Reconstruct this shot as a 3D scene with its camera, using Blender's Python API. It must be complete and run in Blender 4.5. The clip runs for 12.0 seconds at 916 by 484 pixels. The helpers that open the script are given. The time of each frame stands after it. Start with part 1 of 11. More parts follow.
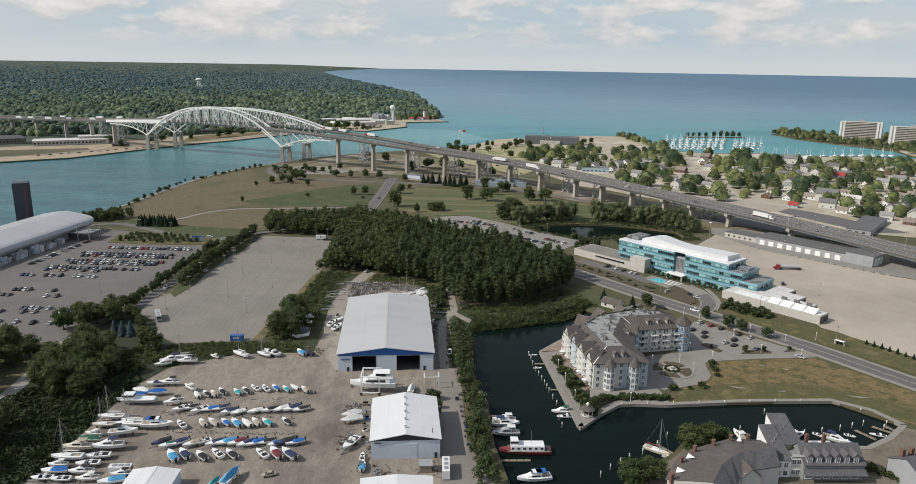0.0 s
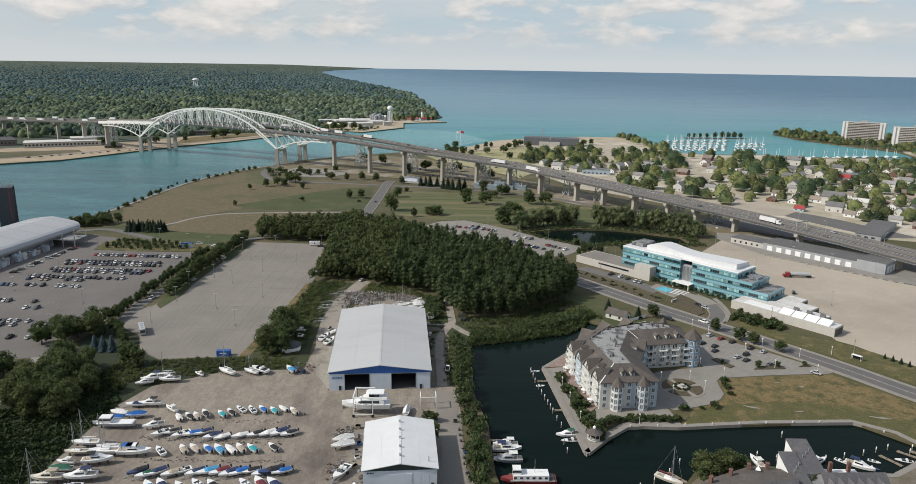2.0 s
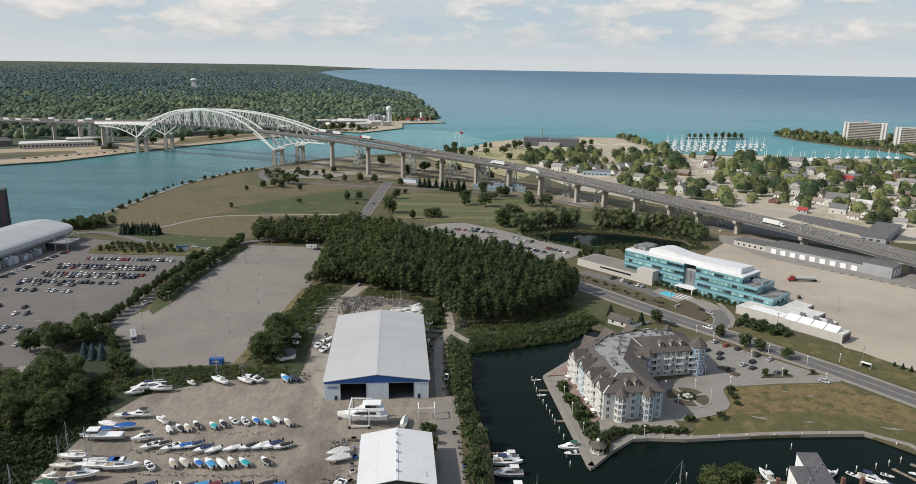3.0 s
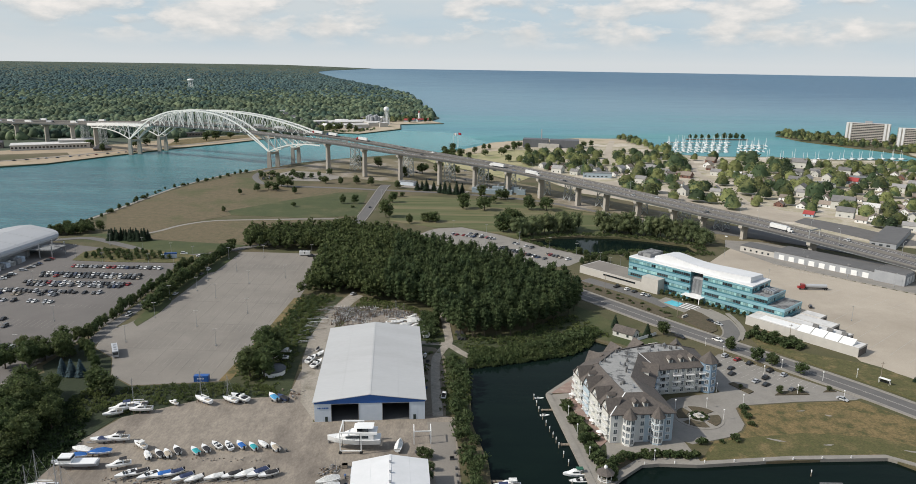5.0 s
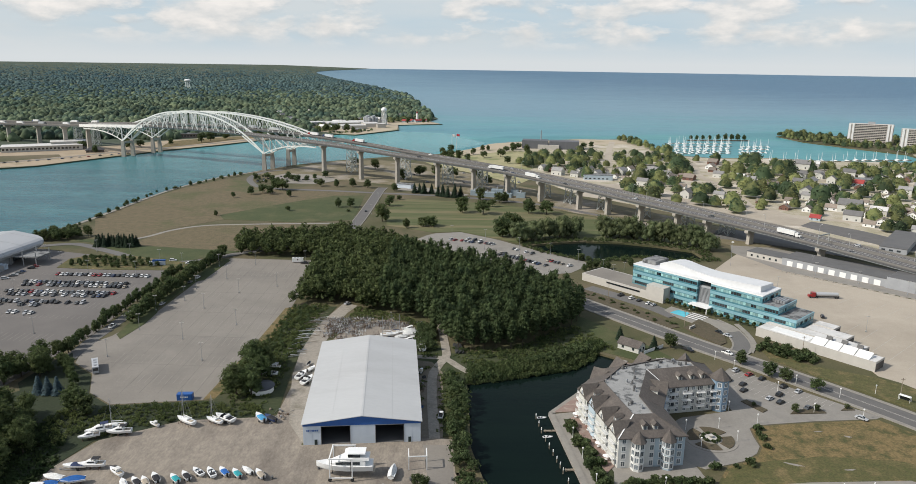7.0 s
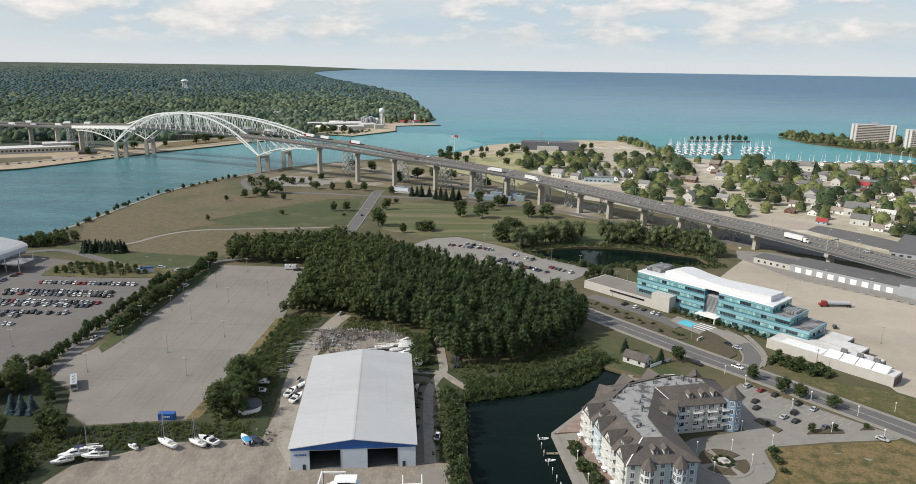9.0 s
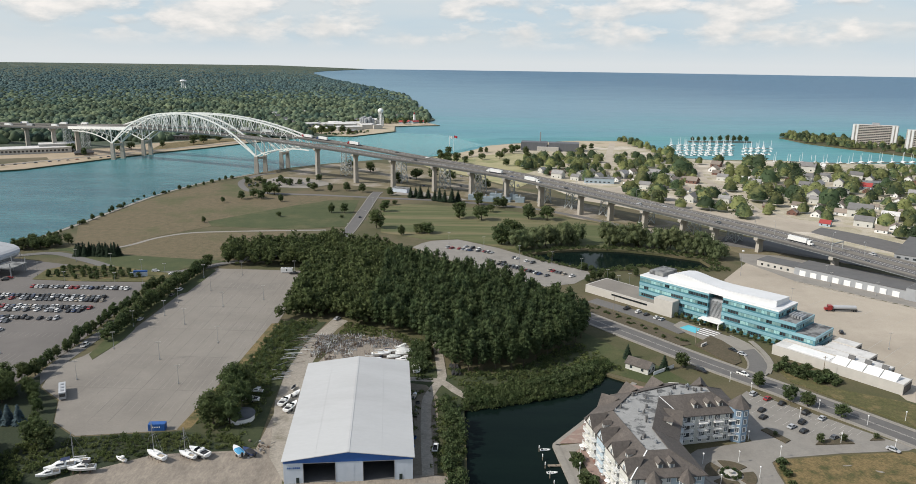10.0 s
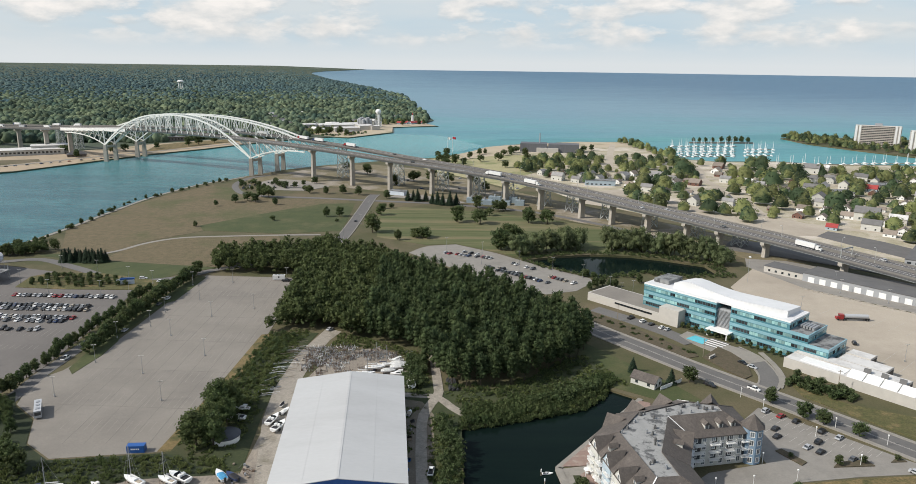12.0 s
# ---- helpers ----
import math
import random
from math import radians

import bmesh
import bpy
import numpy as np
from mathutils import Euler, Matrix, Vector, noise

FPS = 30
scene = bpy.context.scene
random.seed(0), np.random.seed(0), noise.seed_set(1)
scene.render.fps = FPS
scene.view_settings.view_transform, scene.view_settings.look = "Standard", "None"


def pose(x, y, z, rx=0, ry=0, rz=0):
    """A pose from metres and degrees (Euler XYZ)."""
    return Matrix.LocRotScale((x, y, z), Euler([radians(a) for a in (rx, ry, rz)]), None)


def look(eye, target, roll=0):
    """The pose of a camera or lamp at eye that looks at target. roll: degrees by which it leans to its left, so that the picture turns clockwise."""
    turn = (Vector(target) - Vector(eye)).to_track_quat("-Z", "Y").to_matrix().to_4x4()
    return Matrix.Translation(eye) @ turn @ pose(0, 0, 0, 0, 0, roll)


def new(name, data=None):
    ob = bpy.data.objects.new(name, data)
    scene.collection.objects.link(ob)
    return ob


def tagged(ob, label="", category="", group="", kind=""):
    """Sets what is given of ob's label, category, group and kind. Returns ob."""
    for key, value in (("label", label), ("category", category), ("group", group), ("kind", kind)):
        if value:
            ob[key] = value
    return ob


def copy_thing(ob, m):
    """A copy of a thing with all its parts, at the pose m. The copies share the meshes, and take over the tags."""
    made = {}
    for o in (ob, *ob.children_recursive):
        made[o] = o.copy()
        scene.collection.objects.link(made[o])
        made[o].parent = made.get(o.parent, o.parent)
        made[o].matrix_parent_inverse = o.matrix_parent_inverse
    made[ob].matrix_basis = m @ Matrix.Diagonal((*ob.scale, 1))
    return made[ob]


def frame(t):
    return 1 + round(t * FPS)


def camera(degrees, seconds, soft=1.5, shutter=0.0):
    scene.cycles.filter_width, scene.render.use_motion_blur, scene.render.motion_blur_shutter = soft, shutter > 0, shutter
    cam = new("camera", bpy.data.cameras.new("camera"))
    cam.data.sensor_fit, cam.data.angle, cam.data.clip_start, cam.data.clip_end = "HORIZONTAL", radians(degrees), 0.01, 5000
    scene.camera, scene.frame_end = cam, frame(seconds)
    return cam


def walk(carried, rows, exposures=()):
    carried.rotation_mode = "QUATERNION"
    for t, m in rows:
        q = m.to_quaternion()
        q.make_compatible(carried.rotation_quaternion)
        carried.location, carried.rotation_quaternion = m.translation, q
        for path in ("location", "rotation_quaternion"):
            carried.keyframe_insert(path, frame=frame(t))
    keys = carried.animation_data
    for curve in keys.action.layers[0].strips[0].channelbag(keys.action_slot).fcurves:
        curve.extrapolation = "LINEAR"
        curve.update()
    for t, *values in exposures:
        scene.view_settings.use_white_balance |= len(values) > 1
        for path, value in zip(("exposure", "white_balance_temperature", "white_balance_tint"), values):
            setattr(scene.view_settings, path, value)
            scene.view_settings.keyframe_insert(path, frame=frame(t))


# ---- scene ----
# ---- camera: one steady flight forward at 130 m ----
cam = camera(66.0, 12.0, soft=0.5)
ROWS = [
    (0, 0.0, 0.0, 130.0, 0.0, -14.101, 0.888),
    (2, 0.0, 17.22, 130.53, -0.137, -14.108, 0.864),
    (4, 0.18, 33.97, 130.94, -0.263, -14.109, 0.839),
    (6, 0.52, 50.26, 131.24, -0.378, -14.105, 0.815),
    (8, 1.04, 66.07, 131.43, -0.482, -14.094, 0.79),
    (10, 1.72, 81.43, 131.51, -0.575, -14.077, 0.765),
    (12, 2.57, 96.31, 131.48, -0.657, -14.055, 0.741),
]
walk(cam, [(t, pose(x, y, z, 90 + p, 0, a) @ pose(0, 0, 0, 0, 0, r)) for t, x, y, z, a, p, r in ROWS],
     exposures=[(0, 0.22), (3, 0.27), (6, 0.36), (9, 0.42), (12, 0.45)])

# ---- sky, sun, exposure ----
SUN_AZ, SUN_EL = radians(-104), radians(40)   # azimuth from +y towards +x
TO_SUN = Vector((math.sin(SUN_AZ) * math.cos(SUN_EL), math.cos(SUN_AZ) * math.cos(SUN_EL), math.sin(SUN_EL)))


def build_sky():
    world = bpy.data.worlds.new("sky")
    scene.world = world
    world.use_nodes = True
    nt = world.node_tree
    nt.nodes.clear()
    N, L = nt.nodes.new, nt.links.new
    sky = N("ShaderNodeTexSky")
    sky.sky_type, sky.sun_disc = 'NISHITA', False
    sky.sun_elevation, sky.sun_rotation = SUN_EL, SUN_AZ
    sky.air_density, sky.dust_density, sky.ozone_density = 1.0, 2.0, 1.5
    tc = N("ShaderNodeTexCoord")
    xyz = N("ShaderNodeSeparateXYZ")
    L(tc.outputs["Generated"], xyz.inputs["Vector"])

    def ranged(value, lo, hi, a=0.0, b=1.0):
        r = N("ShaderNodeMapRange")
        for key, v in (("From Min", lo), ("From Max", hi), ("To Min", a), ("To Max", b)):
            r.inputs[key].default_value = v
        L(value, r.inputs["Value"])
        return r.outputs["Result"]

    def clouds(scale, at, detail, rough, warp):
        mp = N("ShaderNodeMapping")
        mp.inputs["Scale"].default_value, mp.inputs["Location"].default_value = scale, at
        L(tc.outputs["Generated"], mp.inputs["Vector"])
        n = N("ShaderNodeTexNoise")
        for key, v in (("Scale", 1.0), ("Detail", detail), ("Roughness", rough), ("Distortion", warp)):
            n.inputs[key].default_value = v
        L(mp.outputs["Vector"], n.inputs["Vector"])
        return n.outputs["Fac"]

    def times(a, b):
        m = N("ShaderNodeMath")
        m.operation, m.use_clamp = 'MULTIPLY', True
        L(a, m.inputs[0])
        L(b, m.inputs[1])
        return m.outputs[0]

    def blend(fac, a, b):
        x = N("ShaderNodeMix")
        x.data_type = 'RGBA'
        L(fac, x.inputs["Factor"])
        for v, sock in zip((a, b), [i for i in x.inputs if i.type == 'RGBA']):
            if isinstance(v, tuple):
                sock.default_value = (*v, 1)
            else:
                L(v, sock)
        return [o for o in x.outputs if o.type == 'RGBA'][0]

    # a grey-white veil with soft lumps, lit cumulus heads, and a pale band at the horizon; thinner cover overhead
    veil = ranged(clouds((4.0, 4.0, 20.0), (1.3, 0.4, 0.5), 6.0, 0.5, 0.0), 0.38, 0.68)
    heads = ranged(clouds((11.0, 11.0, 30.0), (4.1, 2.2, 0.35), 10.0, 0.56, 0.12), 0.48, 0.62)
    puffs = ranged(clouds((26.0, 26.0, 60.0), (2.1, 6.2, 0.9), 8.0, 0.55, 0.1), 0.42, 0.64)
    above = ranged(xyz.outputs["Z"], 0.018, 0.045)
    colour = blend(veil, (0.45, 0.555, 0.63), (0.56, 0.605, 0.63))
    under = ranged(clouds((11.0, 11.0, 30.0), (4.1, 2.2, 0.47), 8.0, 0.55, 0.12), 0.48, 0.62)
    colour = blend(times(under, above), colour, (0.50, 0.535, 0.56))
    colour = blend(times(heads, above), colour, (0.66, 0.655, 0.645))
    colour = blend(times(times(heads, puffs), above), colour, (0.80, 0.765, 0.735))
    colour = blend(ranged(xyz.outputs["Z"], 0.004, 0.036), (0.62, 0.655, 0.675), colour)
    cover = ranged(xyz.outputs["Z"], 0.12, 0.55, 0.93, 0.28)
    b1, b2, mix, out = N("ShaderNodeBackground"), N("ShaderNodeBackground"), N("ShaderNodeMixShader"), N("ShaderNodeOutputWorld")
    L(sky.outputs["Color"], b1.inputs["Color"])
    b1.inputs["Strength"].default_value = 0.10
    L(colour, b2.inputs["Color"])
    b2.inputs["Strength"].default_value = 0.89
    L(cover, mix.inputs["Fac"])
    L(b1.outputs["Background"], mix.inputs[1])
    L(b2.outputs["Background"], mix.inputs[2])
    L(mix.outputs["Shader"], out.inputs["Surface"])


build_sky()
sun = new("sun", bpy.data.lights.new("sun", 'SUN'))
sun.data.energy, sun.data.angle, sun.data.color = 3.1, radians(0.8), (1.0, 0.95, 0.87)
sun.matrix_world = look((0, 0, 400), Vector((0, 0, 400)) - TO_SUN)

# ---- materials ----
def material(name, c1, c2=None, scale=1.0, rough=0.8, metal=0.0, bump=0.0, c3=None, scale3=0.1, edge3=(0.5, 0.7),
             vary=0.0, stretch=(1, 1, 1), world_space=True, spec=0.5, detail=6.0, island=0.0, bump_scale=None, grain=0.2):
    m = bpy.data.materials.new(name)
    m.use_nodes = True
    nt = m.node_tree
    N, L = nt.nodes.new, nt.links.new
    bsdf = nt.nodes["Principled BSDF"]
    bsdf.inputs["Roughness"].default_value, bsdf.inputs["Metallic"].default_value = rough, metal
    bsdf.inputs["Specular IOR Level"].default_value = spec
    c2 = c2 or tuple(v * 0.8 for v in c1)
    if world_space:
        at = N("ShaderNodeNewGeometry").outputs["Position"]
    else:
        at = N("ShaderNodeTexCoord").outputs["Object"]
    mp = N("ShaderNodeMapping")
    mp.inputs["Scale"].default_value = stretch
    L(at, mp.inputs["Vector"])

    def noise_of(s, d=detail):
        n = N("ShaderNodeTexNoise")
        n.inputs["Scale"].default_value, n.inputs["Detail"].default_value, n.inputs["Roughness"].default_value = s, d, 0.68
        L(mp.outputs["Vector"], n.inputs["Vector"])
        return n.outputs["Fac"]

    def mixed(fac, a, b):
        x = N("ShaderNodeMix")
        x.data_type = 'RGBA'
        L(fac, x.inputs["Factor"])
        for v, s in ((a, "A"), (b, "B")):
            sock = [i for i in x.inputs if i.name == s and i.type == 'RGBA'][0]
            if isinstance(v, tuple):
                sock.default_value = (*v, 1)
            else:
                L(v, sock)
        return [o for o in x.outputs if o.type == 'RGBA'][0]

    def ramped(fac, lo, hi):
        r = N("ShaderNodeMapRange")
        r.inputs["From Min"].default_value, r.inputs["From Max"].default_value = lo, hi
        L(fac, r.inputs["Value"])
        return r.outputs["Result"]

    fine = noise_of(scale)
    col = mixed(ramped(fine, 0.32, 0.68), tuple(c1), tuple(c2))
    if c3:
        col = mixed(ramped(noise_of(scale3, 9.0), *edge3), col, tuple(c3))
    if vary or island:
        h = N("ShaderNodeHueSaturation")
        src = N("ShaderNodeNewGeometry").outputs["Random Per Island"] if island else N("ShaderNodeObjectInfo").outputs["Random"]
        r = N("ShaderNodeMapRange")
        k = island or vary
        r.inputs["To Min"].default_value, r.inputs["To Max"].default_value = 1 - k, 1 + k
        L(src, r.inputs["Value"])
        L(r.outputs["Result"], h.inputs["Value"])
        L(col, h.inputs["Color"])
        if island and vary:
            r2 = N("ShaderNodeMapRange")
            r2.inputs["To Min"].default_value, r2.inputs["To Max"].default_value = 0.5 - vary * 0.05, 0.5 + vary * 0.05
            L(N("ShaderNodeObjectInfo").outputs["Random"], r2.inputs["Value"])
            L(r2.outputs["Result"], h.inputs["Hue"])
        col = h.outputs["Color"]
    if bump_scale:
        # fine grain
        gr, hv = ramped(noise_of(1.3, 5.0), 0.3, 0.7), N("ShaderNodeHueSaturation")
        k = N("ShaderNodeMapRange")
        k.inputs["To Min"].default_value, k.inputs["To Max"].default_value = 1 - grain, 1 + grain
        L(gr, k.inputs["Value"])
        L(k.outputs["Result"], hv.inputs["Value"])
        L(col, hv.inputs["Color"])
        col = hv.outputs["Color"]
    L(col, bsdf.inputs["Base Color"])
    if bump:
        b = N("ShaderNodeBump")
        b.inputs["Strength"].default_value, b.inputs["Distance"].default_value = min(1.0, bump), bump
        L(noise_of(bump_scale) if bump_scale else fine, b.inputs["Height"])
        L(b.outputs["Normal"], bsdf.inputs["Normal"])
    return m


def water_material(name, c1, c2, scale, wave, strength, rough=0.12, c3=None, scale3=0.003, deep=None, spec=0.2):
    m = material(name, c1, c2, scale, rough=rough, stretch=(0.35, 1.9, 1), c3=c3, scale3=scale3, edge3=(0.42, 0.66), spec=spec)
    nt = m.node_tree
    N, L = nt.nodes.new, nt.links.new
    bsdf = nt.nodes["Principled BSDF"]
    bsdf.inputs["IOR"].default_value = 1.33
    w = N("ShaderNodeTexNoise")
    w.inputs["Scale"].default_value, w.inputs["Detail"].default_value = wave, 8.0
    L(N("ShaderNodeNewGeometry").outputs["Position"], w.inputs["Vector"])
    b = N("ShaderNodeBump")
    b.inputs["Strength"].default_value, b.inputs["Distance"].default_value = strength, 1.0
    L(w.outputs["Fac"], b.inputs["Height"])
    L(b.outputs["Normal"], bsdf.inputs["Normal"])
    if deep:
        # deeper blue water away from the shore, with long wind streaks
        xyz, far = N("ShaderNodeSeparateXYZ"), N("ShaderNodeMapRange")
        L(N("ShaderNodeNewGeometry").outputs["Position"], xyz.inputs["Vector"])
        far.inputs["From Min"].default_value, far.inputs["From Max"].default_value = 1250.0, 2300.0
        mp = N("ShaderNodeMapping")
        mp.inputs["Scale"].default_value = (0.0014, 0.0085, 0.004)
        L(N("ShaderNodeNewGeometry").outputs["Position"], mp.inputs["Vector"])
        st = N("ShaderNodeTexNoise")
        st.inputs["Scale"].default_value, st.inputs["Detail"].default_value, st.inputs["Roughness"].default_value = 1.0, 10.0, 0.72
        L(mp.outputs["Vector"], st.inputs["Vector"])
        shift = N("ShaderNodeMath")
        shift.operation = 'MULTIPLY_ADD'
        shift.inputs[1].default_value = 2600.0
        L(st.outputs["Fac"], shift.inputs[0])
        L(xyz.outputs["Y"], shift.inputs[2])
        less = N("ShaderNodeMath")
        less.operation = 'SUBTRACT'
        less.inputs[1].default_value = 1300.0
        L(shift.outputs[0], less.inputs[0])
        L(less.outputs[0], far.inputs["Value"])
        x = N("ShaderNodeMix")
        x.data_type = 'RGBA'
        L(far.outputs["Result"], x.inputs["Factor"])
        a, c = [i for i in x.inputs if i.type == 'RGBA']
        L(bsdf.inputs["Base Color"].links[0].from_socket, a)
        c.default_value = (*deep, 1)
        # the darkest water lies furthest out; glint and haze painted paler towards the left
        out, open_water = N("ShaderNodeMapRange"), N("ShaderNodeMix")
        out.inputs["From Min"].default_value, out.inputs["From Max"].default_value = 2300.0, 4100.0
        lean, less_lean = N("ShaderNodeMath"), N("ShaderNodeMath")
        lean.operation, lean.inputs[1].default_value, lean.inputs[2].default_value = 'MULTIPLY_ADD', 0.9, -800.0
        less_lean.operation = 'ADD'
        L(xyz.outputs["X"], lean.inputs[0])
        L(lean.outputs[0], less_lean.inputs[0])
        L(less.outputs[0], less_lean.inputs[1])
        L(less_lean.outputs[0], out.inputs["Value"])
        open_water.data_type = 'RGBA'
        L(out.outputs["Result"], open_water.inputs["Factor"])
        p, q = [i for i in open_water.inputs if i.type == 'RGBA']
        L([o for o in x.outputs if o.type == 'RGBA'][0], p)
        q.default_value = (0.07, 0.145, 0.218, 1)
        # fine wind lanes
        lanes, lm, lv, lift = N("ShaderNodeTexNoise"), N("ShaderNodeMapping"), N("ShaderNodeMapRange"), N("ShaderNodeHueSaturation")
        lm.inputs["Scale"].default_value, lm.inputs["Rotation"].default_value = (0.0035, 0.034, 0.01), (0, 0, 0.2)
        L(N("ShaderNodeNewGeometry").outputs["Position"], lm.inputs["Vector"])
        L(lm.outputs["Vector"], lanes.inputs["Vector"])
        lanes.inputs["Detail"].default_value, lanes.inputs["Roughness"].default_value = 9.0, 0.7
        for sock, val in (("From Min", 0.36), ("From Max", 0.66), ("To Min", 0.84), ("To Max", 1.2)):
            lv.inputs[sock].default_value = val
        L(lanes.outputs["Fac"], lv.inputs["Value"])
        L(lv.outputs["Result"], lift.inputs["Value"])
        L([o for o in open_water.outputs if o.type == 'RGBA'][0], lift.inputs["Color"])
        L(lift.outputs["Color"], bsdf.inputs["Base Color"])
    return m


M = {}
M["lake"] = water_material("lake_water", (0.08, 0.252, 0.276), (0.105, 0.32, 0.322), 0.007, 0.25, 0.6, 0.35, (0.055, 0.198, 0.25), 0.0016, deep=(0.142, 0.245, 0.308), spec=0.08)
M["shallow"] = water_material("shallow_lake_water", (0.066, 0.226, 0.248), (0.1, 0.292, 0.296), 0.01, 0.25, 0.6, 0.35, (0.055, 0.196, 0.228), 0.004, spec=0.08)
M["river"] = water_material("river_water", (0.013, 0.078, 0.1), (0.065, 0.195, 0.208), 0.13, 0.35, 0.8, 0.22, (0.018, 0.09, 0.115), 0.014, spec=0.2)
M["canal"] = water_material("canal_water", (0.00384, 0.00867, 0.007872), (0.00576, 0.01228, 0.00984), 0.05, 0.6, 0.05, 0.06, spec=0.06)
M["grass"] = material("dry_grass", (0.054, 0.061, 0.02), (0.082, 0.073, 0.033), 0.06, 0.95, c3=(0.122, 0.098, 0.056), scale3=0.012, edge3=(0.45, 0.62), bump=0.1, bump_scale=1.5)
M["lawn"] = material("mown_lawn", (0.04, 0.056, 0.016), (0.06, 0.072, 0.023), 0.08, 0.95, c3=(0.1, 0.092, 0.04), scale3=0.03, edge3=(0.5, 0.7), bump=0.1, bump_scale=1.5)
M["parched"] = material("parched_grass", (0.2, 0.142, 0.062), (0.12, 0.092, 0.036), 0.5, 0.95, c3=(0.06, 0.062, 0.019), scale3=0.16, edge3=(0.47, 0.62), bump=0.1, bump_scale=1.5, grain=0.35)
M["greening"] = material("green_and_brown_grass", (0.06, 0.066, 0.018), (0.1, 0.088, 0.032), 0.4, 0.95, c3=(0.165, 0.125, 0.055), scale3=0.11, edge3=(0.5, 0.66), bump=0.1, bump_scale=1.5, grain=0.35)
M["court"] = material("pale_court_paving", (0.252, 0.236, 0.209), (0.212, 0.198, 0.176), 0.2, 0.9, c3=(0.18, 0.168, 0.149), scale3=0.06, bump=0.03, bump_scale=3.0, grain=0.07)
M["mulch"] = material("planting_bed", (0.105, 0.078, 0.05), (0.06, 0.056, 0.03), 0.9, 0.95, bump=0.1, bump_scale=3.0)
M["drylawn"] = material("dry_pale_lawn", (0.27, 0.262, 0.125), (0.36, 0.315, 0.19), 0.05, 0.95, c3=(0.17, 0.185, 0.075), scale3=0.02, edge3=(0.5, 0.62), bump=0.1, bump_scale=1.5)
M["striped"] = material("mown_striped_lawn", (0.054, 0.074, 0.021), (0.098, 0.106, 0.04), 0.3, 0.95, c3=(0.185, 0.152, 0.082), scale3=0.05, edge3=(0.46, 0.64), stretch=(0.06, 1, 1), detail=2.0, bump=0.1, bump_scale=1.5)
M["gravelpath"] = material("pale_gravel_track", (0.31, 0.28, 0.235), (0.235, 0.21, 0.175), 0.5, 0.95, c3=(0.15, 0.135, 0.1), scale3=0.12, edge3=(0.52, 0.7), bump=0.08, bump_scale=3.0)
M["brown"] = material("brown_field", (0.148, 0.113, 0.064), (0.09, 0.076, 0.037), 0.22, 0.95, c3=(0.072, 0.079, 0.028), scale3=0.016, edge3=(0.5, 0.64), bump=0.1, bump_scale=1.2, grain=0.28)
M["scrub"] = material("rough_scrub", (0.0217, 0.0341, 0.00992), (0.0465, 0.05456, 0.0186), 0.12, 0.95, c3=(0.0682, 0.062, 0.0279), scale3=0.04, edge3=(0.52, 0.7), bump=0.5, bump_scale=0.6)
M["asphalt"] = material("grey_asphalt", (0.1254, 0.1216, 0.1155), (0.1482, 0.1421, 0.133), 0.08, 0.9, c3=(0.1064, 0.1026, 0.0988), scale3=0.02, bump=0.03, bump_scale=3.0, grain=0.1)
M["worn"] = material("worn_lot_asphalt", (0.2035, 0.185, 0.1591), (0.2331, 0.2131, 0.185), 0.05, 0.9, c3=(0.1665, 0.1517, 0.1332), scale3=0.018, edge3=(0.48, 0.7), bump=0.03, bump_scale=3.0, grain=0.08)
M["tanlot"] = material("tan_concrete_lot", (0.37, 0.322, 0.255), (0.42, 0.368, 0.298), 0.03, 0.9, c3=(0.31, 0.268, 0.212), scale3=0.012, edge3=(0.45, 0.65), bump=0.03, bump_scale=3.0, grain=0.07)
M["yard"] = material("gravel_yard", (0.29, 0.252, 0.203), (0.198, 0.171, 0.141), 0.35, 0.95, c3=(0.115, 0.097, 0.081), scale3=0.035, edge3=(0.46, 0.66), stretch=(1, 0.45, 1), bump=0.05, bump_scale=4.0)
M["road"] = material("road_asphalt", (0.108, 0.1032, 0.09873), (0.1324, 0.1268, 0.1199), 0.15, 0.9, bump=0.02, bump_scale=4.0, grain=0.08)
M["concrete"] = material("pale_concrete", (0.265, 0.247, 0.215), (0.226, 0.209, 0.183), 0.3, 0.85, c3=(0.19, 0.175, 0.15), scale3=0.08, edge3=(0.55, 0.72), bump=0.03, bump_scale=4.0, grain=0.08)
M["dirt"] = material("bare_dirt", (0.1833, 0.156, 0.1209), (0.1482, 0.1248, 0.0936), 0.25, 0.95, c3=(0.0936, 0.0858, 0.0468), scale3=0.06, bump=0.1, bump_scale=2.0)
M["sand"] = material("beach_sand", (0.44, 0.37, 0.275), (0.36, 0.3, 0.21), 0.04, 0.95, c3=(0.27, 0.245, 0.15), scale3=0.02, edge3=(0.52, 0.66))
M["town"] = material("town_ground", (0.45, 0.395, 0.315), (0.25, 0.23, 0.13), 0.045, 0.95, c3=(0.52, 0.465, 0.395), scale3=0.025, edge3=(0.48, 0.62), bump=0.1, bump_scale=1.0)
# scrub colour darkened further: the shadow over this ground is painted in
M["meadow"] = material("shaded_meadow", (0.016, 0.026, 0.009), (0.026, 0.036, 0.013), 0.25, 0.95, c3=(0.045, 0.04, 0.02), scale3=0.08, edge3=(0.55, 0.75), bump=0.5, bump_scale=0.6)
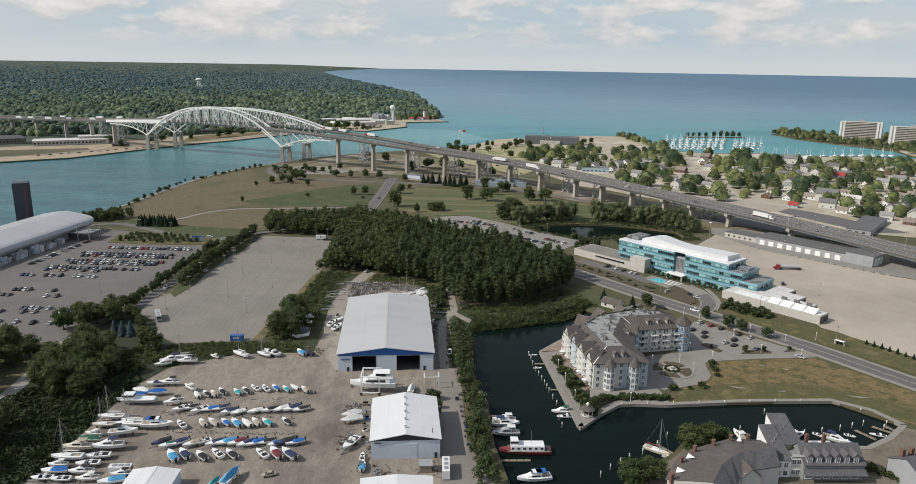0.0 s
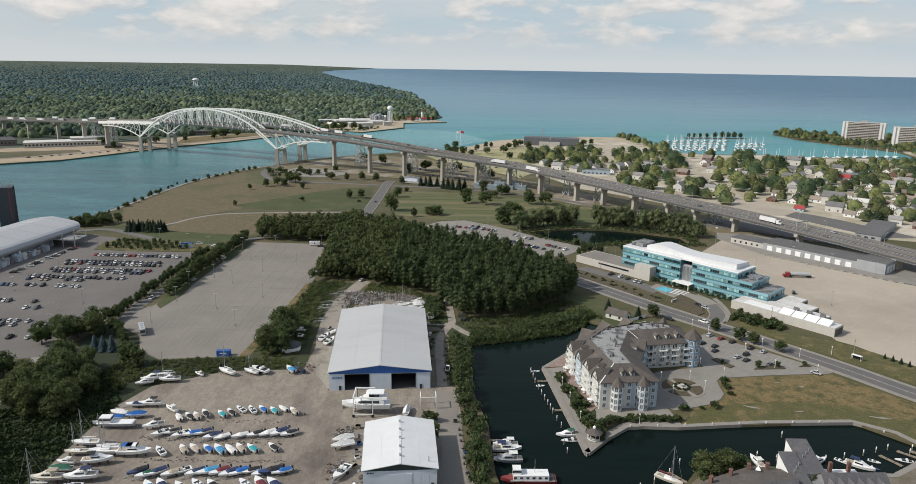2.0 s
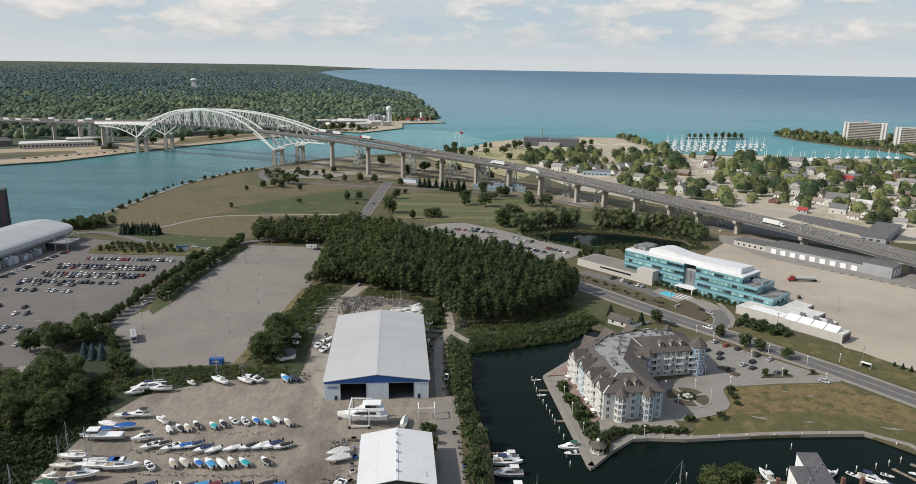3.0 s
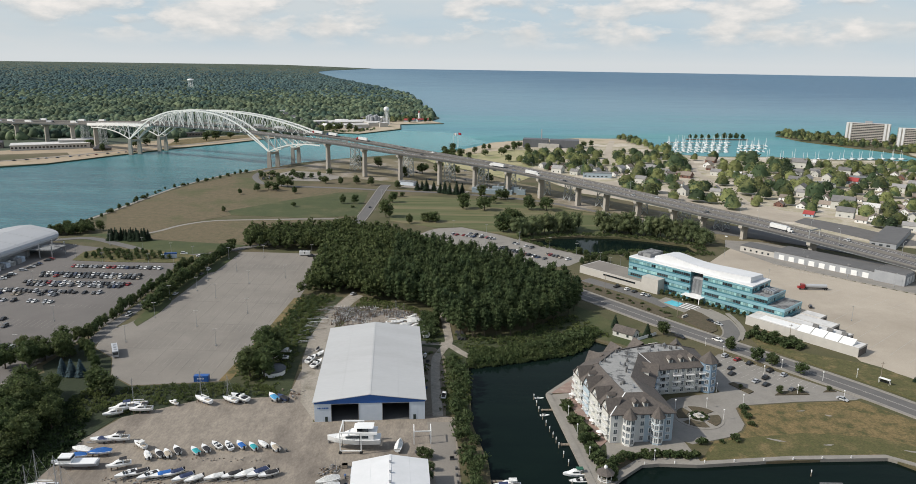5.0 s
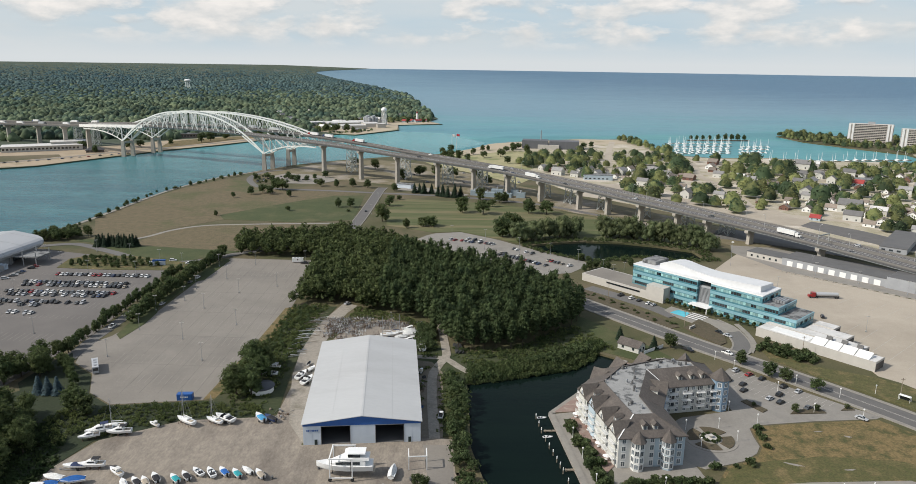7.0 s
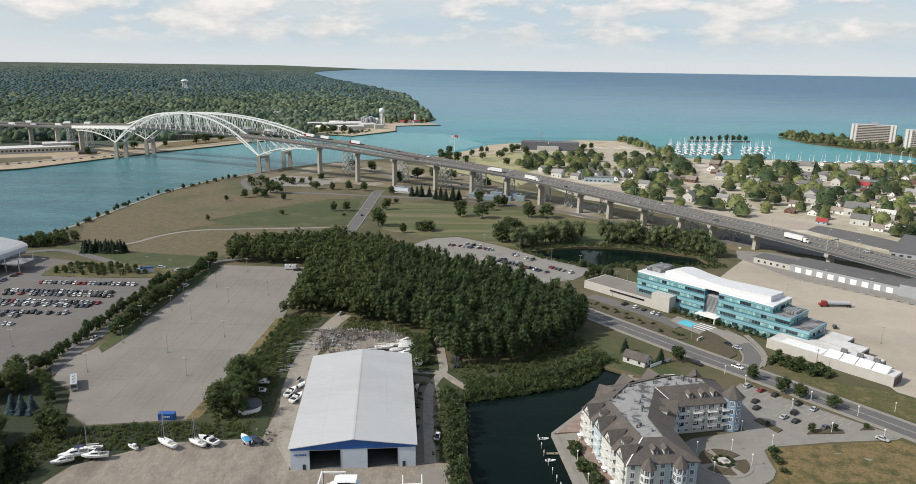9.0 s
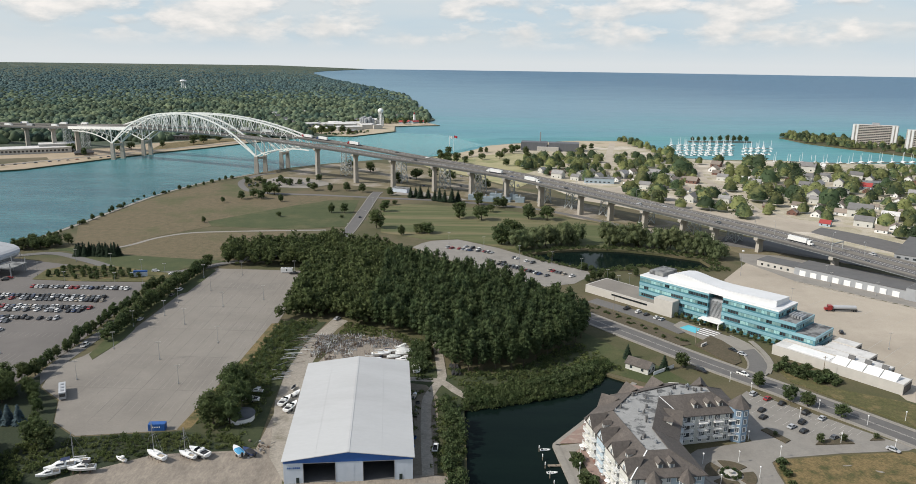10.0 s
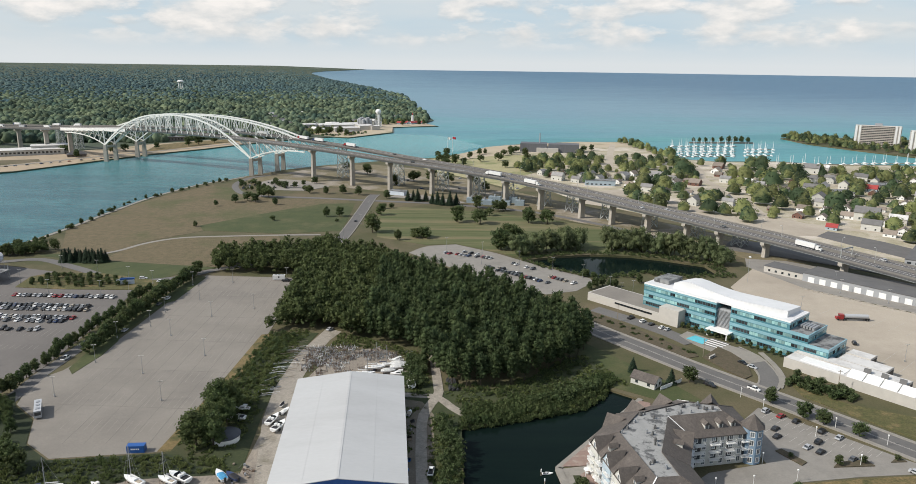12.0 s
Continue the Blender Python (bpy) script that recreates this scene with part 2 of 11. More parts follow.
M["farbank"] = material("far_bank_sand", (0.3795, 0.3047, 0.2128), (0.299, 0.2357, 0.1624), 0.03, 0.95, c3=(0.1495, 0.138, 0.0672), scale3=0.012, edge3=(0.54, 0.68))
M["parapet"] = material("grey_parapet_concrete", (0.1833, 0.1755, 0.1599), (0.1482, 0.1404, 0.1287), 0.3, 0.85)
M["mixgrass"] = material("patchy_grass", (0.19, 0.155, 0.095), (0.125, 0.112, 0.058), 0.12, 0.95, c3=(0.29, 0.255, 0.21), scale3=0.02, edge3=(0.5, 0.62), bump=0.1, bump_scale=1.2)
M["townleaf"] = material("town_tree_foliage", (0.125, 0.148, 0.055), (0.215, 0.225, 0.092), 0.05, 0.75, island=0.45, spec=0.25, c3=(0.05, 0.078, 0.038), scale3=0.033, edge3=(0.46, 0.54))
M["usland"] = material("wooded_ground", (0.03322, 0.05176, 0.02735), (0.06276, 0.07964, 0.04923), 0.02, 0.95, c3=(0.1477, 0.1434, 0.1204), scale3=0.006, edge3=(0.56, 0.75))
M["steelpaint"] = material("pale_bridge_paint", (0.732, 0.7442, 0.7076), (0.6344, 0.6466, 0.61), 0.4, 0.55)
M["trestlegrey"] = material("grey_green_steel_paint", (0.42, 0.44, 0.42), (0.34, 0.36, 0.345), 0.4, 0.6)
M["steelgrey"] = material("grey_steel", (0.36, 0.37, 0.36), (0.29, 0.30, 0.29), 0.5, 0.6)
M["pierconc"] = material("pier_concrete", (0.41, 0.38, 0.33), (0.34, 0.315, 0.27), 0.25, 0.85, c3=(0.27, 0.245, 0.2), scale3=0.12, edge3=(0.55, 0.75))
M["deckroad"] = material("bridge_deck_asphalt", (0.094, 0.0893, 0.08756), (0.1128, 0.1081, 0.105), 0.1, 0.85)
M["tarp"] = material("white_tarpaulin", (0.78, 0.77, 0.74), (0.68, 0.68, 0.66), 0.3, 0.6, bump=0.1, bump_scale=0.4)
M["roofmetal"] = material("pale_roof_metal", (0.46, 0.465, 0.46), (0.425, 0.43, 0.425), 0.08, 0.55, c3=(0.39, 0.39, 0.385), scale3=0.03, stretch=(0.3, 1, 1), bump=0.03, bump_scale=0.8, grain=0.03)
M["roofwhite"] = material("white_roof_metal", (0.666, 0.6705, 0.6734), (0.594, 0.603, 0.6006), 0.15, 0.5, c3=(0.45, 0.432, 0.4004), scale3=0.25, edge3=(0.66, 0.9))
M["clad"] = material("pale_blue_cladding", (0.55, 0.60, 0.66), (0.48, 0.54, 0.60), 0.3, 0.6)
M["bluetrim"] = material("blue_fascia", (0.022, 0.10, 0.33), (0.018, 0.085, 0.28), 0.5, 0.5)
M["greentrim"] = material("dark_green_gable", (0.012, 0.025, 0.024), (0.018, 0.034, 0.03), 0.5, 0.6)
# near black: stands for shade inside the sheds, also colours sign bars
M["dark"] = material("dark_interior", (0.02, 0.02, 0.022), (0.03, 0.03, 0.03), 0.5, 0.9)
M["bark"] = material("tree_bark", (0.085, 0.065, 0.045), (0.055, 0.042, 0.03), 2.0, 0.95)
M["leaf"] = material("broadleaf_foliage", (0.052, 0.078, 0.03), (0.092, 0.116, 0.048), 0.22, 0.75, vary=0.3, island=0.42, spec=0.25)
M["poplar"] = material("poplar_foliage", (0.044, 0.068, 0.028), (0.088, 0.114, 0.049), 0.16, 0.8, island=0.4, spec=0.15, c3=(0.036, 0.057, 0.027), scale3=0.09, edge3=(0.48, 0.62))
M["willow"] = material("willow_foliage", (0.08419, 0.1098, 0.04879), (0.1302, 0.1538, 0.07318), 0.2, 0.75, vary=0.25, island=0.32, spec=0.25)
M["conifer"] = material("conifer_foliage", (0.0126, 0.0252, 0.0126), (0.0252, 0.0414, 0.0234), 0.4, 0.8, vary=0.2, island=0.4, spec=0.2)
M["blueconifer"] = material("blue_spruce_foliage", (0.035, 0.06, 0.07), (0.05, 0.08, 0.09), 0.4, 0.8, island=0.35, spec=0.2)
# paler and bluer than near leaves: distance haze put into the colour
M["farleaf"] = material("hazed_far_woods_foliage", (0.1, 0.14, 0.085), (0.25, 0.29, 0.175), 0.05, 0.85, island=0.45, spec=0.1, c3=(0.062, 0.102, 0.08), scale3=0.011, edge3=(0.42, 0.6), bump=1.0, bump_scale=0.3)
M["weed"] = material("weed_foliage", (0.078, 0.104, 0.034), (0.125, 0.142, 0.056), 0.15, 0.85, island=0.4, spec=0.2, c3=(0.042, 0.068, 0.026), scale3=0.08)
M["reed"] = material("reed_foliage", (0.055, 0.082, 0.03), (0.09, 0.11, 0.045), 0.15, 0.85, island=0.38, spec=0.2, c3=(0.034, 0.058, 0.024), scale3=0.07)


# ---- mesh kit ----
class Mesh:
    """Collects vertices and faces for one mesh."""
    def __init__(self):
        self.v, self.f, self.mi, self.mats = [], [], [], []
        self.now = 0

    def use(self, m):
        if m not in self.mats:
            self.mats.append(m)
        self.now = self.mats.index(m)
        return self

    def add(self, verts, faces):
        n = len(self.v)
        self.v += [tuple(p) for p in verts]
        self.f += [tuple(n + i for i in f) for f in faces]
        self.mi += [self.now] * len(faces)
        return self

    def box(self, x0, x1, y0, y1, z0, z1, m=None):
        p = [(x, y, z) for z in (z0, z1) for x, y in ((x0, y0), (x1, y0), (x1, y1), (x0, y1))]
        if m is not None:
            p = [m @ Vector(q) for q in p]
        return self.add(p, [(3, 2, 1, 0), (4, 5, 6, 7), (0, 1, 5, 4), (1, 2, 6, 5), (2, 3, 7, 6), (3, 0, 4, 7)])

    def prism(self, poly, z0, z1, cap=True):
        n = len(poly)
        area = sum(poly[i][0] * poly[(i + 1) % n][1] - poly[(i + 1) % n][0] * poly[i][1] for i in range(n))
        if area < 0:
            poly = poly[::-1]
        p = [(x, y, z0) for x, y in poly] + [(x, y, z1) for x, y in poly]
        faces = [(i, (i + 1) % n, n + (i + 1) % n, n + i) for i in range(n)]
        if cap:
            faces += [tuple(range(n - 1, -1, -1)), tuple(range(n, 2 * n))]
        return self.add(p, faces)

    def beam(self, a, b, w, h=None, taper=1.0):
        a, b, h = Vector(a), Vector(b), h or w
        d = (b - a).normalized()
        side = d.cross(Vector((0, 0, 1)))
        side = side.normalized() if side.length > 1e-3 else Vector((1, 0, 0))
        up = side.cross(d)
        p = []
        for c, k in ((a, 1.0), (b, taper)):
            for s, u in ((-1, -1), (1, -1), (1, 1), (-1, 1)):
                p.append(c + side * (s * w * k / 2) + up * (u * h * k / 2))
        return self.add(p, [(3, 2, 1, 0), (4, 5, 6, 7), (0, 1, 5, 4), (1, 2, 6, 5), (2, 3, 7, 6), (3, 0, 4, 7)])

    def cyl(self, a, b, r0, r1=None, n=8):
        a, b, r1 = Vector(a), Vector(b), r0 if r1 is None else r1
        d = (b - a).normalized()
        side = d.cross(Vector((0, 0, 1)))
        side = side.normalized() if side.length > 1e-3 else Vector((1, 0, 0))
        up = side.cross(d)
        p = [c + (side * math.cos(q) + up * math.sin(q)) * r for c, r in ((a, r0), (b, r1)) for q in [2 * math.pi * i / n for i in range(n)]]
        return self.add(p, [(i, (i + 1) % n, n + (i + 1) % n, n + i) for i in range(n)] + [tuple(range(n - 1, -1, -1)), tuple(range(n, 2 * n))])

    def lathe(self, rings, n=16):
        p = [(r * math.cos(2 * math.pi * i / n), r * math.sin(2 * math.pi * i / n), z) for z, r in rings for i in range(n)]
        f = [(j * n + i, j * n + (i + 1) % n, (j + 1) * n + (i + 1) % n, (j + 1) * n + i) for j in range(len(rings) - 1) for i in range(n)]
        return self.add(p, f + [tuple(range(n - 1, -1, -1)), tuple(range((len(rings) - 1) * n, len(rings) * n))])

    def data(self, name, smooth=False):
        me = bpy.data.meshes.new(name)
        me.from_pydata(self.v, [], self.f)
        for m in self.mats:
            me.materials.append(m)
        if len(self.mats) > 1:
            me.polygons.foreach_set("material_index", self.mi)
        if smooth:
            me.polygons.foreach_set("use_smooth", [True] * len(me.polygons))
        me.update()
        return me


def part(name, mb, mat, parent, label="", at=None, smooth=False):
    """One mesh object under a thing or a part."""
    data = mb
    if isinstance(mb, Mesh):
        if mat is not None:
            mb.mats = [mat] if not mb.mats else mb.mats
        data = mb.data(name, smooth)
    ob = new(name, data)
    ob.parent = parent
    if at is not None:
        ob.matrix_basis = at
    if label:
        ob["label"] = label
    return ob


def thing(name, label, category, group="", at=None):
    ob = new(name)
    ob.empty_display_size = 0.5
    if at is not None:
        ob.matrix_basis = at
    return tagged(ob, label, category, group)


def structure(name, mb, mat, label, category=""):
    if mat is not None and not mb.mats:
        mb.mats = [mat]
    return tagged(new(name, mb.data(name)), label, category, "", "structure")


def quads(name, verts, mat, extra=None):
    """A mesh of loose four-cornered leaves from an (n, 4, 3) array, with an optional (verts, triangles) core."""
    n = len(verts)
    v = verts.reshape(-1, 3)
    nq, tris, core = n, np.zeros((0, 3), int), np.zeros((0, 3))
    if extra is not None:
        core, tris = extra
    me = bpy.data.meshes.new(name)
    me.vertices.add(len(v) + len(core))
    me.vertices.foreach_set("co", np.concatenate([v, core]).astype(np.float32).ravel())
    loops = np.concatenate([np.arange(4 * nq), (tris + len(v)).ravel()]).astype(np.int32)
    me.loops.add(len(loops))
    me.loops.foreach_set("vertex_index", loops)
    me.polygons.add(nq + len(tris))
    me.polygons.foreach_set("loop_start", np.concatenate([np.arange(nq) * 4, 4 * nq + np.arange(len(tris)) * 3]).astype(np.int32))
    me.update(calc_edges=True)
    me.materials.append(mat)
    return me


def smooth_line(pts, step=6.0):
    """A smooth line through the corners given."""
    p = [Vector(q) for q in pts]
    p = [p[0] * 2 - p[1]] + p + [p[-1] * 2 - p[-2]]
    out = []
    for i in range(1, len(p) - 2):
        n = max(2, int((p[i + 1] - p[i]).length / step))
        for k in range(n):
            t = k / n
            a, b, c, d = p[i - 1], p[i], p[i + 1], p[i + 2]
            out.append(0.5 * (2 * b + (c - a) * t + (2 * a - 5 * b + 4 * c - d) * t * t + (3 * b - a - 3 * c + d) * t ** 3))
    return out + [p[-2]]


def normals_of(line):
    out = []
    for i in range(len(line)):
        d = (line[min(i + 1, len(line) - 1)] - line[max(i - 1, 0)]).to_2d().normalized()
        out.append(Vector((-d.y, d.x)))
    return out


def ribbon(mb, line, w0, w1, z0, z1):
    """A solid strip along a line, from w0 to w1 to its left, between two heights (added to the line's own)."""
    nn, p = normals_of(line), []
    for c, n in zip(line, nn):
        zc = c.z if len(c) > 2 else 0.0
        for w, z in ((w0, z0), (w1, z0), (w1, z1), (w0, z1)):
            p.append((c.x + n.x * w, c.y + n.y * w, zc + z))
    k, f = len(line), []
    for i in range(k - 1):
        a, b = 4 * i, 4 * i + 4
        f += [(a + j, b + j, b + (j + 1) % 4, a + (j + 1) % 4) for j in range(4)]
    return mb.add(p, f + [(3, 2, 1, 0), tuple(4 * k - 4 + j for j in range(4))])


def inside(p, poly):
    x, y, hit = p[0], p[1], False
    for i in range(len(poly)):
        (x0, y0), (x1, y1) = poly[i - 1], poly[i]
        if (y0 > y) != (y1 > y) and x < (x1 - x0) * (y - y0) / (y1 - y0) + x0:
            hit = not hit
    return hit


def loft(rows):
    """A closed skin through rows of points that have the same count."""
    mb = Mesh()
    n = len(rows[0])
    mb.add([p for r in rows for p in r], [(i * n + j, i * n + (j + 1) % n, (i + 1) * n + (j + 1) % n, (i + 1) * n + j) for i in range(len(rows) - 1) for j in range(n)]
           + [tuple(range(n - 1, -1, -1)), tuple((len(rows) - 1) * n + j for j in range(n))])
    return mb

# blue distance haze is mixed into this leaf colour
M["horizonleaf"] = material("hazed_horizon_foliage", (0.06, 0.098, 0.094), (0.098, 0.14, 0.126), 0.02, 0.9, island=0.3, spec=0.1, c3=(0.048, 0.084, 0.09), scale3=0.004, edge3=(0.42, 0.6), bump=1.0, bump_scale=0.25)

M["carlot"] = material("dark_lot_asphalt", (0.129, 0.1187, 0.1087), (0.1505, 0.1376, 0.1261), 0.05, 0.9, c3=(0.1075, 0.0989, 0.09135), scale3=0.018, edge3=(0.48, 0.7), bump=0.03, bump_scale=3.0, grain=0.1)
M["membrane"] = material("pale_membrane", (0.3864, 0.3948, 0.4032), (0.3528, 0.3612, 0.3696), 0.05, 0.5)
M["flatlight"] = material("pale_roof_sheet", (0.62, 0.61, 0.585), (0.54, 0.53, 0.51), 0.2, 0.7, c3=(0.43, 0.42, 0.4), scale3=0.1)


def leafy(key, share=0.35, gain=1.5):
    """Lets light through thin leaves."""
    nt = M[key].node_tree
    bsdf = nt.nodes["Principled BSDF"]
    out = [n for n in nt.nodes if n.type == 'OUTPUT_MATERIAL'][0]
    tr, mix, lift = nt.nodes.new("ShaderNodeBsdfTranslucent"), nt.nodes.new("ShaderNodeMixShader"), nt.nodes.new("ShaderNodeHueSaturation")
    lift.inputs["Value"].default_value = gain
    nt.links.new(bsdf.inputs["Base Color"].links[0].from_socket, lift.inputs["Color"])
    nt.links.new(lift.outputs["Color"], tr.inputs["Color"])
    mix.inputs["Fac"].default_value = share
    nt.links.new(bsdf.outputs["BSDF"], mix.inputs[1])
    nt.links.new(tr.outputs["BSDF"], mix.inputs[2])
    nt.links.new(mix.outputs["Shader"], out.inputs["Surface"])


for key in ("weed", "leaf", "poplar", "willow", "farleaf", "reed", "townleaf"):
    leafy(key)


def warm_mouth(key, colour, y0, y1):
    """The river clears into the lighter lake water at its mouth."""
    nt = M[key].node_tree
    N, L = nt.nodes.new, nt.links.new
    bsdf = nt.nodes["Principled BSDF"]
    xyz, r, x = N("ShaderNodeSeparateXYZ"), N("ShaderNodeMapRange"), N("ShaderNodeMix")
    L(N("ShaderNodeNewGeometry").outputs["Position"], xyz.inputs["Vector"])
    L(xyz.outputs["Y"], r.inputs["Value"])
    r.inputs["From Min"].default_value, r.inputs["From Max"].default_value = y0, y1
    x.data_type = 'RGBA'
    L(r.outputs["Result"], x.inputs["Factor"])
    a, c = [i for i in x.inputs if i.type == 'RGBA']
    L(bsdf.inputs["Base Color"].links[0].from_socket, a)
    c.default_value = (*colour, 1)
    L([o for o in x.outputs if o.type == 'RGBA'][0], bsdf.inputs["Base Color"])


warm_mouth("river", (0.083, 0.28, 0.296), 860.0, 1330.0)

# ---- ground and water: one sheet to the horizon, rising very slightly far out as the eye's horizon needs ----
R0, R1, HIGH, DIP = 2600.0, 4700.0, 130.0, 0.0062


def rise(x, y):
    r = np.hypot(x, np.asarray(y) - 50.0)
    s = (r - R0) / (R1 - R0)
    return np.where(r < R0, 0.0, HIGH - r * ((HIGH / R0) * (1 - s) + s * DIP))


def shrink(x, y):
    """How far the far sheet is drawn in at a place."""
    r = math.hypot(x, y - 50.0)
    if r < R0:
        return 1.0
    s = (r - R0) / (R1 - R0)
    return max(0.12, r * ((HIGH / R0) * (1 - s) + s * DIP) / HIGH)


def build_water():
    mb = Mesh()
    radii = [0, 400, 1200, 2000] + [R0 + (R1 - R0) * k / 24 for k in range(25)]
    n = 120
    v = [(r * math.sin(2 * math.pi * i / n), 50 + r * math.cos(2 * math.pi * i / n)) for r in radii for i in range(n)]
    z = rise(np.array([p[0] for p in v]), np.array([p[1] for p in v]))
    mb.add([(x, y, float(h) - 1.6) for (x, y), h in zip(v, z)],
           [(a * n + i, a * n + (i + 1) % n, (a + 1) * n + (i + 1) % n, (a + 1) * n + i) for a in range(len(radii) - 1) for i in range(n)])
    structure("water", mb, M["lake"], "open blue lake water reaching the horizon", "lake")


build_water()

COAST = [(-350, -600), (-350, 0), (-340, 350), (-318, 560), (-309, 648), (-303, 744), (-297, 797), (-279, 868), (-260, 902), (-239, 940), (-205, 995),
         (-165, 1036), (-126, 1064), (-78, 1098), (-10, 1135), (37, 1216), (62, 1278), (108, 1317), (170, 1352), (232, 1379), (281, 1377), (335, 1392),
         (342, 1150), (390, 1122), (480, 1130), (557, 1099), (635, 1106), (712, 1088), (735, 1200), (690, 1292), (655, 1385), (652, 1490), (745, 1545),
         (840, 1490), (1100, 1500), (1600, 1560), (4400, 1560), (4400, -600)]
BASIN = [(19, 120), (18, 200), (14, 225), (13, 256), (8, 283), (7.6, 335), (26, 341), (55, 352), (70, 369), (81, 360), (39.6, 308.5), (46.7, 237.7),
         (64.7, 256.5), (84, 257), (152.7, 262.8), (170, 243), (147, 226), (118, 230), (104, 231), (92, 231.5), (82, 228.5), (76, 220.5), (65, 212), (57, 205), (52, 198), (49, 186), (49, 120)]
POND = [(58, 572), (66, 560), (78, 549), (97, 531), (112, 538), (130, 545), (148, 539), (180, 540), (178, 562), (155, 576), (133, 585), (104, 588), (78, 582)]


def land(name, outline, holes, mat, label, extra=None):
    bm = bmesh.new()
    edges = []
    for loop in (outline, *holes):
        vs = [bm.verts.new((x, y, 0)) for x, y in loop]
        edges += [bm.edges.new((vs[i - 1], vs[i])) for i in range(len(vs))]
    bmesh.ops.triangle_fill(bm, use_beauty=True, use_dissolve=False, edges=edges)
    for f in bm.faces:
        if f.normal.z < 0:
            f.normal_flip()
    rim = [e for e in bm.edges if len(e.link_faces) == 1]
    made = bmesh.ops.extrude_edge_only(bm, edges=rim)["geom"]
    for q in made:
        if isinstance(q, bmesh.types.BMVert):
            q.co.z = -2.6
    if extra:
        extra(bm)
    me = bpy.data.meshes.new(name)
    bm.to_mesh(me)
    bm.free()
    me.materials.append(mat)
    return tagged(new(name, me), label, "ground", "", "structure")


land("ground", COAST, [BASIN, POND], M["grass"], "flat mixed grass ground of the near shore")

US_COAST = [(-2200, 300), (-1000, 560), (-591, 902), (-527, 951), (-471, 1064), (-436, 1132), (-383, 1203), (-339, 1281), (-290, 1350), (-218, 1417), (-187, 1404),
            (-113, 1518), (-123, 1640), (-60, 1668), (-26, 1679), (-60, 1760), (-41, 1850), (-95, 2253), (-118, 2500), (-1300, 2180), (-2150, 1300)]
FAR_EDGE = [(2440, -2.75), (3030, -3.45), (3580, -6.3), (4045, -9.3), (4430, -11.0), (4530, -10.0), (4690, -6.6)]


def hill(r, a, edge):
    """Low wooded hills far inland, falling to the shore."""
    return 16.0 * min(1.0, max(0.0, (r - 3300) / 1300)) * min(1.0, max(0.0, (edge - a) / 7.0))


def far_land(bm):
    n, rows = 70, []
    for k in range(31):
        r = 2400 + (4690 - 2400) * k / 30
        edge = np.interp(r, [q[0] for q in FAR_EDGE], [q[1] for q in FAR_EDGE])
        row = []
        for i in range(n + 1):
            a = radians(-75 + (edge + 75) * i / n)
            x, y = r * math.sin(a), 50 + r * math.cos(a)
            row.append(bm.verts.new((x, y, float(rise(x, y)) + 0.02 + hill(r, math.degrees(a), edge))))
        rows.append(row)
    for a, b in zip(rows, rows[1:]):
        for i in range(n):
            bm.faces.new((a[i], a[i + 1], b[i + 1], b[i]))


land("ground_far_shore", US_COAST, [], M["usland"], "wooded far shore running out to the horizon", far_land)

# the river and the still basin lie a hand above the lake sheet, in their own colours
mb = Mesh()
mb.prism([(-1400, 200), (-330, 200), (-300, 648), (-290, 800), (-225, 945), (-60, 1100), (60, 1300), (-20, 1480), (-110, 1500), (-185, 1420), (-330, 1290), (-590, 910), (-1400, 640)], -1.7, -1.5)
structure("water_river", mb, M["river"], "turquoise river water with ripples", "river")
mb = Mesh()
mb.prism([(10, 118), (14, 225), (5, 290), (5, 345), (70, 375), (88, 362), (45, 310), (52, 250), (62, 262), (155, 267), (176, 243), (148, 222), (112, 224), (84, 220), (60, 194), (52, 118)], -1.75, -0.95)
structure("water_basin", mb, M["canal"], "dark still water of the marina basin", "water")
mb = Mesh()
mb.prism([(54, 572), (64, 556), (78, 544), (97, 526), (130, 540), (148, 534), (186, 535), (184, 566), (155, 582), (133, 592), (104, 594), (74, 588)], -1.75, -1.45)
structure("water_pond", mb, M["canal"], "dark pond water under willow trees", "pond")
mb = Mesh()
mb.prism([(-10, 1145), (60, 1300), (120, 1335), (230, 1392), (335, 1405), (620, 1405), (700, 1560), (900, 1540), (1600, 1610), (1600, 1680), (760, 1640), (520, 1520), (300, 1470), (100, 1430), (0, 1330)], -1.68, -1.52)
structure("water_shallows", mb, M["shallow"], "pale turquoise shallows along the lake shore", "lake")


LAYER, TOPS = [0.0], {}


def sheet(name, poly, z, mat, label, category="ground"):
    LAYER[0] += 0.003
    mb = Mesh()
    TOPS[name] = z + LAYER[0]
    mb.prism(poly, -0.02, z + LAYER[0])
    return structure(name, mb, mat, label, category)


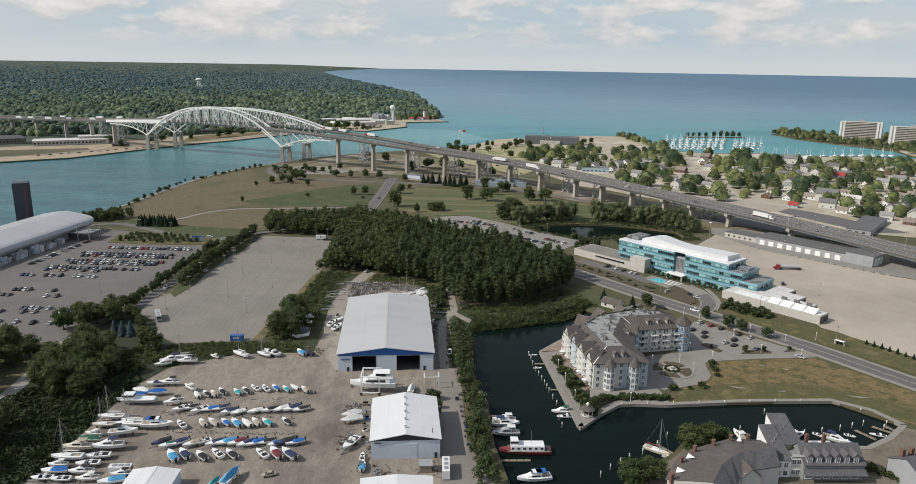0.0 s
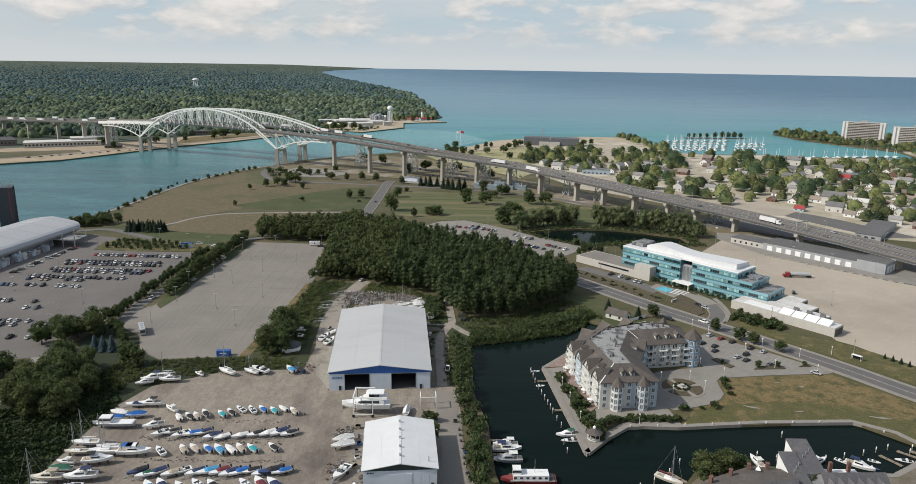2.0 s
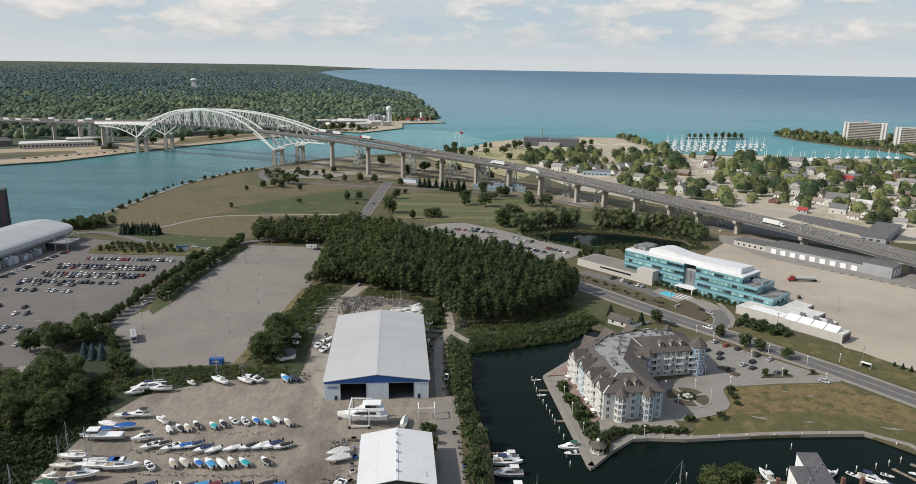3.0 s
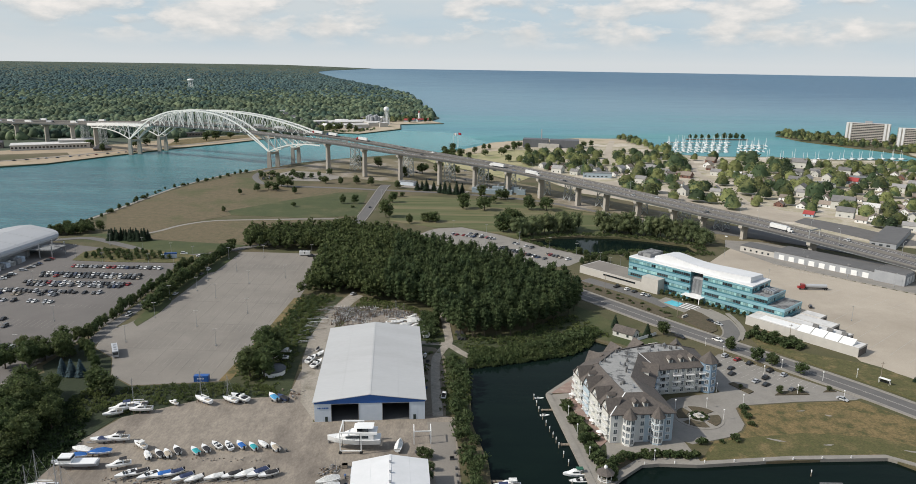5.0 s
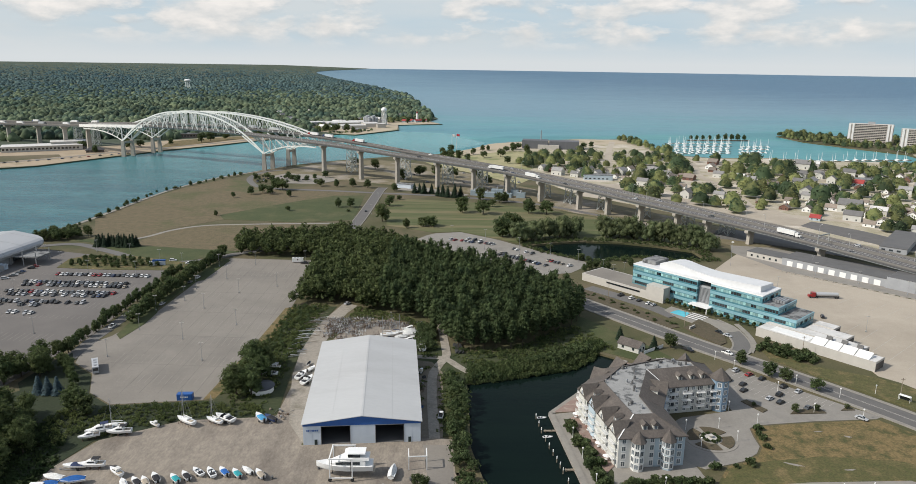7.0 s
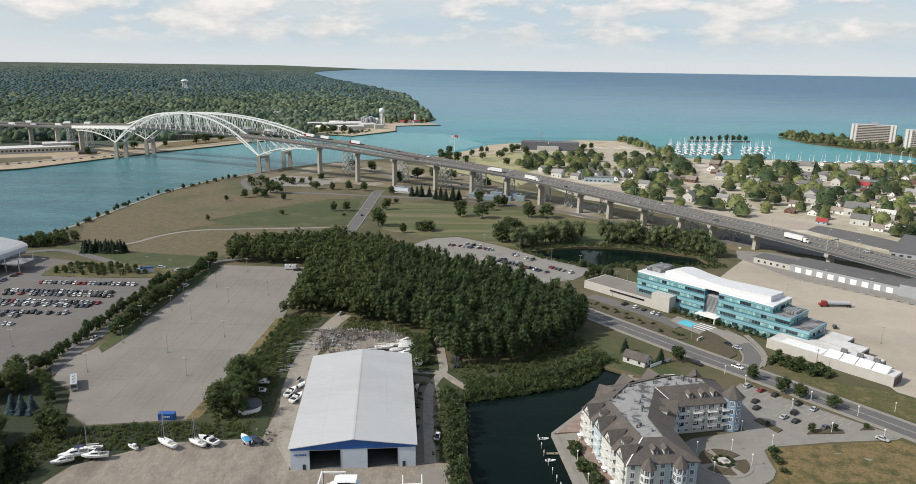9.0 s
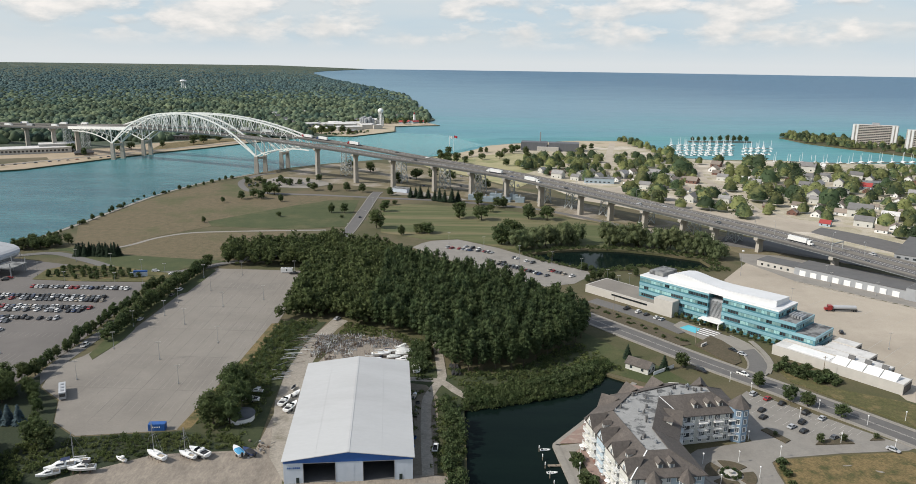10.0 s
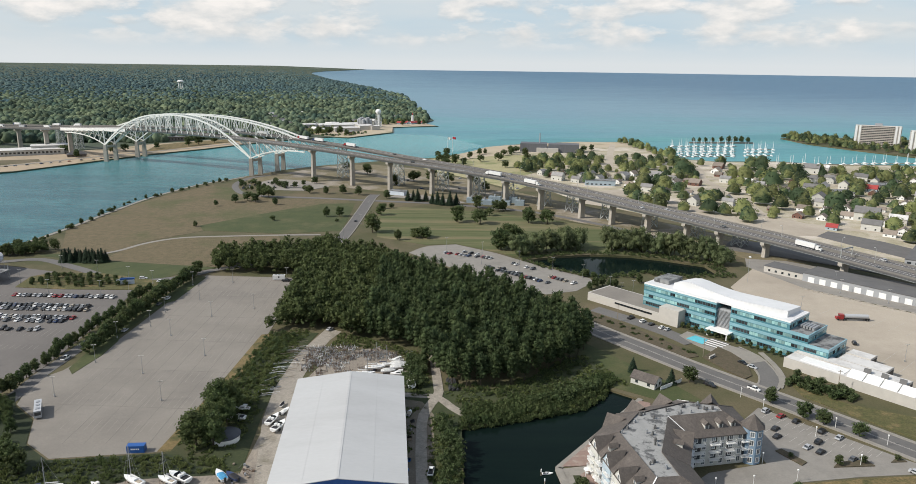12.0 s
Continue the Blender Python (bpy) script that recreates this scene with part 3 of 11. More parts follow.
sheet("boatyard", [(-52, 283), (-57, 330), (-66, 338), (-66, 304), (-72, 303), (-100, 300), (-124, 286), (-131, 268), (-132.6, 245), (-133.4, 222), (-134, 205), (-136, 190), (-142, 120), (12, 120), (13, 200), (4.5, 226), (1.5, 288), (-9, 290)], 0.06, M["yard"], "stained gravel boatyard", "yard")
sheet("boatyard_track", [(-51, 283), (-58, 340), (-61, 366), (-59.5, 398), (-56, 420), (-52, 432), (-60, 437), (-64, 420), (-69, 398), (-70, 366), (-68, 340), (-60, 299)], 0.07, M["gravelpath"], "pale gravel track beside the big shed", "track")
sheet("shed_yard_back", [(-62, 362), (-12, 368), (-14, 392), (-30, 412), (-52, 404)], 0.08, M["yard"], "storage yard behind the shed", "yard")
sheet("quay_apron", [(-3.5, 150), (11, 150), (10, 205), (4, 226), (1, 284), (-9, 284), (-4, 240)], 0.09, M["worn"], "patched asphalt apron along the basin", "yard")
sheet("empty_lot", [(-152, 527), (-90, 523.5), (-88, 427), (-91, 370), (-97, 317), (-133, 312), (-146, 322), (-154, 340), (-167, 351), (-173, 372), (-166, 383), (-158, 420), (-156, 470)], 0.08, M["worn"], "large empty parking lot of worn asphalt", "parking lot")
sheet("lot_verge", [(-91, 427), (-86, 428), (-88, 370), (-94, 317), (-98.5, 317), (-94, 370)], 0.11, M["parched"], "dry orange grass verge along the empty lot", "verge")
sheet("car_lot", [(-300, 548), (-250, 532), (-184, 498), (-178, 450), (-176, 385), (-186, 312), (-300, 290), (-330, 290), (-310, 480)], 0.08, M["carlot"], "big parking lot with painted bays", "parking lot")
sheet("lot_lane", [(-175, 330), (-168, 330), (-170, 378), (-166, 462), (-160, 530), (-166, 532), (-172, 462), (-176, 378)], 0.10, M["asphalt"], "narrow asphalt lane between the lots", "lane")
sheet("lane_verge", [(-160, 379), (-157, 400), (-157.5, 417), (-160.5, 426), (-156.5, 473), (-152.8, 477), (-150.5, 522), (-158, 528), (-163, 470), (-166.5, 426), (-164.5, 385)], 0.2, M["lawn"], "kerbed grass strip under the row of trees", "verge")
sheet("customs_lot", [(214, 562), (222, 545), (222, 512), (280, 447), (300, 432), (420, 330), (300, 180), (220, 292), (211, 307.5), (206, 319), (196, 339.5), (190, 346), (192, 400), (180, 430), (176, 470), (177, 513), (206, 552)], 0.08, M["tanlot"], "wide tan concrete plaza", "plaza")
sheet("customs_apron", [(222, 513), (281, 449), (420, 340), (430, 350), (330, 470), (300, 520), (240, 575), (214, 582), (206, 560)], 0.12, M["court"], "pale apron below the bridge approach", "plaza")
sheet("pond_lot", [(-27, 588), (-20, 601), (-13, 608.5), (7, 613.5), (36, 589), (64, 556), (92.5, 529), (93, 520), (79, 502), (60, 495), (20, 530)], 0.08, M["court"], "long pale parking lot beside the pond", "parking lot")
sheet("condo_lot", [(87, 270), (80, 276), (83, 300), (90, 306), (112, 312), (112, 338), (126.5, 353), (140, 338.5), (150.6, 327.8), (163, 314), (170, 308.6), (166, 306.5), (140.7, 304.2), (116.5, 300.5), (113.2, 298), (112.2, 292), (111.6, 285), (108.7, 280.4), (102.4, 275.4), (95.3, 272.8)], 0.09, M["court"], "pale parking court in front of the apartment house", "parking lot")
sheet("condo_terrace", [(41, 308), (47.5, 240), (64.5, 258.2), (86, 258.5), (84, 276), (80, 310), (60, 312)], 0.07, M["concrete"], "pale paved terrace round the apartment house", "terrace")
sheet("garden_bed", [(44, 304), (49.5, 304), (55.5, 268), (54, 260), (50, 254), (48, 262)], 0.12, M["scrub"], "planted garden strip along the quay", "bed")
sheet("garden_bed_south", [(54, 250.5), (65, 260.2), (84, 260.6), (83, 264), (58, 263), (52, 254)], 0.14, M["mulch"], "planted garden strip before the turrets", "bed")
sheet("peninsula_lawn", [(86, 258.5), (152, 264), (172, 246), (210, 216), (200, 258), (187.5, 277.5), (173.5, 296.5), (166.8, 305.6), (141, 303.2), (117, 299.6), (114, 297.4), (113, 292), (112.4, 284.6), (109.3, 279.8), (102.7, 274.6), (95.3, 272)], 0.06, M["parched"], "parched brown and green lawn", "lawn")
sheet("peninsula_lawn_low", [(88, 259.4), (151, 264.8), (172, 247.5), (206, 221), (199, 250), (180, 262), (158, 276), (131, 279), (106, 274.5), (96, 271)], 0.075, M["greening"], "greener lower part of the lawn along the quay", "lawn")
sheet("roadside_lawn", [(40, 356), (70, 372), (84, 362), (100, 352), (116, 338), (100, 372), (66, 425), (60, 410)], 0.05, M["lawn"], "mown lawn beside the road", "lawn")
sheet("scrub_west", [(-126, 284), (-100, 300), (-72, 303), (-70, 312), (-97, 316), (-134, 311), (-150, 320), (-170, 330), (-185, 310), (-178, 278), (-175, 250), (-190, 120), (-142, 120), (-136, 190), (-134, 205), (-133.4, 222), (-132.6, 245), (-131, 268)], 0.05, M["meadow"], "rough green scrub round the boatyard", "scrub")
sheet("scrub_shed", [(-97, 317), (-72, 303), (-66, 306), (-69, 345), (-70, 366), (-68.5, 398), (-63, 430), (-84, 430), (-88, 425), (-91, 370)], 0.05, M["scrub"], "rough scrub between lot and shed", "scrub")
sheet("corner_scrub", [(-133, 311), (-146, 321), (-154, 339), (-167, 350), (-174, 362), (-178, 352), (-180, 330), (-170, 316), (-150, 312)], 0.06, M["meadow"], "dark scrub in the corner between lane and lot", "scrub")
sheet("shed_side", [(-14, 289), (-2, 289), (-3, 345), (-8, 356), (-15, 358)], 0.07, M["dirt"], "bare dirt along the side of the shed", "yard")
sheet("scrub_basin", [(-8, 290), (7, 290), (7.6, 335), (26, 341), (55, 352), (70, 369), (78, 374), (62, 408), (28, 368), (0, 366), (-14, 392), (-16, 366)], 0.05, M["scrub"], "reedy scrub along the basin bank", "scrub")
sheet("brown_field", [(-303, 645), (-297, 745), (-288, 800), (-262, 868), (-225, 846), (-205, 822), (-180, 790), (-100, 795), (-92, 757), (-150, 684), (-196, 650), (-228, 610), (-233, 585), (-262, 560)], 0.05, M["brown"], "brown unmown field by the river", "field")
sheet("park_lawn_west", [(-205, 668), (-180, 700), (-150, 738), (-120, 768), (-90, 772), (-85.5, 655), (-130, 642), (-196, 650)], 0.06, M["lawn"], "green lawn beside the park road", "lawn")
sheet("park_lawn_west_low", [(-232, 587), (-226, 606), (-205, 625), (-132, 636), (-120, 600), (-160, 545), (-236, 540)], 0.06, M["brown"], "brown lawn below the curved path", "lawn")
sheet("park_lawn_east", [(-66, 760), (-60, 690), (-55, 635), (-15, 611), (7, 616), (38, 591), (56, 575), (77, 586), (104, 592), (135, 589), (157, 580), (182, 566), (205, 570), (190, 620), (140, 668), (100, 700), (30, 740)], 0.06, M["striped"], "striped park lawn", "lawn")
sheet("lawn_by_hall", [(-300, 575), (-268, 566), (-236, 538), (-186, 508), (-168, 532), (-150, 545), (-236, 560), (-262, 575)], 0.06, M["lawn"], "lawn beside the arena", "lawn")
sheet("town_ground", [(50, 1100), (85, 1000), (95, 900), (130, 800), (185, 730), (240, 660), (292, 610), (330, 570), (400, 545), (560, 480), (1700, 900), (1700, 1540), (1100, 1480), (800, 1300), (735, 1180), (715, 1082), (635, 1098), (557, 1092), (480, 1124), (390, 1115), (338, 1145), (325, 1360), (230, 1368), (110, 1305), (50, 1215)], 0.06, M["town"], "streets and gardens of the lakeside town", "town ground")
sheet("beach", [(-8, 1136), (37, 1216), (62, 1276), (108, 1314), (232, 1377), (281, 1374), (330, 1384), (328, 1300), (240, 1290), (110, 1235), (60, 1150), (20, 1110)], 0.08, M["sand"], "sandy lake beach", "beach")
sheet("US_bank", [(-1000, 566), (-592, 905), (-527, 954), (-470, 1066), (-436, 1134), (-383, 1206), (-339, 1284), (-300, 1345), (-345, 1375), (-425, 1325), (-480, 1270), (-560, 1150), (-680, 1060), (-1000, 800)], 0.06, M["farbank"], "bare sandy river bank below the bridge", "bank")
sheet("US_meadow", [(-455, 1148), (-388, 1270), (-345, 1340), (-380, 1350), (-430, 1310), (-475, 1250)], 0.10, M["parched"], "dry yellow meadow on the far bank", "meadow")
sheet("US_mill_ground", [(-222, 1422), (-186, 1410), (-116, 1520), (-124, 1640), (-62, 1672), (-30, 1682), (-62, 1762), (-120, 1770), (-200, 1760), (-280, 1640), (-300, 1500)], 0.08, M["sand"], "pale mill yard and point on the far shore", "yard")
sheet("under_bridge_yard", [(-235, 905), (-150, 880), (-60, 835), (30, 790), (110, 700), (190, 620), (215, 580), (240, 575), (262, 600), (195, 690), (125, 775), (70, 850), (20, 930), (-40, 1010), (-100, 1045), (-160, 1030)], 0.05, M["mixgrass"], "worn grass below the bridges", "ground")

sheet("bridge_lawn", [(-60, 1092), (-30, 1010), (25, 935), (75, 855), (96, 900), (90, 990), (82, 1030), (92, 1092), (88, 1150), (46, 1140), (20, 1100), (-5, 1128)], 0.05, M["drylawn"], "pale dry lawn between bridge and beach", "lawn")
sheet("town_lot", [(128, 790), (150, 850), (185, 868), (210, 842), (228, 802), (243, 770), (259, 730), (297, 750), (306, 723), (316, 702), (332, 690), (303, 652), (262, 655), (225, 700), (180, 745)], 0.07, M["tanlot"], "pale concrete lots below the bridge approach", "parking lot")
sheet("town_plaza", [(301, 652), (320, 671), (332, 656), (346, 635), (356, 612), (375, 570), (340, 570), (314, 622)], 0.1, M["road"], "grey asphalt plaza at the edge of the town", "plaza")


def road_strip(name, pts, width, label, mat="road", kerb=0.0, z=0.13, category="road"):
    line = smooth_line(pts)
    LAYER[0] += 0.003
    z += LAYER[0]
    mb = Mesh()
    ribbon(mb, line, -width / 2, width / 2, -0.02, z)
    ob = structure(name, mb, M[mat], label, category)
    if kerb:
        for s in (-1, 1):
            mb = Mesh()
            a, b = sorted((s * width / 2, s * (width / 2 + kerb)))
            ribbon(mb, line, a, b, -0.02, z + 0.13)
            structure("pavement", mb, M["concrete"], "pale concrete kerb and pavement beside the road", "pavement")
    TOPS[name] = z
    return line


MAIN = road_strip("road", [(20, 520), (48, 480), (73, 444.5), (96, 413.5), (118, 384), (144.5, 351.6), (173, 315), (195, 282.5), (240, 218), (290, 150)], 11.0, "two-lane asphalt road with pale edges", kerb=1.9)
MAIN_Z = TOPS["road"]
road_strip("park_road", [(-86, 600), (-81, 640), (-79, 720), (-78, 796), (-76, 820)], 9, "grey park road with kerbs", kerb=0.8)
road_strip("park_road_cross", [(-214, 940), (-230, 927), (-237, 896), (-234, 864), (-219, 828), (-205, 812), (-182, 803), (-133, 797), (-85, 788), (-44, 781), (-4, 773), (41, 756), (84, 735), (130, 690), (165, 645), (205, 600)], 7, "narrow park road below the bridge", "asphalt")
road_strip("curved_path", [(-262, 560), (-236, 582), (-224, 607), (-204, 625), (-170, 632), (-131, 637), (-100, 640)], 3.6, "pale curved footpath", "concrete", category="path")
road_strip("lake_promenade", [(-321, 560), (-313, 600), (-306, 648), (-300, 744), (-294, 797), (-276, 866), (-257, 899), (-240, 930)], 3.4, "pale riverside promenade", "concrete", category="path")
road_strip("hall_drive", [(-300, 552), (-275, 560), (-240, 540), (-200, 515), (-170, 520), (-150, 540), (-120, 560)], 6.5, "pale drive past the arena", "asphalt")
road_strip("west_drive", [(-176, 120), (-177, 230), (-180, 278), (-187, 312)], 6, "pale concrete drive through the trees", "concrete")
road_strip("shed_path", [(-5, 288), (-7, 322), (-7, 345), (-2, 361), (-2, 371), (-5, 404), (-8, 430)], 4.0, "pale gravel track between shed and basin", "gravelpath", category="track")
road_strip("basin_path", [(-16, 362), (-8, 361), (-2, 360), (4, 351), (10, 344)], 3.6, "pale gravel path to the bank", "gravelpath", category="track")

# ---- the two bridges over the river mouth ----
A = Vector((-232.4, 944.2))
B = Vector((-463.5, 1067.0))
SPAN = (B - A).length
ALONG = (B - A).normalized()
ACROSS = Vector((-ALONG.y, ALONG.x)) * -1          # towards the lake
if ACROSS.y < 0:
    ACROSS = -ACROSS
DECK = [(-1150, 1440, 14), (-850, 1290, 25), (-731, 1222, 29), (-618, 1160, 33.5), (-553, 1117, 37.5), (-463.5, 1067, 42), (-405, 1036.5, 44), (-348, 1005.6, 44.6),
        (-290, 974.5, 44), (-232.4, 944.2, 42), (-154.8, 902.6, 38.5), (-107, 877, 35.5), (-63, 853, 32.3), (-17, 828, 29.6), (22, 806, 27), (57, 782, 24.8), (88, 752, 22.8),
        (120, 715, 21), (142, 690, 19.5), (165, 662, 18), (189, 636, 16.3), (207, 614, 15), (230, 586, 13.8), (262, 540, 12), (300, 478, 9.8), (335, 410, 8), (385, 300, 6)]


def offset_line(line, k):
    nn = normals_of(line)
    out = []
    for c, n in zip(line, nn):
        d = k(c.x) if callable(k) else k
        m = n if n.y > 0 else -n
        out.append(Vector((c.x + m.x * d, c.y + m.y * d, c.z)))
    return out


SOUTH_LINE = smooth_line(DECK, 8)
GAP = lambda x: float(np.interp(x, [-1100, -700, -470, -220, -60, 0, 60, 320], [30, 40, 47, 50, 29, 21, 16.5, 15]))
NORTH_LINE = offset_line(SOUTH_LINE, GAP)


def deck_parts(bridge, line, width, tarps=()):
    mb = Mesh()
    ribbon(mb, line, -width / 2, width / 2, -0.9, 0.0)
    slab = part("deck", mb, M["deckroad"], bridge, "grey asphalt roadway")
    for s in (-1, 1):
        mb = Mesh()
        a, b = sorted((s * width / 2, s * (width / 2 - 0.4)))
        ribbon(mb, line, a, b, 0.0, 1.1)
        part("parapet", mb, M["parapet"], slab, "pale concrete parapet")
        mb = Mesh()
        a, b = sorted((s * (width / 2 - 1.2), s * (width / 2 - 1.9)))
        ribbon(mb, line, a, b, -2.2, -0.9)
        part("girder", mb, M["steelgrey"], slab, "grey steel girder")
    mb = Mesh()
    for w in (-3.6, 0.0, 3.6):
        ribbon(mb, line, w - 0.08, w + 0.08, 0.0, 0.03)
    part("lane_line", mb, M["tarp"], slab, "white lane lines")


def at_span(s, side, z, origin):
    p = origin + ALONG * s + ACROSS * side
    return (p.x, p.y, z)


def main_span(bridge, origin, span, half, crown, foot, power, reach, panels, deck_z, tarp=False):
    """Two ribs with hangers and diagonals, lower side chords, and their piers."""
    def rib_z(s):
        u = abs(s - span / 2) / (span / 2 + reach)
        return crown - (crown - foot) * u ** power
    for side in (-half, half):
        mb = Mesh()
        pts = [(-reach + (span + 2 * reach) * i / panels) for i in range(panels + 1)]
        for a, b in zip(pts, pts[1:]):
            mb.beam(at_span(a, side, rib_z(a), origin), at_span(b, side, rib_z(b), origin), 1.1, 1.7)
        rib = part("arch_rib", mb, M["steelpaint"], bridge, "pale steel arch rib")
        shared = {}
        for i, s in enumerate(pts[1:-1]):
            z = rib_z(s)
            if z > deck_z(s) + 1.5:
                mb = Mesh()
                mb.beam(at_span(s, side, deck_z(s) - 0.5, origin), at_span(s, side, z, origin), 0.55)
                part("hanger", mb, M["steelpaint"], rib)
                t = pts[i + 2] if i % 2 else pts[i]
                if rib_z(t) > deck_z(t) - 6:
                    mb = Mesh()
                    mb.beam(at_span(t, side, deck_z(t) - 0.5, origin), at_span(s, side, z, origin), 0.55)
                    part("diagonal", mb, M["steelpaint"], rib)
        # lower chords from the knees out to the side piers, with web members
        for s0, way in ((0.0, -1), (span, 1)):
            knee = 21.0
            prev = (s0, knee)
            for k in range(1, 9):
                s = s0 + way * 82 * k / 8
                z = knee + (deck_z(s) - 4.5 - knee) * (1 - (1 - k / 8) ** 2.2)
                mb = Mesh()
                mb.beam(at_span(prev[0], side, prev[1], origin), at_span(s, side, z, origin), 1.0, 1.2)
                part("side_chord", mb, M["steelpaint"], bridge, "pale steel haunch chord below the deck")
                mb = Mesh()
                mb.beam(at_span(s, side, z, origin), at_span(s, side, deck_z(s) - 1, origin), 0.5)
                part("web_post", mb, M["steelpaint"], bridge)
                if k < 8:
                    mb = Mesh()
                    mb.beam(at_span(prev[0], side, deck_z(prev[0]) - 1, origin), at_span(s, side, z, origin), 0.5)
                    part("web_diagonal", mb, M["steelpaint"], bridge)
                prev = (s, z)
            mb = Mesh()
            mb.beam(at_span(s0, side, knee, origin), at_span(s0, side, deck_z(s0) - 1, origin), 1.3, 1.1)
            mb.beam(at_span(s0, side, knee, origin), at_span(s0 - way * 34, side, deck_z(s0) - 1, origin), 1.3, 1.2)
            part("strut", mb, M["steelpaint"], bridge)
            mb = Mesh()
            p, q = at_span(s0, side, -2.5, origin), at_span(s0, side, knee, origin)
            mb.beam(p, q, 5.4, 4.6, 0.72)
            part("pier_column", mb, M["pierconc"], bridge, "tapered concrete pier column")
    for s in (0.0, span):
        mb = Mesh()
        mb.beam(at_span(s, -half, 18.6, origin), at_span(s, half, 18.6, origin), 2.6, 3.0)
        part("pier_beam", mb, M["pierconc"], bridge)
    mb = Mesh()
    n = 0
    for i in range(1, panels):
        s = -reach + (span + 2 * reach) * i / panels
        if rib_z(s) > deck_z(s) + 7:
            mb.beam(at_span(s, -half, rib_z(s), origin), at_span(s, half, rib_z(s), origin), 0.6)
            if n:
                mb.beam(at_span(last, -half if n % 2 else half, rib_z(last), origin), at_span(s, half if n % 2 else -half, rib_z(s), origin), 0.4)
            last, n = s, n + 1
    part("top_bracing", mb, M["steelpaint"], bridge)


DECK_Z = lambda s: 42.0 + 2.6 * (1 - min(1.6, ((s - SPAN / 2) / (SPAN / 2)) ** 2)) if -20 < s < SPAN + 20 else 42.0 - 0.047 * (abs(s - SPAN / 2) - SPAN / 2)

south = thing("arch_bridge", "pale steel tied-arch road bridge over the river", "bridge", at=pose(0, 0, 0))
deck_parts(south, SOUTH_LINE, 14.0)
main_span(south, A, SPAN, 7.6, 66.6, 21.0, 2.45, 0.0, 28, DECK_Z)

north = thing("truss_bridge", "pale steel cantilever truss road bridge behind the arch", "bridge", at=pose(0, 0, 0))
deck_parts(north, NORTH_LINE, 11.0)
NA = A + ACROSS * 50 + ALONG * 6
main_span(north, NA, SPAN - 4, 6.0, 63.4, 38.5, 2.1, 46.0, 40, lambda s: DECK_Z(s + 6) - 1)

for x, y, z, u in [(-154.8, 902.6, 38.5, 0), (-107, 877, 35.5, 0), (-63, 853, 32.3, 0), (-17, 828, 29.6, 0), (22, 806, 27, 0), (57, 782, 24.8, 0), (88, 752, 22.8, 0), (120, 715, 21, 0),
                   (142, 690, 19.5, 0), (165, 662, 18, 0), (189, 636, 16.3, 0), (207, 614, 15, 0), (230, 586, 13.8, 0), (262, 540, 12, 0), (300, 478, 9.8, 0), (-540, 1110, 38.2, 0), (-592, 1143, 35, 0), (-654, 1181, 32, 0), (-724, 1218, 29.3, 0), (-790, 1256, 27, 0)]:
    i = min(range(len(SOUTH_LINE)), key=lambda k: (SOUTH_LINE[k].x - x) ** 2 + (SOUTH_LINE[k].y - y) ** 2)
    n = normals_of(SOUTH_LINE)[i]
    m = Matrix.Translation((x, y, 0)) @ Matrix.Rotation(math.atan2(n.y, n.x), 4, 'Z')
    mb = Mesh()
    mb.beam((0, 0, -0.5), (0, 0, z - 4.4), 6.4, 2.8, 0.86)
    mb.box(-6.4, 6.4, -1.5, 1.5, z - 4.2, z - 2.2)
    mb.box(-4.4, 4.4, -1.4, 1.4, z - 5.6, z - 4.2)
    part("pier", mb, M["pierconc"], south, "tall concrete approach pier with a cap beam", at=m)


def trestle(bridge, x, y, z, turn, w=9.0, d=7.0):
    mb = Mesh()
    legs = [(-1, -1), (1, -1), (1, 1), (-1, 1)]
    top = lambda i, t: Vector((legs[i][0] * (w / 2) * (1.25 - 0.35 * t), legs[i][1] * (d / 2) * (1.2 - 0.3 * t), z * t))
    k = max(2, int(z / 7))
    for i in range(4):
        mb.beam(top(i, 0), top(i, 1), 0.7)
        j = (i + 1) % 4
        for q in range(k):
            a, b = q / k, (q + 1) / k
            mb.beam(top(i, a), top(j, b), 0.4)
            mb.beam(top(j, a), top(i, b), 0.4)
            mb.beam(top(i, b), top(j, b), 0.45)
    part("trestle", mb, M["trestlegrey"], bridge, "braced steel lattice tower", at=pose(x, y, 0, 0, 0, turn))


for s in (-600, -560, -130, -55, -8, 30, 62, 92, 118, 145, 172, 198, 225):
    i = min(range(len(NORTH_LINE)), key=lambda k: abs(NORTH_LINE[k].x - s))
    n = normals_of(NORTH_LINE)[i]
    trestle(north, NORTH_LINE[i].x, NORTH_LINE[i].y, NORTH_LINE[i].z - 2.2, math.degrees(math.atan2(n.y, n.x)))

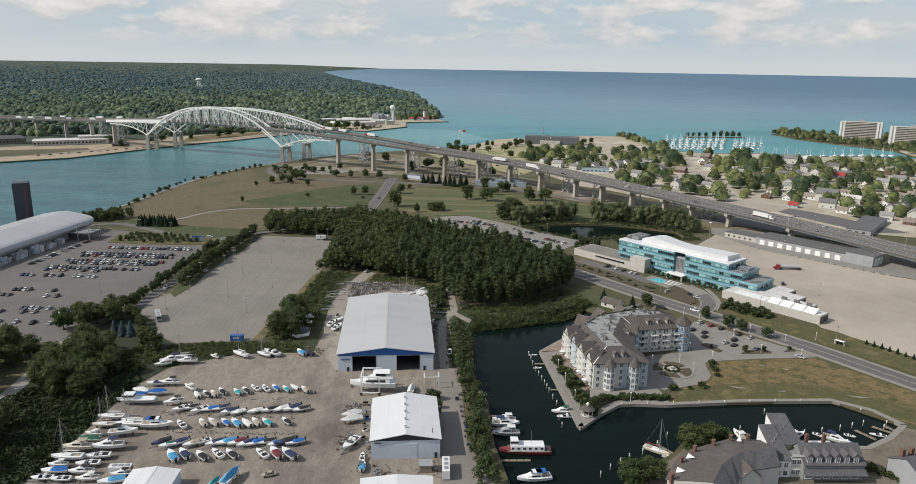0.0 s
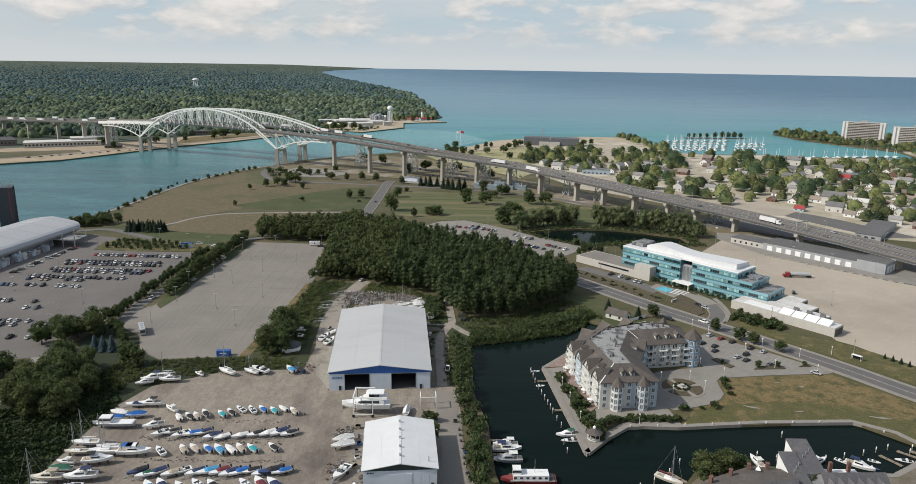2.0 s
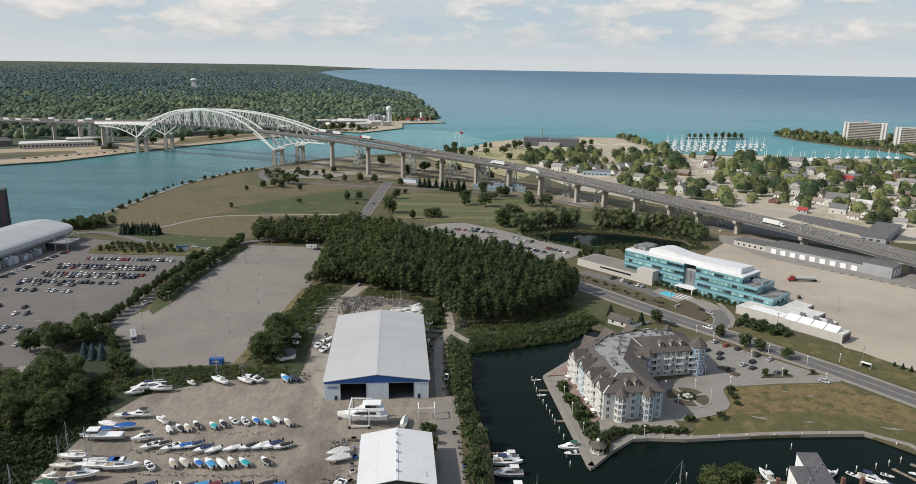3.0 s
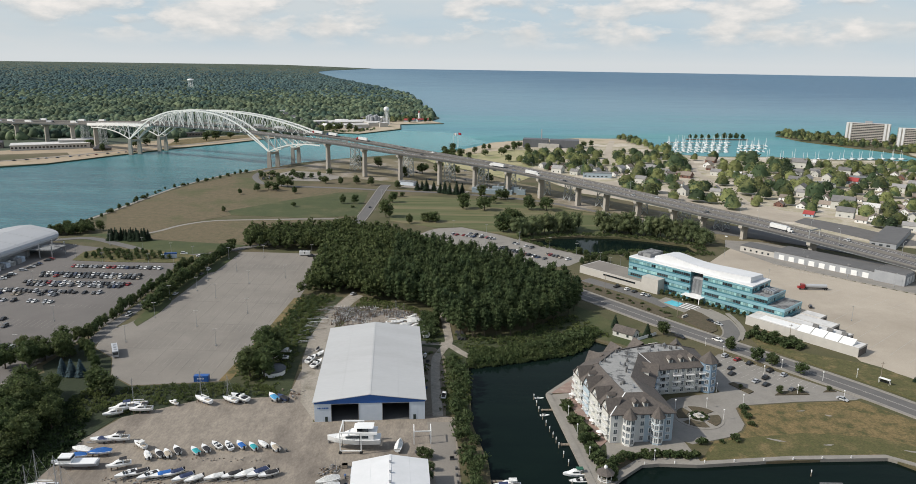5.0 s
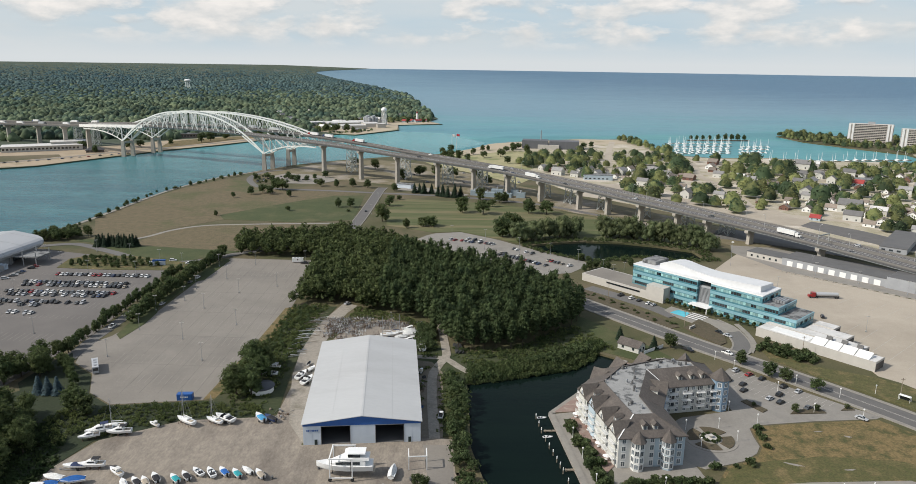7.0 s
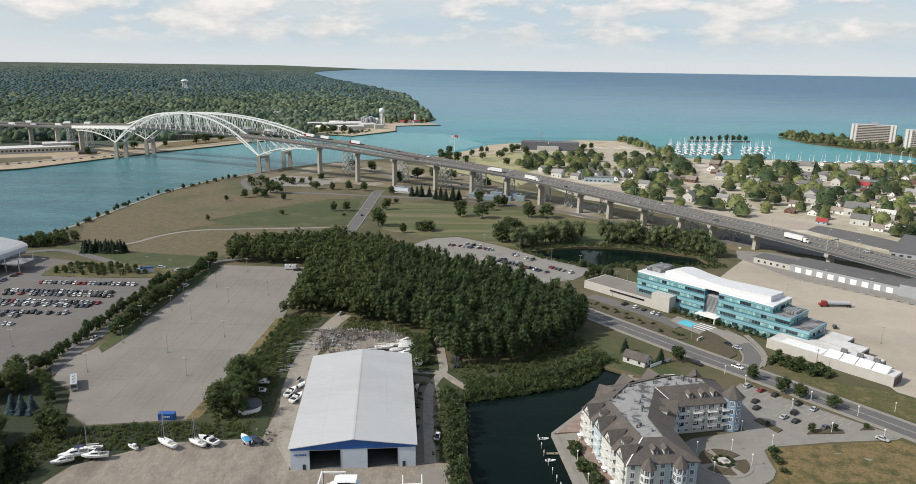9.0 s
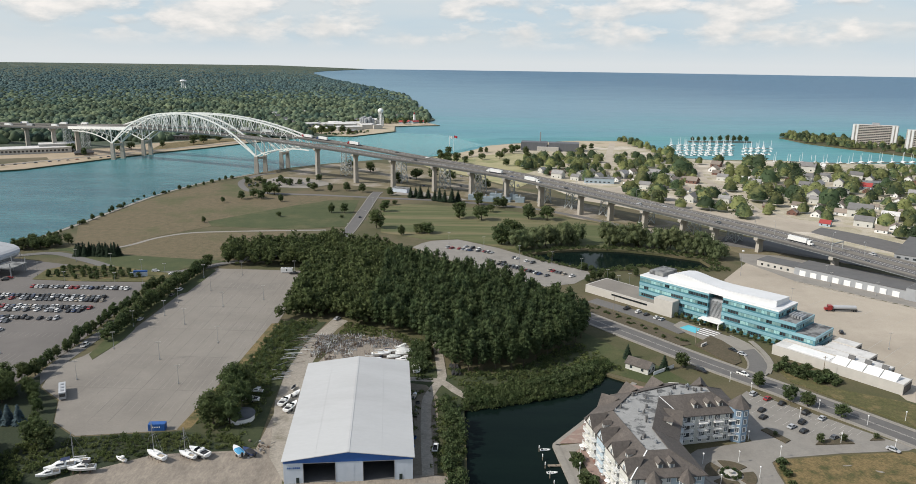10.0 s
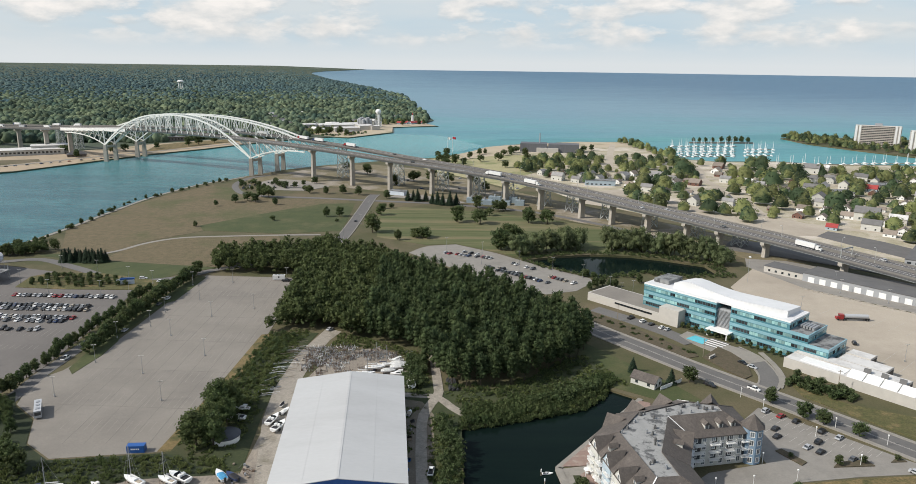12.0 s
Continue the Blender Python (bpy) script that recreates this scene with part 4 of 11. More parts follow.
# ---- buildings ----
M["shingle"] = material("brown_shingles", (0.106, 0.091, 0.08), (0.078, 0.068, 0.06), 0.8, 0.9, c3=(0.13, 0.112, 0.098), scale3=0.15, bump=0.05, bump_scale=3.0)
M["shinglegrey"] = material("grey_shingles", (0.1062, 0.1037, 0.1088), (0.08075, 0.07905, 0.085), 0.8, 0.9, c3=(0.1318, 0.1258, 0.1258), scale3=0.15, bump=0.05, bump_scale=3.0)
M["cream"] = material("cream_siding", (0.5382, 0.5332, 0.4902), (0.4761, 0.4734, 0.4364), 0.4, 0.75)
M["paleblue"] = material("pale_blue_siding", (0.39, 0.4688, 0.516), (0.338, 0.4125, 0.462), 0.4, 0.75)
M["midblue"] = material("blue_siding", (0.2, 0.2875, 0.378), (0.175, 0.253, 0.336), 0.4, 0.75)
M["white"] = material("white_paint", (0.78, 0.78, 0.76), (0.70, 0.70, 0.68), 0.5, 0.6)
M["glass"] = material("dark_window_glass", (0.02, 0.026, 0.03), (0.03, 0.036, 0.04), 0.5, 0.08, spec=0.8, vary=0.5)
# reflected sky is put into this glass colour
M["skyglass"] = material("sky_painted_window_glass", (0.10, 0.12, 0.135), (0.15, 0.17, 0.185), 0.6, 0.08, spec=0.8, vary=0.5)
M["offwhite"] = material("off_white_siding", (0.66, 0.66, 0.63), (0.58, 0.58, 0.555), 0.4, 0.75)
M["tealglass"] = material("teal_curtain_wall", (0.062, 0.18, 0.218), (0.082, 0.222, 0.262), 0.2, 0.2, spec=0.8)
M["tealpane"] = material("pale_teal_pane", (0.20, 0.36, 0.36), (0.26, 0.43, 0.42), 0.3, 0.15, vary=0.45, spec=0.8)
M["tealband"] = material("light_teal_spandrel", (0.19, 0.36, 0.415), (0.225, 0.4, 0.455), 0.2, 0.25, spec=0.7)
M["stone"] = material("pale_stone_panels", (0.475, 0.4534, 0.412), (0.418, 0.3997, 0.3656), 0.3, 0.8)
M["flatroof"] = material("flat_roof_membrane", (0.2412, 0.245, 0.2413), (0.1945, 0.1984, 0.1953), 0.25, 0.9, c3=(0.07, 0.072, 0.074), scale3=0.22, edge3=(0.47, 0.6))
M["tarroof"] = material("dark_tar_roof", (0.10, 0.10, 0.10), (0.13, 0.128, 0.125), 0.15, 0.9)
M["condoroof"] = material("stained_pale_membrane", (0.31, 0.31, 0.3), (0.24, 0.242, 0.235), 0.3, 0.9, c3=(0.085, 0.087, 0.088), scale3=0.22, edge3=(0.5, 0.58))
M["plantgrey"] = material("grey_panel_walls", (0.33, 0.34, 0.35), (0.28, 0.29, 0.30), 0.2, 0.7)
M["brick"] = material("red_brick", (0.18, 0.092, 0.068), (0.14, 0.074, 0.056), 2.0, 0.9)
M["aptwall"] = material("apartment_concrete", (0.56, 0.515, 0.465), (0.48, 0.44, 0.40), 0.1, 0.85)
M["metal"] = material("galvanised_metal", (0.42, 0.43, 0.44), (0.33, 0.34, 0.35), 0.8, 0.45, metal=0.5)
M["rust"] = material("rusty_scrap", (0.16, 0.10, 0.065), (0.09, 0.07, 0.055), 1.5, 0.9)
M["redroof"] = material("red_roof", (0.36, 0.05, 0.045), (0.28, 0.045, 0.04), 0.5, 0.7)
M["wood"] = material("weathered_timber", (0.27, 0.225, 0.17), (0.2, 0.165, 0.125), 1.0, 0.9)


def gable_shed(name, label, at, W, L, eave, ridge, walls, roof, fascia, openings, band, over=0.6):
    """A long metal shed: front at y = 0 with door openings (x0, x1, height)."""
    t = thing(name, label, "shed", at=at)
    cuts = sorted(openings)
    x = 0.0
    for i, (a, b, h) in enumerate(cuts + [(W, W, 0)]):
        mb = Mesh()
        mb.box(x, a, 0, 0.3, 0, eave)
        fw = part("front_wall", mb, walls, t)
        n = max(1, int((a - x) / 2.4))
        rib = Mesh()
        rib.box(-0.03, 0.03, -0.035, 0, 0, eave - band)
        rib.mats = [walls]
        rib = rib.data("rib")
        for k in range(1, n):
            part("cladding_rib", rib, None, fw, at=pose(x + (a - x) * k / n, 0, 0))
        if b > a:
            mb = Mesh()
            mb.box(a, b, 0, 0.3, h, eave)
            part("lintel", mb, walls, t)
            mb = Mesh()
            for q in (a - 0.15, b):
                mb.box(q, q + 0.15, -0.08, 0.3, 0, h)
            mb.box(a - 0.15, b + 0.15, -0.08, 0.3, h, h + 0.2)
            part("door_frame", mb, M["metal"], t)
        x = b
    for nm, box in (("wall", (0, 0.3, 0.3, L)), ("wall", (W - 0.3, W, 0.3, L)), ("wall", (0.3, W - 0.3, L - 0.3, L))):
        mb = Mesh()
        mb.box(*box, 0, eave)
        part(nm, mb, walls, t)
    for y in (0.0, L - 0.3):
        mb = Mesh()
        mb.add([(0, y, eave), (W, y, eave), (W / 2, y, ridge), (0, y + 0.3, eave), (W, y + 0.3, eave), (W / 2, y + 0.3, ridge)],
               [(0, 1, 2), (5, 4, 3), (0, 3, 4, 1), (1, 4, 5, 2), (2, 5, 3, 0)])
        part("gable", mb, fascia if y == 0.0 else walls, t)
    if band:
        mb = Mesh()
        mb.box(-0.1, W + 0.1, -0.12, 0, eave - band, eave + 0.02)
        mb.add([(-0.1, -0.1, eave), (W + 0.1, -0.1, eave), (W / 2, -0.1, ridge), (-0.1, 0, eave), (W + 0.1, 0, eave), (W / 2, 0, ridge)],
               [(0, 1, 2), (5, 4, 3), (1, 4, 5, 2), (2, 5, 3, 0)])
        part("fascia", mb, fascia, t, "painted gable fascia")
    for s in (0, 1):
        x0, x1 = (-over, W / 2) if s == 0 else (W + over, W / 2)
        drop = (ridge - eave) / (W / 2) * over
        mb = Mesh()
        p = [(x0, -over, eave - drop), (x1, -over, ridge), (x1, L + over, ridge), (x0, L + over, eave - drop)]
        mb.add(p + [(a, b, c + 0.22) for a, b, c in p], [(3, 2, 1, 0), (4, 5, 6, 7), (0, 1, 5, 4), (1, 2, 6, 5), (2, 3, 7, 6), (3, 0, 4, 7)] if s == 0 else
               [(0, 1, 2, 3), (7, 6, 5, 4), (4, 5, 1, 0), (5, 6, 2, 1), (6, 7, 3, 2), (7, 4, 0, 3)])
        slope = part("roof_slope", mb, roof, t, "ribbed metal roof slope")
        xm, zm = (x0 + x1) / 2, (eave - drop + ridge) / 2 + 0.235
        mb = Mesh()
        mb.beam((xm, -over, zm), (xm, L + over, zm), 0.1, 0.03)
        part("sheet_lap", mb, roof, slope)
    mb = Mesh()
    mb.box(W / 2 - 0.4, W / 2 + 0.4, -over, L + over, ridge + 0.12, ridge + 0.25)
    part("ridge_cap", mb, roof, t)
    # dark floor, wall and ceiling sheets added to blacken the doorways like shade
    mb = Mesh()
    mb.box(0.3, W - 0.3, 0.3, L - 0.3, 0.09, 0.16)
    part("floor_slab", mb, M["tarroof"], t)
    for b in ((0.3, 0.4, 0.3, L - 0.4), (W - 0.4, W - 0.3, 0.3, L - 0.4), (0.4, W - 0.4, L - 0.4, L - 0.3)):
        mb = Mesh()
        mb.box(*b, 0.16, eave - 0.2)
        part("inner_lining", mb, M["dark"], t, "dark sheet put in for the shade inside the shed")
    mb = Mesh()
    mb.box(0.4, W - 0.4, 0.35, L - 0.4, eave - 0.2, eave - 0.1)
    part("inner_ceiling", mb, M["dark"], t, "dark ceiling sheet put in for the shade inside")
    return t


big = gable_shed("boat_shed", "large pale metal boat shed with blue gable band and open doors", pose(-51.2, 283, 0, 0, 0, 4.8), 41.4, 75.5, 8.2, 10.9,
                 M["clad"], M["roofmetal"], M["bluetrim"], [(6.3, 16.4, 7.1), (25.4, 35.4, 7.1)], 0.85)
for x, w, h in ((3.9, 1.0, 2.1), (37.0, 1.0, 2.1)):
    mb = Mesh()
    mb.box(x, x + w, -0.1, 0.02, 0, h)
    mb.box(x + 0.15, x + w - 0.15, -0.13, -0.1, 1.2, 1.8)
    part("door", mb, M["greentrim"], big, "dark side door")
mb = Mesh()
for k in range(7):
    mb.box(1.2 + k * 0.6, 1.2 + k * 0.6 + (0.42 if k != 2 else 0.2), -0.16, -0.06, 5.35, 5.9)
part("sign_bars", mb, M["bluetrim"], big, "blue bars of an unreadable sign")

small = gable_shed("workshop_shed", "pale metal workshop shed with a white roof and dark gable", pose(-28.2, 213.3, 0, 0, 0, 5.0), 23.3, 30.5, 7.2, 9.3,
                   M["clad"], M["roofwhite"], M["greentrim"], [], 0.3, over=0.5)
mb = Mesh()
mb.box(7.6, 15.4, -0.1, 0.0, 0.0, 5.6)
part("sliding_door", mb, M["clad"], small, "wide pale sliding door")
mb = Mesh()
mb.box(21.4, 22.3, -0.1, 0.0, 0, 2.1)
part("door", mb, M["greentrim"], small, "dark side door")
mb = Mesh()
for k in range(5):
    mb.box(1.3 + 0.45 * k, 1.6 + 0.45 * k, -0.08, 0.0, 5.9, 6.4)
part("sign_bars", mb, M["dark"], small)
for k in range(5):
    mb = Mesh()
    mb.cyl((11.65, 4 + 5.5 * k, 9.4), (11.65, 4 + 5.5 * k, 10.1), 0.25)
    mb.cyl((11.65, 4 + 5.5 * k, 10.1), (11.65, 4 + 5.5 * k, 10.25), 0.42)
    part("roof_vent", mb, M["metal"], small)
mb = Mesh()
mb.cyl((20.8, 3, 7.2), (20.8, 3, 9.6), 0.12)
part("flue", mb, M["rust"], small)

for at, W, L in ((pose(-100.5, 176, 0, 0, 0, 2), 14.5, 22), (pose(-27, 172, 0, 0, 0, 5), 22, 23)):
    gable_shed("storage_shed", "low storage shed with a plain white roof", at, W, L, 4.4, 5.4, M["clad"], M["roofwhite"], M["white"], [], 0.2, over=0.3)


def inset(poly, d):
    out, n = [], len(poly)
    for i in range(n):
        a, b, c = Vector(poly[i - 1]), Vector(poly[i]), Vector(poly[(i + 1) % n])
        u, v = (b - a).normalized(), (c - b).normalized()
        nu, nv = Vector((-u.y, u.x)), Vector((-v.y, v.x))
        k = (nu + nv)
        out.append(tuple(b + k * (d / max(0.35, 1 + nu.dot(nv)))))
    return out


def window_data(name, w, h, bars=1):
    mb = Mesh()
    f = 0.17
    mb.box(-w / 2 - f, w / 2 + f, -0.09, 0.0, -f, 0.0)
    mb.box(-w / 2 - f, w / 2 + f, -0.09, 0.0, h, h + f)
    mb.box(-w / 2 - f, -w / 2, -0.09, 0.0, 0.0, h)
    mb.box(w / 2, w / 2 + f, -0.09, 0.0, 0.0, h)
    for k in range(bars):
        x = -w / 2 + w * (k + 1) / (bars + 1)
        mb.box(x - 0.035, x + 0.035, -0.07, 0.0, 0.0, h)
    mb.mats = [M["white"]]
    fr = mb.data(name + "_frame")
    mb = Mesh()
    mb.box(-w / 2, w / 2, -0.04, 0.0, 0.0, h)
    mb.mats = [M["skyglass"]]
    return fr, mb.data(name + "_pane")


WIN = {"std": window_data("window", 1.25, 1.7, 1), "wide": window_data("window_wide", 2.0, 1.9, 1), "tall": window_data("window_tall", 0.8, 1.6, 0)}


def put_window(parent, kind, m):
    w = new("window", WIN[kind][0])
    w.parent, w.matrix_basis = parent, m
    g = new("pane", WIN[kind][1])
    g.parent = w
    return w


def face(p, q, along, z):
    """A pose on the wall from p to q, its -y pointing out to the right of the way."""
    p, q = Vector(p), Vector(q)
    d = (q - p).normalized()
    c = p + d * along
    return pose(c.x, c.y, z, 0, 0, math.degrees(math.atan2(d.y, d.x)))


def hip_cone(mb, x, y, z0, z1, r, n=8):
    mb.cyl((x, y, z0), (x, y, z1), r, 0.05, n)


# apartment house on the basin
CONDO = [(57, 270), (80, 272.5), (77.5, 292), (84, 309), (107, 313.5), (106, 331), (88, 336), (63, 325), (50, 307)]
condo = thing("apartment_house", "cream and blue apartment house with brown shingle roofs on the basin", "apartment building")
EAVE, TOP = 11.6, 15.6
tones = ["offwhite", "cream", "paleblue", "cream", "paleblue", "cream", "cream", "cream", "cream"]
n = len(CONDO)
inn = inset(CONDO, 0.35)
for i in range(n):
    mb = Mesh()
    a, b, c, d = CONDO[i], CONDO[(i + 1) % n], inn[(i + 1) % n], inn[i]
    mb.prism([a, b, c, d], 0, EAVE)
    part("wall", mb, M[tones[i]], condo)
mid, rim = inset(CONDO, 8.2), inset(CONDO, -0.7)
for i in range(n):
    j = (i + 1) % n
    mb = Mesh()
    a, b, c, d = (*rim[i], EAVE - 0.2), (*rim[j], EAVE - 0.2), (*mid[j], TOP), (*mid[i], TOP)
    low = [(x, y, z - 0.3) for x, y, z in (a, b, c, d)]
    mb.add([a, b, c, d] + low, [(0, 1, 2, 3), (7, 6, 5, 4), (0, 4, 5, 1), (1, 5, 6, 2), (2, 6, 7, 3), (3, 7, 4, 0)])
    part("roof_slope", mb, M["shingle"], condo, "brown shingle roof slope")
    mb = Mesh()
    mb.beam(a, d, 0.35, 0.2)
    part("hip_cap", mb, M["shingle"] if i % 3 else M["white"], condo)
mb = Mesh()
mb.prism(inset(CONDO, 7.9), TOP - 0.8, TOP - 0.5)
flat = part("flat_roof", mb, M["condoroof"], condo, "pale flat roof with dark stains")
rng = random.Random(5)
for k in range(28):
    for _ in range(40):
        x, y = rng.uniform(55, 103), rng.uniform(276, 329)
        if inside((x, y), inset(CONDO, 8.9)):
            break
    else:
        continue
    mb = Mesh()
    s = rng.uniform(0.22, 0.5)
    mb.box(-s, s, -s * 0.8, s * 0.8, -0.5, 0.35 + rng.random() * 0.5)
    mb.cyl((0, 0, 0.3), (0, 0, 0.95), s * 0.6)
    part("air_unit", mb, M["tarroof"] if k % 3 else M["metal"], flat, at=pose(x, y, TOP - 0.1, 0, 0, rng.uniform(0, 90)))
# half of the front wall is blue
mb = Mesh()
p, q = Vector(CONDO[0]), Vector(CONDO[1])
d = (q - p).normalized()
o = Vector((d.y, -d.x))
a, b = p + d * 12.5, q
mb.prism([tuple(a), tuple(b), tuple(b + o * 0.08), tuple(a + o * 0.08)], 0.02, EAVE - 0.25)
part("front_cladding", mb, M["paleblue"], condo, "pale blue front siding")


def turret(x, y, r, z, apex, tone, rows, label, back=math.pi / 2):
    mb = Mesh()
    mb.cyl((x, y, 0), (x, y, z), r, r, 8)
    t = part("turret", mb, M[tone], condo, label)
    mb = Mesh()
    hip_cone(mb, x, y, z - 0.1, apex, r + 0.55)
    part("turret_roof", mb, M["shingle"], t, "brown conical shingle roof")
    for k in range(8):
        ang = 2 * math.pi * (k + 0.5) / 8 + math.pi / 2
        cx, cy = x + math.cos(ang) * r * 0.925, y + math.sin(ang) * r * 0.925
        if abs(math.remainder(ang - back, 2 * math.pi)) < 1.2:
            continue
        for fl in range(rows):
            w = new("turret_window", WIN["std"][0])
            w.parent, w.matrix_basis = t, pose(cx + math.cos(ang) * 0.02, cy + math.sin(ang) * 0.02, 1.0 + fl * (z - 0.6) / rows, 0, 0, math.degrees(ang) + 90)
            mb2 = new("turret_pane", WIN["std"][1])
            mb2.parent, mb2.matrix_basis = t, w.matrix_basis.copy()


turret(107.0, 314.6, 3.6, 13.2, 17.4, "midblue", 4, "octagonal blue corner tower", math.pi * 0.75)
for k, tone in ((6.5, "offwhite"), (17.0, "paleblue")):
    c = p + d * k + o * 0.9
    turret(c.x, c.y, 2.2, 10.6, 14.2, tone, 4, "octagonal bay turret")
FL = 2.85


def windows_along(i, kind, count, skip=(), inset_by=1.8, out=0.02):
    a, b = Vector(CONDO[i]), Vector(CONDO[(i + 1) % n])
    ln = (b - a).length
    dd = (b - a).normalized()
    oo = Vector((dd.y, -dd.x)) * out
    for k in range(count):
        if k in skip:
            continue
        for fl in range(4):
            put_window(condo, kind, face(a + oo, b + oo, inset_by + (ln - 2 * inset_by) * k / max(1, count - 1), 0.9 + fl * FL))


windows_along(0, "std", 7, skip=(2, 5), out=0.1)
windows_along(1, "std", 5)
windows_along(2, "std", 5)
windows_along(3, "std", 7, skip=(6,))
windows_along(4, "std", 4)
windows_along(5, "std", 5)
windows_along(6, "std", 7)
windows_along(7, "wide", 5)
windows_along(8, "wide", 8)


def balcony(parent, m, w=4.2, dep=1.6):
    mb = Mesh()
    mb.box(-w / 2, w / 2, -dep, 0, -0.2, 0)
    b = part("balcony", mb, M["white"], parent, "white balcony with rails", at=m)
    mb = Mesh()
    for z in (0.55, 1.05):
        mb.box(-w / 2, w / 2, -dep, -dep + 0.07, z, z + 0.08)
        for x in (-w / 2, w / 2 - 0.07):
            mb.box(x, x + 0.07, -dep, 0, z, z + 0.08)
    for k in range(9):
        x = -w / 2 + (w - 0.07) * k / 8
        mb.box(x, x + 0.06, -dep, -dep + 0.06, 0, 1.05)
    rail = part("railing", mb, M["white"], b)
    mb = Mesh()
    mb.box(-w / 2 + 0.8, w / 2 - 0.8, -0.03, 0.03, 0.05, 2.1)
    part("balcony_door", mb, M["glass"], b, "dark glazed balcony door")


for i, cnt in ((8, 6), (7, 3), (3, 4), (2, 2)):
    a, b = Vector(CONDO[i]), Vector(CONDO[(i + 1) % n])
    ln = (b - a).length
    for k in range(cnt):
        for fl in range(1, 4):
            balcony(condo, face(a, b, ln * (k + 0.5) / cnt, fl * FL), 3.6)


def cross_gable(i, frac, w, z0, zr, deep, tone):
    a, b = Vector(CONDO[i]), Vector(CONDO[(i + 1) % n])
    m = face(a, b, (b - a).length * frac, 0)
    mb = Mesh()
    mb.add([(-w / 2, -0.5, z0), (w / 2, -0.5, z0), (w / 2, -0.5, EAVE), (0, -0.5, zr), (-w / 2, -0.5, EAVE), (-w / 2, 0.2, z0), (w / 2, 0.2, z0), (w / 2, 0.2, EAVE), (0, 0.2, zr), (-w / 2, 0.2, EAVE)],
           [(0, 1, 2, 3, 4), (9, 8, 7, 6, 5), (1, 6, 7, 2), (0, 4, 9, 5), (0, 5, 6, 1)])
    g = part("cross_gable", mb, M[tone], condo, "projecting gable bay", at=m)
    for s in (-1, 1):
        mb = Mesh()
        q = [(s * (w / 2 + 0.4), -0.9, EAVE - 0.5), (0, -0.9, zr + 0.05), (0, deep, zr + 0.05), (s * (w / 2 + 0.4), deep * 0.3, EAVE - 0.5)]
        f = [(0, 1, 2, 3), (7, 6, 5, 4), (0, 4, 5, 1), (1, 5, 6, 2), (2, 6, 7, 3), (3, 7, 4, 0)]
        mb.add([(x, y, z + 0.25) for x, y, z in q] + q, f if s > 0 else [t[::-1] for t in f])
        part("gable_roof", mb, M["shingle"], g)
    ww = new("gable_window", WIN["std"][0])
    ww.parent, ww.matrix_basis = g, pose(0, -0.5, EAVE - 0.2)
    ww = new("gable_pane", WIN["std"][1])
    ww.parent, ww.matrix_basis = g, pose(0, -0.5, EAVE - 0.2)


for fr in (0.12, 0.38, 0.62, 0.88):
    cross_gable(8, fr, 6.0, 0.1, 15.2, 6.0, "cream" if fr != 0.38 else "paleblue")
cross_gable(7, 0.35, 6.0, 0.1, 15.0, 6.0, "cream")
cross_gable(6, 0.3, 6.5, 0.1, 15.4, 6.0, "cream")
cross_gable(6, 0.75, 6.5, 0.1, 15.4, 6.0, "cream")
cross_gable(5, 0.4, 6.0, 0.1, 15.2, 6.0, "cream")
cross_gable(2, 0.82, 6.5, 0.1, 15.0, 6.0, "midblue")


def dormer(parent, m, w=1.7):
    mb = Mesh()
    mb.box(-w / 2, w / 2, -0.1, 2.4, -0.8, 1.2)
    dm = part("dormer", mb, M["cream"], parent, "small roof dormer", at=m)
    mb = Mesh()
    mb.add([(-w / 2 - 0.3, -0.4, 1.1), (w / 2 + 0.3, -0.4, 1.1), (0, -0.4, 2.3), (-w / 2 - 0.3, 2.8, 1.1), (w / 2 + 0.3, 2.8, 1.1), (0, 2.8, 2.3)],
           [(0, 1, 2), (5, 4, 3), (0, 3, 4, 1), (1, 4, 5, 2), (2, 5, 3, 0)])
    part("dormer_roof", mb, M["shingle"], dm)
    ww = new("dormer_pane", WIN["tall"][1])
    ww.parent, ww.matrix_basis = dm, pose(0, -0.12, -0.4)


for i, frs in ((0, (0.42, 0.58)), (3, (0.3, 0.52, 0.72)), (2, (0.45,)), (8, (0.25, 0.75))):
    a, b = Vector(CONDO[i]), Vector(CONDO[(i + 1) % n])
    dd = (b - a).normalized()
    ii = Vector((-dd.y, dd.x)) * 2.4
    for fr in frs:
        dormer(condo, face(a + ii, b + ii, (b - a).length * fr, EAVE + 1.5))

